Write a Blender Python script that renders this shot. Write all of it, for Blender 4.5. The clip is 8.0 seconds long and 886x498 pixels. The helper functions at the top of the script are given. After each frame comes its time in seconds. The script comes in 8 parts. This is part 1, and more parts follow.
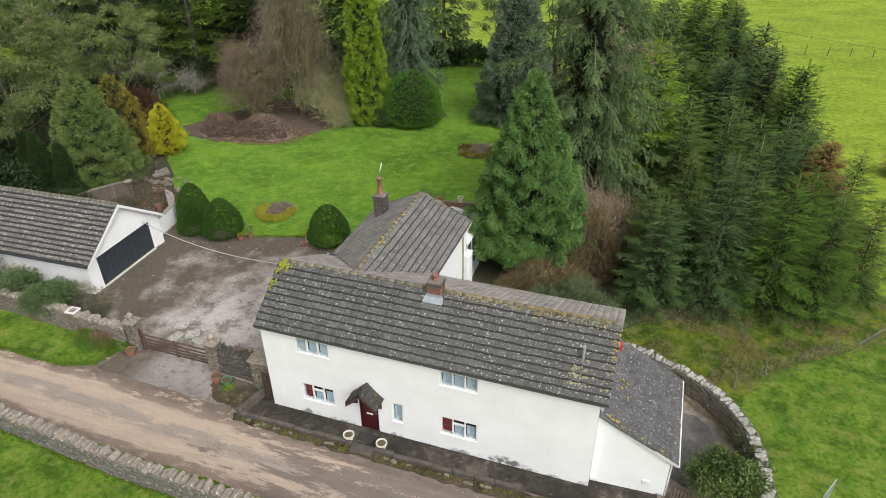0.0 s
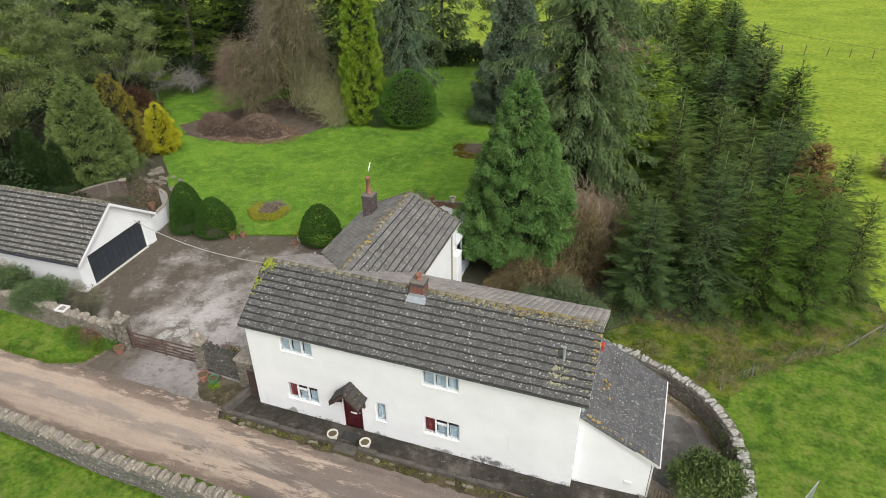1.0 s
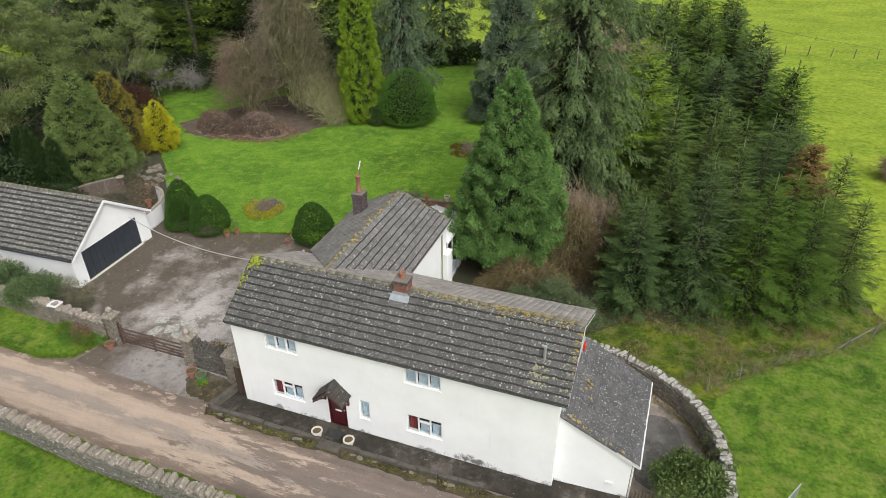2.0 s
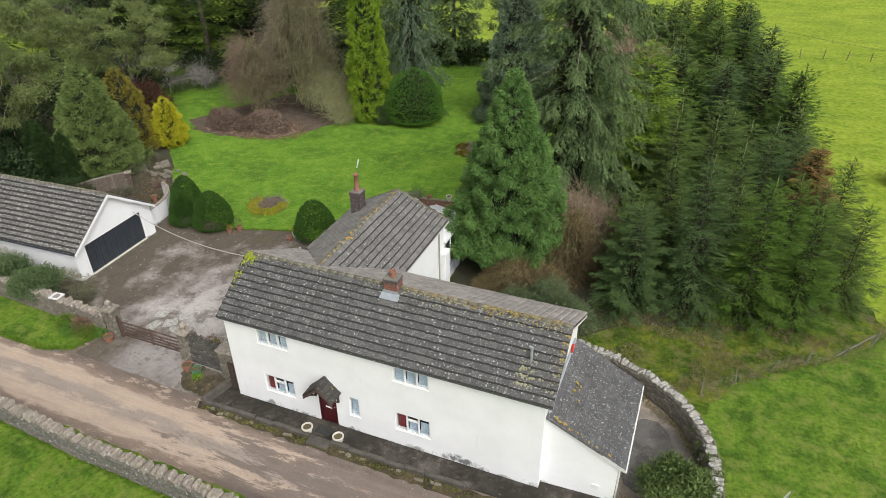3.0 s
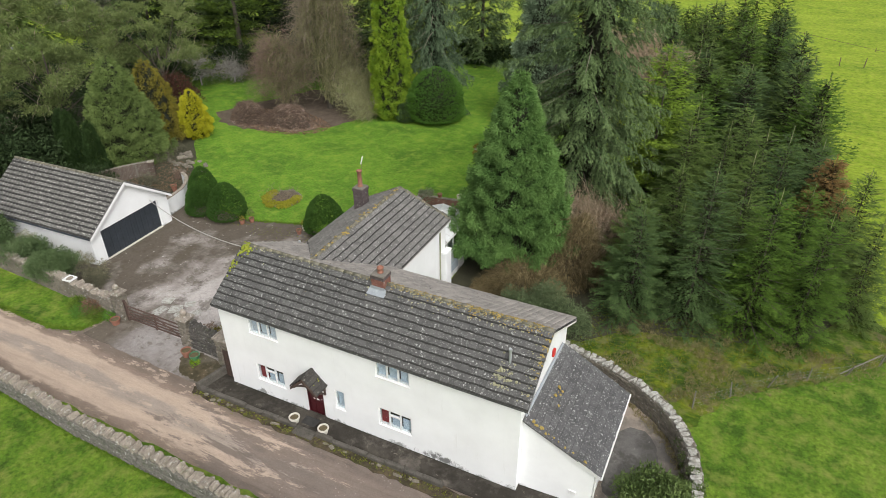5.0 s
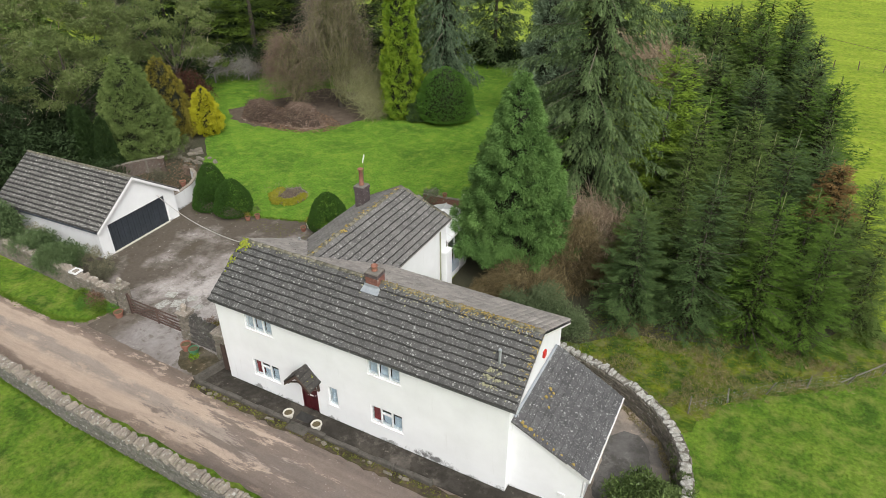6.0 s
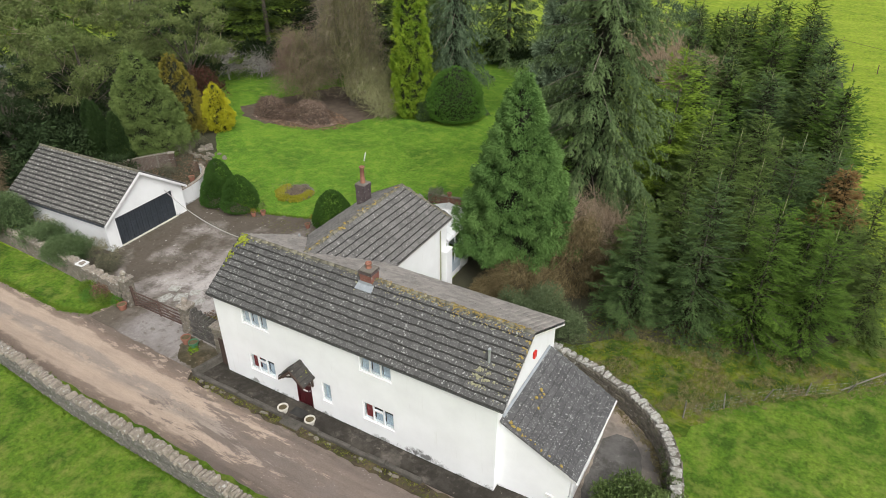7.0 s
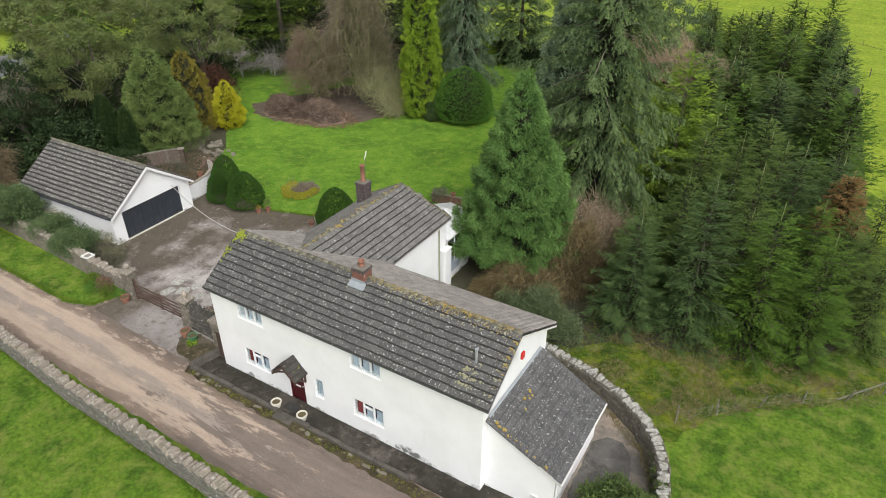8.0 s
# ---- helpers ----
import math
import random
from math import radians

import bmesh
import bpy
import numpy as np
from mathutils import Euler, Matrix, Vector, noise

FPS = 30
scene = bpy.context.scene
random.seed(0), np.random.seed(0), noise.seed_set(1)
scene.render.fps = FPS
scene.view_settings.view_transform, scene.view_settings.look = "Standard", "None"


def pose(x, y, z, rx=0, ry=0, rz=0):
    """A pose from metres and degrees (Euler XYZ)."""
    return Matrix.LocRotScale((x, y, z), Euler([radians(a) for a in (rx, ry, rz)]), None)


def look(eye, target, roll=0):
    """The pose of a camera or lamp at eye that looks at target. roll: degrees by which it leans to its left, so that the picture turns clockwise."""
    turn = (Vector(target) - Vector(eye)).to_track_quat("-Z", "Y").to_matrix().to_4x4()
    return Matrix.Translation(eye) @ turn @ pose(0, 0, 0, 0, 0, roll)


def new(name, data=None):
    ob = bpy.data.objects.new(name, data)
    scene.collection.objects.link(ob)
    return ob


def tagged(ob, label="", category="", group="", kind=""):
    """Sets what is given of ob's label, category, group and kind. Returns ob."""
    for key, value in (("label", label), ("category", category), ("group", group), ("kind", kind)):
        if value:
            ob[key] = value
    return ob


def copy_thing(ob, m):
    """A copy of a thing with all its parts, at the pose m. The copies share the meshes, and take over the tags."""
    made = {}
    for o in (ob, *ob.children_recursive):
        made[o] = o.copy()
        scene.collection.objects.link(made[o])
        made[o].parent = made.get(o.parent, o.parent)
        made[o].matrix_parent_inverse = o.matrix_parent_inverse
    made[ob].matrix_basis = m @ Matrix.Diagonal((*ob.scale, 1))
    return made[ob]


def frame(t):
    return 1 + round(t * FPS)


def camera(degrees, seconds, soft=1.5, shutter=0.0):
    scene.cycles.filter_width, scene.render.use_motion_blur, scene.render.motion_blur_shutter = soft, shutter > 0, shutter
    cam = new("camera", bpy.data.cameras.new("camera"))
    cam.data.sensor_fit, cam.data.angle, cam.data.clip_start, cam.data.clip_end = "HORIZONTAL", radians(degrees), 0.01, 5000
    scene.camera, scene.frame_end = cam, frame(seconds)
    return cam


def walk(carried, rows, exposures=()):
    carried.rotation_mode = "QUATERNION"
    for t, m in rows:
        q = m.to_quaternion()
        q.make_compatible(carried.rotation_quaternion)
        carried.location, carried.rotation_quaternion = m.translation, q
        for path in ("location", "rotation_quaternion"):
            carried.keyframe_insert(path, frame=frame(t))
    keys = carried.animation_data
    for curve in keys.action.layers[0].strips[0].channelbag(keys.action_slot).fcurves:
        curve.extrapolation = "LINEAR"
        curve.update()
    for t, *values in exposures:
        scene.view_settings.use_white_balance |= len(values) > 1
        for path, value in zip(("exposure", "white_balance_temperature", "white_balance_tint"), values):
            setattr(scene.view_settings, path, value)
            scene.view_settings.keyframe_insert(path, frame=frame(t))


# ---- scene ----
cam = camera(68.7, 8.0, soft=0.6)
PATH = [
    (0, (15.299, -18.63, 22.443), (14.725, -17.022, 21.4), -0.8),
    (0.5, (15.691, -18.512, 22.456), (15.113, -16.906, 21.413), -0.8),
    (1, (16.142, -18.356, 22.453), (15.556, -16.754, 21.41), -0.8),
    (1.5, (16.629, -18.218, 22.441), (16.034, -16.619, 21.397), -0.8),
    (3, (18.106, -17.714, 22.411), (17.452, -16.138, 21.367), -0.7),
    (3.5, (18.588, -17.566, 22.428), (17.908, -16.001, 21.384), -0.6),
    (4, (19.053, -17.383, 22.425), (18.348, -15.83, 21.381), -0.6),
    (4.5, (19.544, -17.18, 22.439), (18.812, -15.639, 21.394), -0.5),
    (6, (20.915, -16.585, 22.402), (20.111, -15.08, 21.359), -0.3),
    (6.5, (21.355, -16.383, 22.393), (20.526, -14.891, 21.35), -0.3),
    (7, (21.808, -16.171, 22.402), (20.958, -14.692, 21.358), -0.2),
    (7.5, (22.316, -15.968, 22.402), (21.442, -14.502, 21.359), -0.1),
    (8, (22.767, -15.738, 22.435), (21.872, -14.285, 21.391), -0.0),
]
walk(cam, [(t, look(eye, target, roll)) for t, eye, target, roll in PATH])

# ---- light ----
world = bpy.data.worlds.new("overcast")
scene.world = world
world.use_nodes = True
wn = world.node_tree
wn.nodes.clear()
sky = wn.nodes.new("ShaderNodeTexSky")
sky.sky_type = "NISHITA"
sky.sun_disc = False
sky.sun_elevation, sky.sun_rotation = radians(46), radians(127)
sky.air_density, sky.dust_density, sky.ozone_density = 1.0, 4.0, 1.0
soft_sky = wn.nodes.new("ShaderNodeHueSaturation")
soft_sky.inputs["Saturation"].default_value = 0.12
bg = wn.nodes.new("ShaderNodeBackground")
bg.inputs["Strength"].default_value = 0.14
wout = wn.nodes.new("ShaderNodeOutputWorld")
wn.links.new(sky.outputs[0], soft_sky.inputs["Color"])
wn.links.new(soft_sky.outputs[0], bg.inputs["Color"])
wn.links.new(bg.outputs[0], wout.inputs["Surface"])
sun = new("sun", bpy.data.lights.new("sun", "SUN"))
sun.data.energy, sun.data.angle, sun.data.color = 2.5, radians(50), (1.0, 0.985, 0.965)
sun.matrix_world = look((56, -48, 76), (0, 0, 0))
scene.view_settings.exposure = 0.0

# ---- materials ----
def shader(name, rough=0.8, metal=0.0):
    m = bpy.data.materials.new(name)
    m.use_nodes = True
    nt = m.node_tree
    b = nt.nodes["Principled BSDF"]
    b.inputs["Roughness"].default_value = rough
    b.inputs["Metallic"].default_value = metal
    g = nt.nodes.new("ShaderNodeNewGeometry")
    return m, nt, b, g.outputs["Position"], g.outputs["Random Per Island"]


def tex(nt, vec, scale, detail=4.0, rough=0.55, dist=0.0, stretch=None):
    if stretch:
        mp = nt.nodes.new("ShaderNodeMapping")
        mp.inputs["Scale"].default_value = stretch
        nt.links.new(vec, mp.inputs["Vector"])
        vec = mp.outputs[0]
    n = nt.nodes.new("ShaderNodeTexNoise")
    n.inputs["Scale"].default_value, n.inputs["Detail"].default_value = scale, detail
    n.inputs["Roughness"].default_value, n.inputs["Distortion"].default_value = rough, dist
    nt.links.new(vec, n.inputs["Vector"])
    return n.outputs["Fac"]


def cells(nt, vec, scale, out="Distance"):
    n = nt.nodes.new("ShaderNodeTexVoronoi")
    n.inputs["Scale"].default_value = scale
    nt.links.new(vec, n.inputs["Vector"])
    return n.outputs[out]


def ramp(nt, fac, stops):
    r = nt.nodes.new("ShaderNodeValToRGB")
    e = r.color_ramp.elements
    while len(e) < len(stops):
        e.new(0.5)
    for el, (p, c) in zip(e, stops):
        el.position = p
        el.color = (c, c, c, 1) if isinstance(c, (int, float)) else (*c, 1)
    nt.links.new(fac, r.inputs["Fac"])
    return r.outputs["Color"]


def mix(nt, fac, a, b, mode="MIX"):
    n = nt.nodes.new("ShaderNodeMix")
    n.data_type, n.blend_type = "RGBA", mode
    for sock, v in ((n.inputs[0], fac), (n.inputs[6], a), (n.inputs[7], b)):
        if isinstance(v, (int, float)):
            sock.default_value = v
        elif isinstance(v, tuple):
            sock.default_value = (*v, 1)
        else:
            nt.links.new(v, sock)
    return n.outputs[2]


def paint(nt, b, col):
    nt.links.new(col, b.inputs["Base Color"])


def relief(nt, b, height, strength, dist=0.02):
    n = nt.nodes.new("ShaderNodeBump")
    n.inputs["Strength"].default_value, n.inputs["Distance"].default_value = strength, dist
    nt.links.new(height, n.inputs["Height"])
    nt.links.new(n.outputs[0], b.inputs["Normal"])


def plain(name, c1, c2, scale=6.0, rough=0.7, metal=0.0, bumpy=0.3, fine=60.0):
    """Two tones in broad patches, a fine grain and a little relief."""
    m, nt, b, pos, _ = shader(name, rough, metal)
    n1, n2 = tex(nt, pos, scale, 5), tex(nt, pos, fine, 3)
    c = ramp(nt, n1, [(0.3, c1), (0.7, c2)])
    paint(nt, b, mix(nt, 0.35, c, ramp(nt, n2, [(0.3, tuple(v * 0.6 for v in c1)), (0.7, tuple(min(1, v * 1.25) for v in c2))])))
    relief(nt, b, n2, bumpy, 0.01)
    return m


def sums(nt, op, a, b=None, c=None):
    n = nt.nodes.new("ShaderNodeMath")
    n.operation = op
    for sock, v in zip(n.inputs, (a, b, c)):
        if isinstance(v, (int, float)):
            sock.default_value = v
        elif v is not None:
            nt.links.new(v, sock)
    return n.outputs[0]


def foliage(name, dark, mid, light, patch=0.35, rough=0.75, glow=0.06, tip=0.0):
    """Leaves: a tone for each leaf, broad patches of a second tone, some light through the blade. tip: how far the
    branch ends are paler, for fresh growth and the light painted on it; tone 0 is darkened as inner shade.
    """
    m, nt, b, pos, isl = shader(name, rough)
    blend = lambda p, q, k: tuple(u + (v - u) * k for u, v in zip(p, q))
    dark, pale = blend(dark, mid, 0.35), blend(light, mid, 0.35)
    fac = isl
    if tip:
        uvn = nt.nodes.new("ShaderNodeUVMap")
        uvn.uv_map = "leaf"
        sep = nt.nodes.new("ShaderNodeSeparateXYZ")
        nt.links.new(uvn.outputs[0], sep.inputs[0])
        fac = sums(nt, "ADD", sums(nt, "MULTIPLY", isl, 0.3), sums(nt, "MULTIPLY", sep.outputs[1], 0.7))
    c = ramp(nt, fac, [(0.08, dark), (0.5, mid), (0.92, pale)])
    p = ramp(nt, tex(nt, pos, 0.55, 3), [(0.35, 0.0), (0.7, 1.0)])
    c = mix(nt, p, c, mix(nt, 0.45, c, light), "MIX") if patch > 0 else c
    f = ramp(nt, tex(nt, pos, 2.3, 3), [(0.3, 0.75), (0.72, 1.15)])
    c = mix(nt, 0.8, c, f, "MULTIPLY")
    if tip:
        # Outer ends paler: young tips and the light on them, both painted.
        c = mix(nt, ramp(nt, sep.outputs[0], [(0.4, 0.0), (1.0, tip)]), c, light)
        # Tone 0 goes near black: shade inside the crown put into the colour.
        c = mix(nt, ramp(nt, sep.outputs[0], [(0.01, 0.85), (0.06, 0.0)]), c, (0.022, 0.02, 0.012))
    paint(nt, b, c)
    b.inputs["Specular IOR Level"].default_value = 0.15
    tr = nt.nodes.new("ShaderNodeBsdfTranslucent")
    nt.links.new(c, tr.inputs["Color"])
    mx = nt.nodes.new("ShaderNodeMixShader")
    mx.inputs[0].default_value = glow
    nt.links.new(b.outputs[0], mx.inputs[1])
    nt.links.new(tr.outputs[0], mx.inputs[2])
    last = mx.outputs[0]
    nt.links.new(last, nt.nodes["Material Output"].inputs["Surface"])
    return m


def grass(name, tones, big, speck, stretch=None, soil=None):
    m, nt, b, pos, _ = shader(name, 0.85)
    b.inputs["Specular IOR Level"].default_value = 0.15
    c = ramp(nt, tex(nt, pos, big, 6, 0.68, 0.4, stretch), [(0.36, tones[0]), (0.5, tones[1]), (0.64, tones[2])])
    f = tex(nt, pos, speck, 4, 0.7)
    c = mix(nt, 0.75, c, ramp(nt, f, [(0.28, 0.4), (0.5, 0.95), (0.75, 1.6)]), "MULTIPLY")
    g = tex(nt, pos, 1.3, 4, 0.65)
    c = mix(nt, ramp(nt, g, [(0.48, 0.0), (0.72, 0.8)]), c, tones[3])
    if soil:
        c = mix(nt, ramp(nt, tex(nt, pos, 0.9, 6, 0.7, 0.8), [(0.55, 0.0), (0.66, 0.85)]), c, soil)
    paint(nt, b, c)
    relief(nt, b, f, 0.9, 0.06)
    return m


def roof_tile(name, base, spots, amount=0.56):
    """Weathered concrete tiles: a tone for each tile, dark streaks, pale lichen spots and a few ochre ones."""
    m, nt, b, pos, isl = shader(name, 0.88)
    ob = nt.nodes.new("ShaderNodeObjectInfo")
    add = nt.nodes.new("ShaderNodeMath")
    add.operation = "ADD"
    nt.links.new(ob.outputs["Random"], add.inputs[0])
    nt.links.new(isl, add.inputs[1])
    fr = nt.nodes.new("ShaderNodeMath")
    fr.operation = "FRACT"
    nt.links.new(add.outputs[0], fr.inputs[0])
    d = tuple(v * 0.82 for v in base)
    l = tuple(v * 1.2 for v in base)
    c = ramp(nt, fr.outputs[0], [(0.0, d), (0.5, base), (1.0, l)])
    c = mix(nt, 0.6, c, ramp(nt, tex(nt, pos, 0.9, 5, 0.65), [(0.3, 0.7), (0.7, 1.25)]), "MULTIPLY")
    c = mix(nt, 0.45, c, ramp(nt, tex(nt, pos, 22, 4, 0.7), [(0.3, 0.6), (0.7, 1.3)]), "MULTIPLY")
    for size, keep, strong in ((6.5, amount, 0.85), (13.0, amount - 0.08, 0.7)):
        warp = nt.nodes.new("ShaderNodeTexNoise")
        warp.inputs["Scale"].default_value = 9.0
        nt.links.new(pos, warp.inputs["Vector"])
        off = nt.nodes.new("ShaderNodeVectorMath")
        off.operation = "MULTIPLY_ADD"
        off.inputs[1].default_value = (0.14, 0.14, 0.14)
        nt.links.new(warp.outputs["Color"], off.inputs[0])
        nt.links.new(pos, off.inputs[2])
        vor = nt.nodes.new("ShaderNodeTexVoronoi")
        vor.inputs["Scale"].default_value = size
        nt.links.new(off.outputs[0], vor.inputs["Vector"])
        dot = ramp(nt, vor.outputs["Distance"], [(0.2, 1.0), (0.3, 0.0)])
        sepc = nt.nodes.new("ShaderNodeSeparateColor")
        nt.links.new(vor.outputs["Color"], sepc.inputs[0])
        gate = ramp(nt, sepc.outputs[0], [(keep, 0.0), (keep + 0.04, strong)])
        both = nt.nodes.new("ShaderNodeMath")
        both.operation = "MULTIPLY"
        nt.links.new(dot, both.inputs[0])
        nt.links.new(gate, both.inputs[1])
        c = mix(nt, both.outputs[0], c, spots)
    s2 = tex(nt, pos, 5.0, 4, 0.6, 0.4)
    c = mix(nt, ramp(nt, s2, [(0.72, 0.0), (0.76, 0.7)]), c, (0.34, 0.23, 0.05))
    c = mix(nt, ramp(nt, tex(nt, pos, 11, 6, 0.75, 0.3), [(0.56, 0.0), (0.64, 0.45 if amount < 0.8 else 0.15)]), c, spots)
    paint(nt, b, c)
    relief(nt, b, tex(nt, pos, 30, 4, 0.7), 0.6, 0.02)
    return m


def stone(name, c1, c2, moss=0.0, lichen=0.62):
    m, nt, b, pos, isl = shader(name, 0.9)
    ob = nt.nodes.new("ShaderNodeObjectInfo")
    c = mix(nt, 0.5, ramp(nt, isl, [(0.0, c1), (1.0, c2)]), ramp(nt, ob.outputs["Random"], [(0.0, c1), (1.0, c2)]))
    c = mix(nt, 0.75, c, ramp(nt, tex(nt, pos, 9, 5, 0.7), [(0.25, 0.45), (0.75, 1.4)]), "MULTIPLY")
    c = mix(nt, ramp(nt, tex(nt, pos, 6.5, 3, 0.6), [(lichen, 0.0), (lichen + 0.08, 0.75)]), c, (0.5, 0.5, 0.46))
    if moss:
        c = mix(nt, ramp(nt, tex(nt, pos, 2.2, 4, 0.7), [(0.55, 0.0), (0.7, moss)]), c, (0.09, 0.12, 0.03))
    paint(nt, b, c)
    relief(nt, b, tex(nt, pos, 14, 5, 0.7), 0.8, 0.04)
    return m


M_field = grass("field_grass", [(0.15, 0.235, 0.02), (0.205, 0.295, 0.023), (0.26, 0.345, 0.034), (0.32, 0.36, 0.06)], 0.12, 2.2, (1.0, 2.2, 1.0))
M_lawn = grass("lawn_grass", [(0.074, 0.16, 0.018), (0.11, 0.228, 0.023), (0.16, 0.285, 0.03), (0.225, 0.315, 0.045)], 0.25, 7.0)
M_meadow = grass("meadow_grass", [(0.05, 0.105, 0.011), (0.09, 0.168, 0.016), (0.14, 0.22, 0.025), (0.22, 0.25, 0.055)], 0.55, 5.0)
M_moss = grass("mossy_ground", [(0.026, 0.054, 0.007), (0.058, 0.105, 0.01), (0.17, 0.195, 0.016), (0.2, 0.185, 0.07)], 0.45, 5.0, soil=(0.115, 0.098, 0.055))
M_bank = grass("mossy_bank_soil", [(0.045, 0.036, 0.024), (0.075, 0.06, 0.04), (0.12, 0.092, 0.055), (0.07, 0.08, 0.02)], 0.9, 8.0, soil=(0.08, 0.06, 0.042))
# Litter tone darkened to carry the shade under the trees.
M_needle = plain("shade_dark_litter", (0.032, 0.033, 0.016), (0.064, 0.06, 0.032), 0.9, 0.95, bumpy=0.9, fine=14.0)
M_earth = plain("bare_earth", (0.06, 0.043, 0.032), (0.15, 0.115, 0.082), 1.3, 0.95, bumpy=0.9, fine=11.0)


def mud_road():
    """Wheel-worn lane: grey packed tracks, ragged crusts of pale dried mud beside them, damp brown mud along the edges."""
    m, nt, b, pos, _ = shader("muddy_lane", 0.85)
    sep = nt.nodes.new("ShaderNodeSeparateXYZ")
    nt.links.new(pos, sep.inputs[0])
    x, y = sep.outputs[0], sep.outputs[1]
    across = sums(nt, "MULTIPLY_ADD", x, 0.028, y)
    across = sums(nt, "MULTIPLY_ADD", tex(nt, pos, 0.35, 4, 0.5, 0.2, (0.4, 1.0, 1.0)), 0.9, sums(nt, "ADD", across, -0.45))
    k = sums(nt, "MULTIPLY_ADD", across, 0.18, 1.0)
    ragged = sums(nt, "MULTIPLY_ADD", sums(nt, "ADD", tex(nt, pos, 1.5, 9, 0.72, 0.3, (0.35, 1.0, 1.0)), -0.5), 0.16, k)
    grey, pale, brown, damp = (0.335, 0.278, 0.232), (0.47, 0.365, 0.285), (0.27, 0.205, 0.16), (0.175, 0.135, 0.108)
    c = ramp(nt, ragged, [(0.06, damp), (0.1, brown), (0.2, brown), (0.225, pale), (0.34, pale), (0.4, grey), (0.5, grey), (0.53, pale), (0.64, pale), (0.665, brown), (0.76, damp)])
    crust = ramp(nt, tex(nt, pos, 2.1, 10, 0.75, 0.2, (0.35, 1.0, 1.0)), [(0.55, 0.0), (0.575, 0.85)])
    c = mix(nt, crust, c, pale)
    wet = ramp(nt, sums(nt, "MULTIPLY_ADD", x, 0.02, tex(nt, pos, 1.3, 10, 0.78, 0.3, (0.22, 1.3, 1.0))), [(0.53, 0.0), (0.57, 0.85)])
    c = mix(nt, wet, c, (0.17, 0.135, 0.115))
    streak = ramp(nt, tex(nt, pos, 2.6, 4, 0.6, 0.3, (0.14, 1.5, 1.0)), [(0.3, 0.82), (0.5, 1.0), (0.72, 1.1)])
    c = mix(nt, 0.8, c, streak, "MULTIPLY")
    fleck = ramp(nt, cells(nt, pos, 5.5), [(0.1, 1.0), (0.2, 0.0)])
    c = mix(nt, mix(nt, 1.0, fleck, ramp(nt, tex(nt, pos, 0.9, 3), [(0.5, 0.0), (0.6, 0.6)]), "MULTIPLY"), c, (0.5, 0.42, 0.37))
    clod = tex(nt, pos, 17, 5, 0.75)
    c = mix(nt, 0.55, c, ramp(nt, clod, [(0.3, 0.6), (0.7, 1.3)]), "MULTIPLY")
    paint(nt, b, c)
    nt.links.new(ramp(nt, tex(nt, pos, 0.7, 4), [(0.35, 0.55), (0.6, 0.92)]), b.inputs["Roughness"])
    relief(nt, b, clod, 0.8, 0.05)
    return m


def concrete(name, light, mid, dark, cover=0.5, pale=None):
    """Weathered concrete: broad tones, algae patches, grit and pale chips. pale: (x, y, reach) of the swept, drier part."""
    m, nt, b, pos, _ = shader(name, 0.8)
    broad = tex(nt, pos, 0.35, 5, 0.55, 0.15)
    if pale:
        d = nt.nodes.new("ShaderNodeVectorMath")
        d.operation = "DISTANCE"
        nt.links.new(pos, d.inputs[0])
        d.inputs[1].default_value = (pale[0], pale[1], 0)
        k = nt.nodes.new("ShaderNodeMath")
        k.operation = "MULTIPLY_ADD"
        k.inputs[1].default_value = -0.3 / pale[2]
        nt.links.new(d.outputs["Value"], k.inputs[0])
        s = nt.nodes.new("ShaderNodeMath")
        s.operation = "ADD"
        s.inputs[1].default_value = 0.2
        nt.links.new(broad, s.inputs[0])
        nt.links.new(s.outputs[0], k.inputs[2])
        broad = k.outputs[0]
    c = ramp(nt, broad, [(0.34, dark), (0.5, mid), (0.64, light)])
    st = ramp(nt, tex(nt, pos, 1.1, 5, 0.65, 0.1), [(cover, 0.0), (cover + 0.14, 0.6)])
    c = mix(nt, st, c, tuple(v * 0.7 for v in dark))
    blot = ramp(nt, tex(nt, pos, 0.75, 8, 0.74, 0.2), [(cover, 0.0), (cover + 0.045, 0.55)])
    c = mix(nt, blot, c, (dark[0] * 0.8, dark[1] * 0.82, dark[2] * 0.72))
    gr = tex(nt, pos, 25, 4, 0.7)
    c = mix(nt, 0.5, c, ramp(nt, gr, [(0.3, 0.65), (0.7, 1.25)]), "MULTIPLY")
    c = mix(nt, 0.5, c, ramp(nt, tex(nt, pos, 5, 4, 0.65), [(0.3, 0.7), (0.7, 1.2)]), "MULTIPLY")
    c = mix(nt, ramp(nt, tex(nt, pos, 5, 3, 0.55), [(0.68, 0.0), (0.71, 0.7)]), c, tuple(min(0.6, v * 1.25) for v in light))
    paint(nt, b, c)
    nt.links.new(ramp(nt, tex(nt, pos, 0.35, 3), [(0.4, 0.7), (0.6, 0.95)]), b.inputs["Roughness"])
    b.inputs["Specular IOR Level"].default_value = 0.25
    relief(nt, b, gr, 0.35, 0.015)
    return m


M_lane = mud_road()
M_weedy = concrete("mossy_broken_concrete", (0.26, 0.225, 0.18), (0.135, 0.105, 0.066), (0.05, 0.045, 0.022), 0.46)
M_yard = concrete("stained_concrete", (0.5, 0.46, 0.435), (0.34, 0.305, 0.28), (0.12, 0.1, 0.078), 0.53, (-3.0, 5.0, 8.0))
M_apron = concrete("drive_concrete", (0.31, 0.285, 0.27), (0.235, 0.21, 0.195), (0.13, 0.108, 0.084), 0.55, (-4.6, 0.4, 3.6))
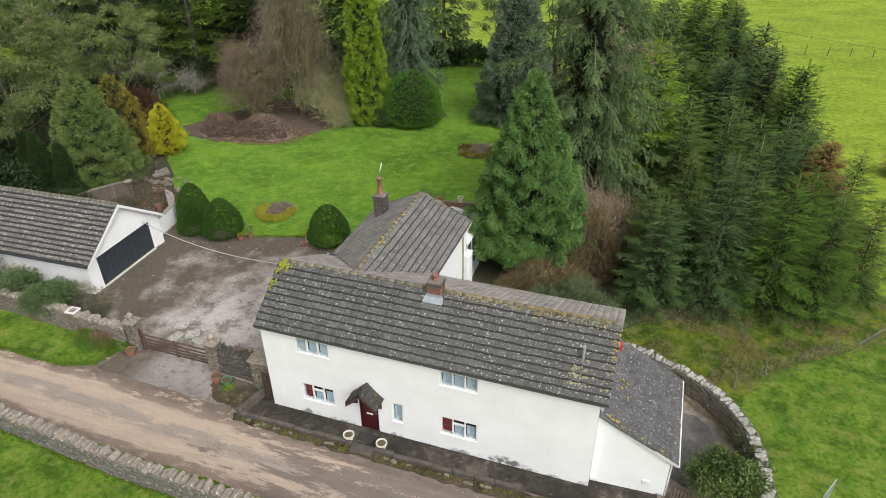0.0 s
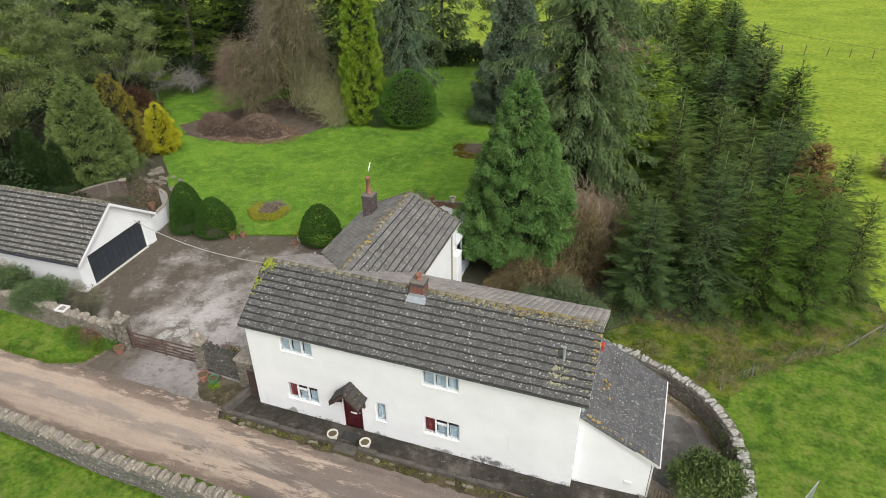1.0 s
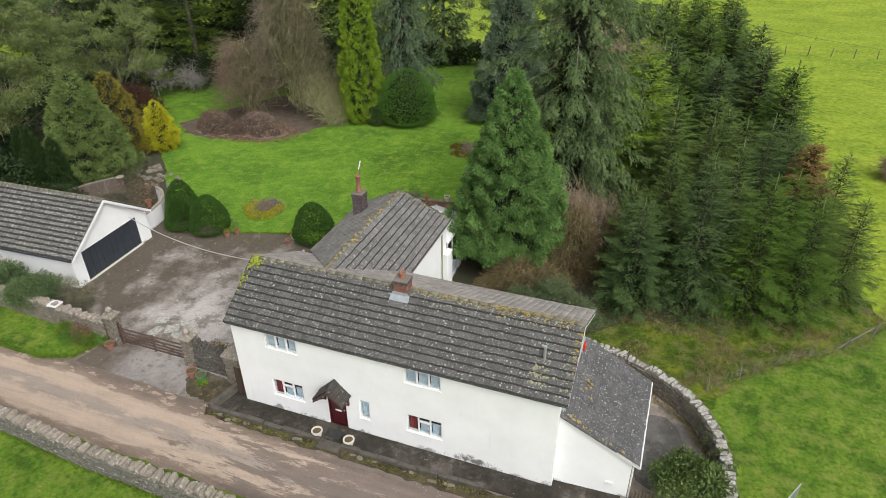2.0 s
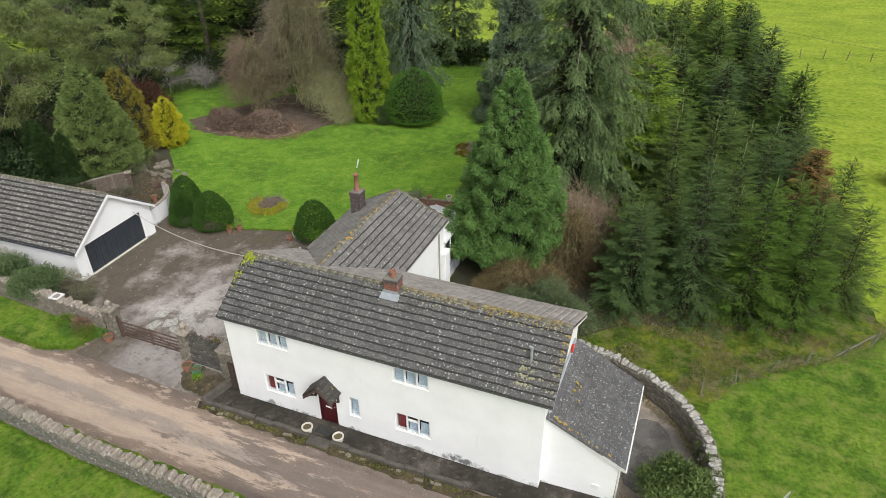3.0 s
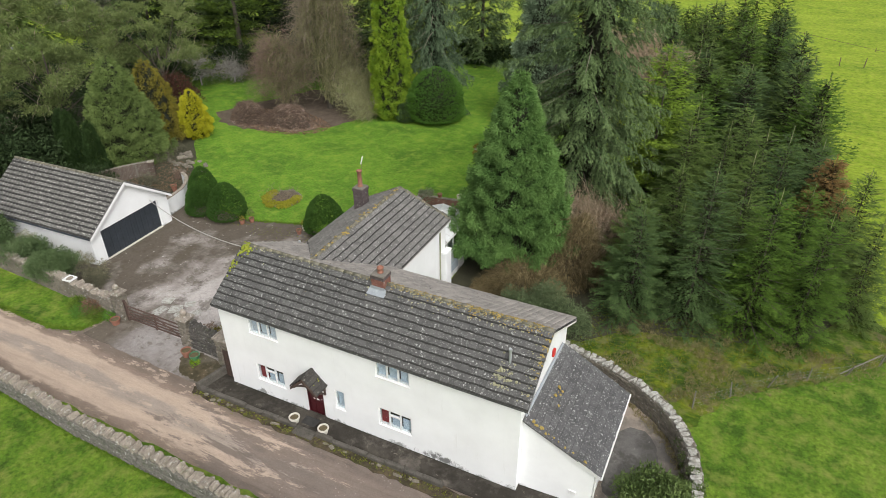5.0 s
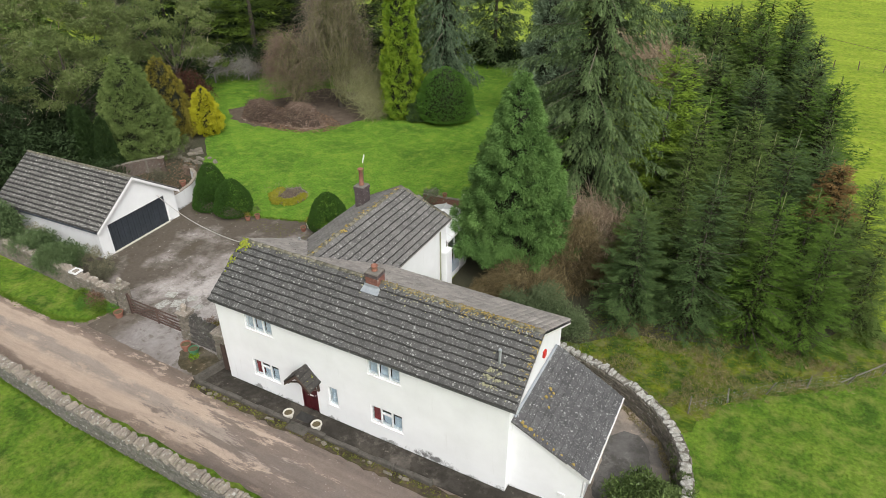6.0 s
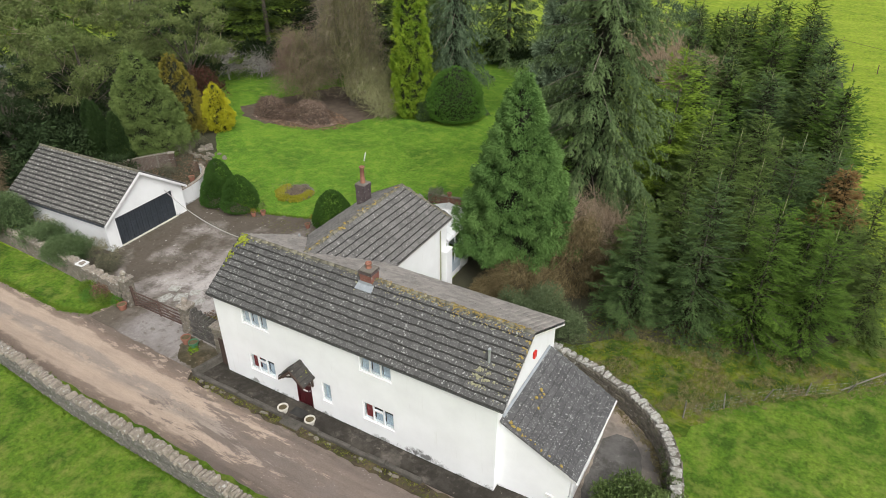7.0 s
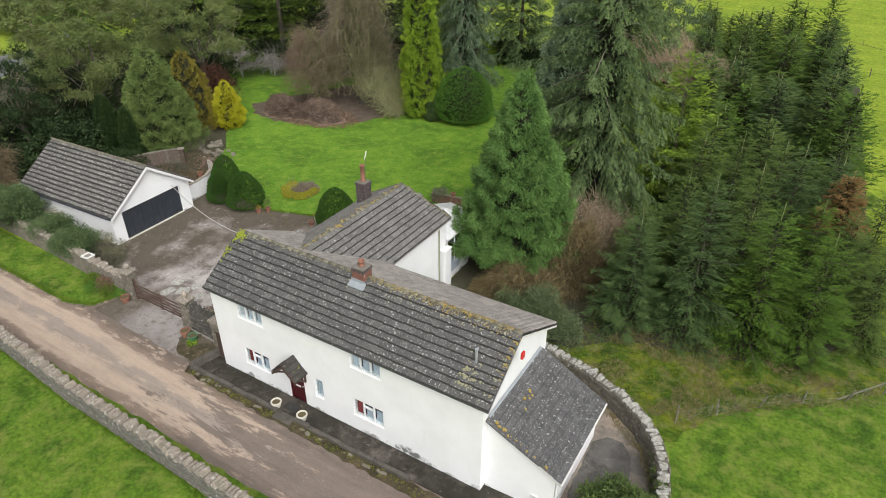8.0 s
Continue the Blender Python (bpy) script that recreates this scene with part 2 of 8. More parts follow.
M_terrace = concrete("damp_terrace", (0.15, 0.132, 0.112), (0.064, 0.056, 0.047), (0.028, 0.024, 0.019), 0.46)
M_gravel = concrete("old_yard", (0.42, 0.34, 0.27), (0.26, 0.22, 0.185), (0.12, 0.11, 0.1), 0.55)
M_oldtar = concrete("old_tar_surface", (0.19, 0.178, 0.165), (0.135, 0.128, 0.12), (0.085, 0.08, 0.074), 0.5)
M_asphalt = plain("asphalt", (0.12, 0.125, 0.13), (0.17, 0.175, 0.18), 0.4, 0.85)


def render_white(name="white_render"):
    m, nt, b, pos, _ = shader(name, 0.85)
    c = ramp(nt, tex(nt, pos, 0.6, 6, 0.6), [(0.3, (0.78, 0.785, 0.785)), (0.65, (0.85, 0.857, 0.86))])
    c = mix(nt, ramp(nt, tex(nt, pos, 1.5, 5, 0.7, 0.3, (2.5, 2.5, 0.3)), [(0.6, 0.0), (0.8, 0.28)]), c, (0.5, 0.48, 0.43))
    sep = nt.nodes.new("ShaderNodeSeparateXYZ")
    nt.links.new(pos, sep.inputs[0])
    n = tex(nt, pos, 0.9, 6, 0.75, 0.4)
    splash = nt.nodes.new("ShaderNodeMath")
    splash.operation = "MULTIPLY_ADD"
    splash.inputs[1].default_value = -0.55
    nt.links.new(sep.outputs[2], splash.inputs[0])
    nt.links.new(n, splash.inputs[2])
    c = mix(nt, ramp(nt, splash.outputs[0], [(0.45, 0.0), (0.53, 0.75)]), c, (0.13, 0.125, 0.115))
    far = nt.nodes.new("ShaderNodeMapping")
    far.inputs["Location"].default_value = (-4.1, 0.0, -0.3)
    far.inputs["Scale"].default_value = (0.36, 0.5, 1.3)
    nt.links.new(pos, far.inputs["Vector"])
    ln = nt.nodes.new("ShaderNodeVectorMath")
    ln.operation = "LENGTH"
    nt.links.new(far.outputs[0], ln.inputs[0])
    mould = sums(nt, "MULTIPLY_ADD", tex(nt, pos, 2.6, 7, 0.75, 0.3, (1.0, 1.0, 0.6)), 1.3, sums(nt, "MULTIPLY", ln.outputs["Value"], -0.9))
    c = mix(nt, ramp(nt, mould, [(0.34, 0.0), (0.52, 0.85)]), c, (0.06, 0.058, 0.052))
    paint(nt, b, c)
    relief(nt, b, tex(nt, pos, 45, 4, 0.7), 0.25, 0.01)
    return m


M_render = render_white()
M_white = plain("white_paint", (0.74, 0.74, 0.73), (0.82, 0.82, 0.81), 3.0, 0.45, bumpy=0.05)
M_fascia = plain("white_fascia", (0.68, 0.68, 0.67), (0.8, 0.8, 0.79), 3.0, 0.5, bumpy=0.05)
M_tile = roof_tile("grey_roof_tile", (0.095, 0.093, 0.089), (0.4, 0.4, 0.38), 0.62)
M_tile_back = roof_tile("brown_roof_tile", (0.15, 0.144, 0.136), (0.38, 0.37, 0.35), 0.74)
# Base raised to make up for the weak light on the back slope.
M_tile_pale = roof_tile("lightened_roof_tile", (0.45, 0.41, 0.375), (0.58, 0.55, 0.5), 0.7)
M_tile_hood = roof_tile("dark_hood_tile", (0.05, 0.045, 0.04), (0.2, 0.19, 0.16), 0.85)
M_tile_low = roof_tile("smooth_roof_tile", (0.09, 0.089, 0.09), (0.4, 0.4, 0.39), 0.66)
M_tile_garage = roof_tile("pale_roof_tile", (0.11, 0.106, 0.097), (0.52, 0.51, 0.47), 0.16)
M_ridge = roof_tile("lichen_ridge_tile", (0.16, 0.15, 0.115), (0.36, 0.31, 0.17), 0.3)
# Base lifted above the east slope's tiles, for the west slope's weaker light.
M_tile_mid = roof_tile("lightened_weathered_tile", (0.27, 0.255, 0.235), (0.42, 0.4, 0.37), 0.66)
# Lap grime and the shadow under each course, both put into the colour.
M_nose = plain("grime_and_shadow_edge", (0.022, 0.022, 0.02), (0.05, 0.048, 0.044), 4, 0.95, bumpy=0.5)
M_ochre = plain("ochre_lichen", (0.3, 0.21, 0.055), (0.43, 0.32, 0.085), 14, 0.95, bumpy=0.8)
M_mossy = plain("bright_moss", (0.16, 0.2, 0.015), (0.3, 0.33, 0.03), 9, 0.95, bumpy=0.9, fine=40)
M_greymoss = plain("grey_lichen", (0.24, 0.23, 0.12), (0.38, 0.37, 0.25), 12, 0.95, bumpy=0.8)
M_lead = plain("lead_flashing", (0.24, 0.26, 0.28), (0.36, 0.39, 0.42), 5, 0.5, 0.0)
M_brick = stone("red_brick", (0.16, 0.06, 0.045), (0.27, 0.12, 0.09))
M_darkbrick = stone("sooty_brick", (0.07, 0.055, 0.055), (0.13, 0.1, 0.1))
M_terra = plain("terracotta", (0.22, 0.09, 0.06), (0.33, 0.155, 0.105), 8, 0.8)
M_stone = stone("grey_limestone", (0.125, 0.11, 0.088), (0.26, 0.23, 0.185), 0.4)
M_cope = stone("coping_limestone", (0.19, 0.165, 0.135), (0.4, 0.345, 0.285), 0.35, 0.58)
M_lichencope = stone("lichened_flat_coping", (0.24, 0.23, 0.2), (0.44, 0.42, 0.38), 0.3, 0.48)
M_lanestone = stone("grey_weathered_rubble", (0.1, 0.096, 0.084), (0.19, 0.178, 0.155), 0.4, 0.6)
M_mortar = plain("lime_mortar", (0.13, 0.12, 0.1), (0.21, 0.19, 0.165), 3, 0.95, bumpy=0.8, fine=20)
M_gatewood = plain("brown_gate_wood", (0.075, 0.046, 0.036), (0.13, 0.085, 0.068), 6, 0.85)
M_darkstone = stone("dark_slaty_stone", (0.06, 0.055, 0.05), (0.14, 0.13, 0.115), 0.3, 0.64)
M_wood = plain("weathered_wood", (0.1, 0.075, 0.058), (0.19, 0.14, 0.11), 6, 0.85)
M_greywood = plain("silvered_wood", (0.13, 0.12, 0.1), (0.23, 0.215, 0.185), 6, 0.9)
M_darkwood = plain("dark_brown_wood", (0.045, 0.028, 0.022), (0.085, 0.055, 0.042), 6, 0.7)
M_maroon = plain("maroon_paint", (0.05, 0.006, 0.009), (0.075, 0.009, 0.013), 4, 0.4, bumpy=0.05)
M_curtain = plain("red_curtain", (0.16, 0.018, 0.02), (0.26, 0.035, 0.035), 14, 0.9)
# Blue-grey tint puts the panes' reflections into the curtain colour.
M_net = plain("net_curtain", (0.38, 0.45, 0.52), (0.5, 0.56, 0.62), 3, 0.9)
M_black = plain("charcoal_paint", (0.024, 0.03, 0.038), (0.042, 0.05, 0.062), 2.5, 0.5, bumpy=0.1)
M_inside = plain("dim_room", (0.05, 0.045, 0.04), (0.08, 0.07, 0.065), 2, 0.9)
M_steel = plain("galvanised_steel", (0.45, 0.48, 0.5), (0.6, 0.62, 0.64), 8, 0.4, 0.6)
M_cable = plain("pale_cable", (0.5, 0.48, 0.45), (0.6, 0.58, 0.55), 4, 0.6)
M_soil = plain("pot_soil", (0.06, 0.045, 0.03), (0.16, 0.13, 0.06), 14, 0.95, bumpy=0.9)
M_tub = plain("cream_stone", (0.5, 0.47, 0.4), (0.66, 0.63, 0.56), 9, 0.9)
M_red = plain("red_alarm_box", (0.5, 0.02, 0.015), (0.6, 0.03, 0.02), 4, 0.4, bumpy=0.05)
M_greenpot = plain("green_glaze", (0.05, 0.16, 0.08), (0.09, 0.24, 0.13), 8, 0.4)
M_poly = plain("white_polycarbonate", (0.72, 0.74, 0.75), (0.82, 0.83, 0.83), 1.5, 0.3, bumpy=0.05)
M_bark = plain("grey_bark", (0.055, 0.047, 0.036), (0.11, 0.094, 0.072), 5, 0.95, bumpy=0.9, fine=25)
M_palebark = plain("pale_bark", (0.27, 0.26, 0.23), (0.42, 0.41, 0.37), 6, 0.95, bumpy=0.6, fine=25)


def glazing():
    m, nt, b, pos, _ = shader("window_glass", 0.03)
    b.inputs["Transmission Weight"].default_value = 1.0
    b.inputs["IOR"].default_value = 1.45
    b.inputs["Base Color"].default_value = (0.85, 0.92, 0.94, 1)
    return m


M_glass = glazing()


# ---- building tools ----
def part(name, data, material=None, parent=None, label="", smooth=False):
    """Links a bmesh or mesh as one mesh object under a thing or a part."""
    if isinstance(data, bmesh.types.BMesh):
        me = bpy.data.meshes.new(name)
        bmesh.ops.recalc_face_normals(data, faces=data.faces[:])
        data.to_mesh(me)
        data.free()
    else:
        me = data
    if material and not me.materials:
        me.materials.append(material)
    if smooth:
        me.shade_smooth()
    ob = new(name, me)
    ob.parent = parent
    if label:
        ob["label"] = label
    return ob


def thing(name, label, category, at=(0, 0, 0), turn=0.0, group="", kind=""):
    ob = new(name)
    ob.matrix_basis = pose(*at, 0, 0, turn)
    ob.empty_display_size = 0.3
    return tagged(ob, label, category, group, kind)


def raw(name, verts, faces, material=None):
    """A mesh from numpy arrays; every face has the same number of corners."""
    me = bpy.data.meshes.new(name)
    verts, faces = np.asarray(verts, np.float32).reshape(-1, 3), np.asarray(faces, np.int32)
    k = faces.shape[1]
    me.vertices.add(len(verts))
    me.vertices.foreach_set("co", verts.ravel())
    me.loops.add(faces.size)
    me.loops.foreach_set("vertex_index", faces.ravel())
    me.polygons.add(len(faces))
    me.polygons.foreach_set("loop_start", np.arange(0, faces.size, k, dtype=np.int32))
    me.update(calc_edges=True)
    if material:
        me.materials.append(material)
    return me


def box(bm, x0, y0, z0, x1, y1, z1, m=None):
    vs = bmesh.ops.create_cube(bm, size=1.0)["verts"]
    bmesh.ops.scale(bm, verts=vs, vec=(x1 - x0, y1 - y0, z1 - z0))
    bmesh.ops.translate(bm, verts=vs, vec=((x0 + x1) / 2, (y0 + y1) / 2, (z0 + z1) / 2))
    if m is not None:
        bmesh.ops.transform(bm, matrix=m, verts=vs)
    return vs


def soft_box(x0, y0, z0, x1, y1, z1, r=0.02, m=None):
    bm = bmesh.new()
    box(bm, x0, y0, z0, x1, y1, z1, m)
    bmesh.ops.bevel(bm, geom=bm.edges[:], offset=r, segments=1, affect="EDGES")
    return bm


def rod(bm, a, b, r0, r1=None, n=8):
    a, b = Vector(a), Vector(b)
    d = b - a
    m = Matrix.Translation((a + b) / 2) @ d.to_track_quat("Z", "Y").to_matrix().to_4x4()
    bmesh.ops.create_cone(bm, cap_ends=True, segments=n, radius1=r0, radius2=r0 if r1 is None else r1, depth=d.length, matrix=m)


def turned(profile, n=20):
    """A body of revolution about z from (radius, height) pairs."""
    bm = bmesh.new()
    rings = []
    for r, z in profile:
        rings.append([bm.verts.new((r * math.cos(2 * math.pi * i / n), r * math.sin(2 * math.pi * i / n), z)) for i in range(n)])
    for p, q in zip(rings, rings[1:]):
        for i in range(n):
            bm.faces.new((p[i], p[(i + 1) % n], q[(i + 1) % n], q[i]))
    for ring in (rings[0], rings[-1]):
        if profile[0][0] > 1e-4:
            bm.faces.new(ring)
    return bm


def prism(bm, pts, push):
    """A slab: the polygon pts and its copy moved by push."""
    a = [bm.verts.new(p) for p in pts]
    b = [bm.verts.new(Vector(p) + Vector(push)) for p in pts]
    bm.faces.new(a), bm.faces.new(b[::-1])
    for i in range(len(a)):
        j = (i + 1) % len(a)
        bm.faces.new((a[i], b[i], b[j], a[j]))


def holed_wall(x0, x1, z0, z1, y0, y1, holes):
    """A wall along x between two faces y0 and y1, with real openings (xa, za, xb, zb)."""
    bm = bmesh.new()
    xs = sorted({x0, x1, *[h[0] for h in holes], *[h[2] for h in holes]})
    zs = sorted({z0, z1, *[h[1] for h in holes], *[h[3] for h in holes]})
    zs = [z for z in zs if z0 <= z <= z1]
    solid = lambda i, k: 0 <= i < len(xs) - 1 and 0 <= k < len(zs) - 1 and not any(
        h[0] < (xs[i] + xs[i + 1]) / 2 < h[2] and h[1] < (zs[k] + zs[k + 1]) / 2 < h[3] for h in holes)
    quad = lambda *p: bm.faces.new([bm.verts.new(q) for q in p])
    for i in range(len(xs) - 1):
        for k in range(len(zs) - 1):
            if not solid(i, k):
                continue
            a, b, c, d = xs[i], xs[i + 1], zs[k], zs[k + 1]
            quad((a, y0, c), (b, y0, c), (b, y0, d), (a, y0, d))
            quad((a, y1, c), (a, y1, d), (b, y1, d), (b, y1, c))
            if not solid(i - 1, k):
                quad((a, y0, c), (a, y0, d), (a, y1, d), (a, y1, c))
            if not solid(i + 1, k):
                quad((b, y0, c), (b, y1, c), (b, y1, d), (b, y0, d))
            if not solid(i, k - 1):
                quad((a, y0, c), (a, y1, c), (b, y1, c), (b, y0, c))
            if not solid(i, k + 1):
                quad((a, y0, d), (b, y0, d), (b, y1, d), (a, y1, d))
    bmesh.ops.remove_doubles(bm, verts=bm.verts[:], dist=1e-5)
    return bm


def tile_mesh(name, w, g, material, roll=0.0, nose=0.048):
    """One interlocking tile: a slab with a thick lower edge, bevelled nose and, if roll, a raised side."""
    t, lift = 0.03, 0.035
    prof = [(-w / 2 + 0.001, t * 0.7), (-w / 2 + 0.006, t), (-w * 0.1, t), (w * 0.02, t + roll), (w * 0.3, t + roll), (w / 2 - 0.006, t), (w / 2 - 0.001, t * 0.7)]
    v, f = [], []
    for y, top, foot in ((0.0, 0.1, 1.0), (0.02, 0.5, 1.0), (nose, 1.0, 0.95), (g + 0.05, 0.5, 0.0)):
        for x, z in prof:
            v.append((x, y, z * top + lift * foot))
    k = len(prof)
    for r in range(3):
        for i in range(k - 1):
            a = r * k + i
            f.append((a, a + 1, a + k + 1, a + k))
    v += [(-w / 2 + 0.003, 0.004, -0.004), (w / 2 - 0.004, 0.004, -0.004)]
    f.append((4 * k, 4 * k + 1, k - 1, 0))
    me = bpy.data.meshes.new(name)
    me.from_pydata(v, [], f)
    me.materials.append(material)
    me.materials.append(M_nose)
    # Nose faces take the dark slot, a painted shadow line per course.
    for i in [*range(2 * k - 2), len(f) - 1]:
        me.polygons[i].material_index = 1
    return me


def tiled(parent, origin, u, v, length, rise, w, g, material, inside=None, singles=300, near=None, roll=0.0, seed=1, nose=0.048):
    """Courses of tiles on a slope: origin at the eave's corner, u along the eave, v up the slope. The singles nearest to near are
    objects of their own, the others one mesh."""
    rng = random.Random(seed)
    u, v = Vector(u).normalized(), Vector(v).normalized()
    n = u.cross(v)
    rot = Matrix((u, v, n)).transposed().to_4x4()
    me = tile_mesh("tile", w, g, material, roll, nose)
    spots = []
    rows, cols = int(rise / g + 0.5), int(length / w + 0.5)
    w2, g2 = length / cols, rise / rows
    for r in range(rows):
        for c in range(cols):
            x, y = (c + 0.5) * w2, r * g2
            if inside and not inside(x, y):
                continue
            p = Vector(origin) + u * (x + rng.uniform(-0.006, 0.006)) + v * (y + rng.uniform(-0.014, 0.014)) + n * rng.uniform(0, 0.014)
            m = Matrix.Translation(p) @ rot @ pose(0, 0, 0, rng.uniform(-0.8, 0.8), rng.uniform(-0.9, 0.9), rng.uniform(-0.9, 0.9)) @ Matrix.Diagonal((w2 / w, 1, 1, 1))
            spots.append(m)
    if near:
        spots.sort(key=lambda m: (m.translation - Vector(near)).length)
    for m in spots[:singles]:
        ob = new("tile", me)
        ob.parent = parent
        ob.matrix_basis = m
    rest = spots[singles:]
    if rest:
        slot = np.array([p.material_index for p in me.polygons if len(p.vertices) == 4])
        V = np.array([q.co[:] for q in me.vertices])
        quads = np.array([p.vertices[:] for p in me.polygons if len(p.vertices) == 4])
        VV = np.concatenate([V @ np.array(m.to_3x3()).T + np.array(m.translation) for m in rest])
        FF = np.concatenate([quads + i * len(V) for i in range(len(rest))])
        body = raw("tile_rest", VV, FF, material)
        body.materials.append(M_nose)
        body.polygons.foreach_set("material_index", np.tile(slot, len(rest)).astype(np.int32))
        ob = part("tile_rest", body, None, parent)
        ob["kind"] = "stuff"


def ridge_caps(parent, a, b, material, r=0.12, step=0.42, seed=3):
    rng = random.Random(seed)
    a, b = Vector(a), Vector(b)
    d = b - a
    n = max(1, round(d.length / step))
    L = d.length / n
    prof = [(r * 1.08 * math.cos(t), r * 0.8 * math.sin(t)) for t in [math.pi * i / 8 for i in range(9)]]
    v, f = [], []
    for y in (0, 1):
        s = 1.0 if y == 0 else 0.93
        v += [(x * s, y * (L + 0.02), z * s) for x, z in prof] + [(x * s * 0.85, y * (L + 0.02), z * s * 0.82 - 0.01) for x, z in prof]
    for i in range(8):
        f += [(i, i + 1, 18 + i + 1, 18 + i), (i, 9 + i, 10 + i, i + 1), (18 + i, 18 + i + 1, 27 + i + 1, 27 + i)]
    me = bpy.data.meshes.new("ridge_tile")
    me.from_pydata(v, [], f)
    me.materials.append(material)
    me.shade_smooth()
    rot = d.to_track_quat("Y", "Z").to_matrix().to_4x4()
    for i in range(n):
        ob = new("ridge_tile", me)
        ob.parent = parent
        ob.matrix_basis = Matrix.Translation(a + d * (i / n) + Vector((0, 0, rng.uniform(-0.008, 0.012)))) @ rot @ pose(0, 0, 0, rng.uniform(-1.5, 1.5), rng.uniform(-3, 3), rng.uniform(-1.2, 1.2))


def growth(name, spots, material, parent, size, seed, flat=0.35, normal=(0, 0, 1)):
    """Cushions of moss or lichen: lumpy low mounds at the spots, one mesh."""
    rng = random.Random(seed)
    bm = bmesh.new()
    q = Vector(normal).to_track_quat("Z", "Y").to_matrix().to_4x4()
    for p in spots:
        s = size * rng.uniform(0.5, 1.4)
        m = Matrix.Translation(p) @ q @ pose(0, 0, 0, 0, 0, rng.uniform(0, 360)) @ Matrix.Diagonal((s * rng.uniform(0.7, 1.4), s, s * flat, 1))
        vs = bmesh.ops.create_icosphere(bm, subdivisions=1, radius=1.0, matrix=m)["verts"]
        for k in vs:
            k.co += Vector((rng.uniform(-1, 1), rng.uniform(-1, 1), rng.uniform(-0.4, 0.4))) * s * 0.22
    ob = part(name, bm, material, parent, smooth=True)
    ob["kind"] = "stuff"
    return ob


# ---- the ground ----
def sheet(name, outline, z, material, label, category, step=0.0, kind="structure", rough=0.0, seed=1):
    """A thin bed with a wavering edge, laid on the ground."""
    rng = random.Random(seed)
    pts = []
    for (ax, ay), (bx, by) in zip(outline, outline[1:] + outline[:1]):
        n = max(1, int(math.hypot(bx - ax, by - ay) / step)) if step else 1
        for i in range(n):
            t = i / n
            pts.append((ax + (bx - ax) * t + rng.uniform(-rough, rough), ay + (by - ay) * t + rng.uniform(-rough, rough)))
    bm = bmesh.new()
    top = [bm.verts.new((x, y, z)) for x, y in pts]
    low = [bm.verts.new((x, y, -0.05)) for x, y in pts]
    bmesh.ops.triangulate(bm, faces=[bm.faces.new(top)])
    for i in range(len(pts)):
        j = (i + 1) % len(pts)
        bm.faces.new((top[i], low[i], low[j], top[j]))
    ob = part(name, bm, material)
    return tagged(ob, label, category, kind=kind)


def ground_sheet():
    xs = [-900, -400, -200, -120, *range(-90, 91, 15), 120, 200, 400, 900]
    ys = [-300, -120, -60, *range(-30, 121, 15), 160, 250, 450, 900]
    v = [(x, y, 0.0 if -90 <= x <= 90 and -60 <= y <= 105 else 1.2 * noise.noise((x * 0.01, y * 0.01, 0)) + 0.004 * max(0, y - 105)) for y in ys for x in xs]
    n = len(xs)
    f = [(j * n + i, j * n + i + 1, (j + 1) * n + i + 1, (j + 1) * n + i) for j in range(len(ys) - 1) for i in range(n - 1)]
    me = bpy.data.meshes.new("ground")
    me.from_pydata(v, [], f)
    tagged(part("ground", me, M_field), "bright yellow-green pasture grass reaching to the far fields", "field", kind="structure")


ground_sheet()
sheet("meadow_south", [(-60, -40), (60, -40), (60, -5.9), (8, -5.95), (-4, -5.75), (-11, -5.25), (-30, -4.6), (-60, -4.2)], 0.012, M_meadow, "rough green paddock grass below the lane wall", "grass")
sheet("paddock_east", [(21.4, 0.0), (21.4, 3.0), (20.9, 4.8), (20.0, 6.2), (20.6, 7.9), (24.6, 12.0), (28.8, 15.6), (34, 21), (60, 40), (70, -4), (21.3, -4)], 0.012, M_meadow, "lush green paddock beside the curved stone wall", "grass", 1.5, rough=0.1)
sheet("lawn", [(-10.4, 13.2), (-6.5, 14.4), (-1.0, 13.6), (0.0, 20.5), (6.5, 21.5), (8.0, 30), (4.5, 44), (0, 60), (-14, 60), (-16, 44), (-34, 46), (-40, 38), (-30, 27), (-26, 20.8), (-22.6, 17.6), (-19.0, 14.8), (-16.8, 13.4)], 0.015, M_lawn, "neatly mown bright green garden lawn", "lawn", 0.8, rough=0.12)
sheet("mossy_bank", [(14.8, 8.4), (18.3, 7.6), (20.6, 6.4), (22.3, 9.6), (26.6, 13.0), (30, 16.5), (28, 22), (12, 20), (10, 12), (12, 9)], 0.02, M_moss, "mossy rough ground with bare twiggy patches", "ground", 0.7, rough=0.15)
sheet("plantation_floor", [(11.0, 10.2), (14.6, 10.4), (16.6, 12.6), (20, 13.4), (25.2, 15.0), (27.2, 18.6), (27.6, 30), (25, 70), (6, 70), (10, 40), (5, 24), (5, 17), (5.95, 12.6), (8.9, 9.2)], 0.034, M_needle, "needle litter under the conifers, darkened for the trees' shade", "ground", 1.2, rough=0.14)
sheet("shaded_soil", [(-60, 2), (-25.5, 2.2), (-25.8, 11.4), (-16.4, 11.7), (-16.9, 14.0), (-18.2, 16.6), (-21.0, 18.6), (-21.8, 20), (-24.6, 22.3), (-26.4, 25.5), (-34, 32), (-60, 36)], 0.022, M_needle, "soil under the garden trees, its dark tone standing for their shade", "ground", 0.8, rough=0.2)
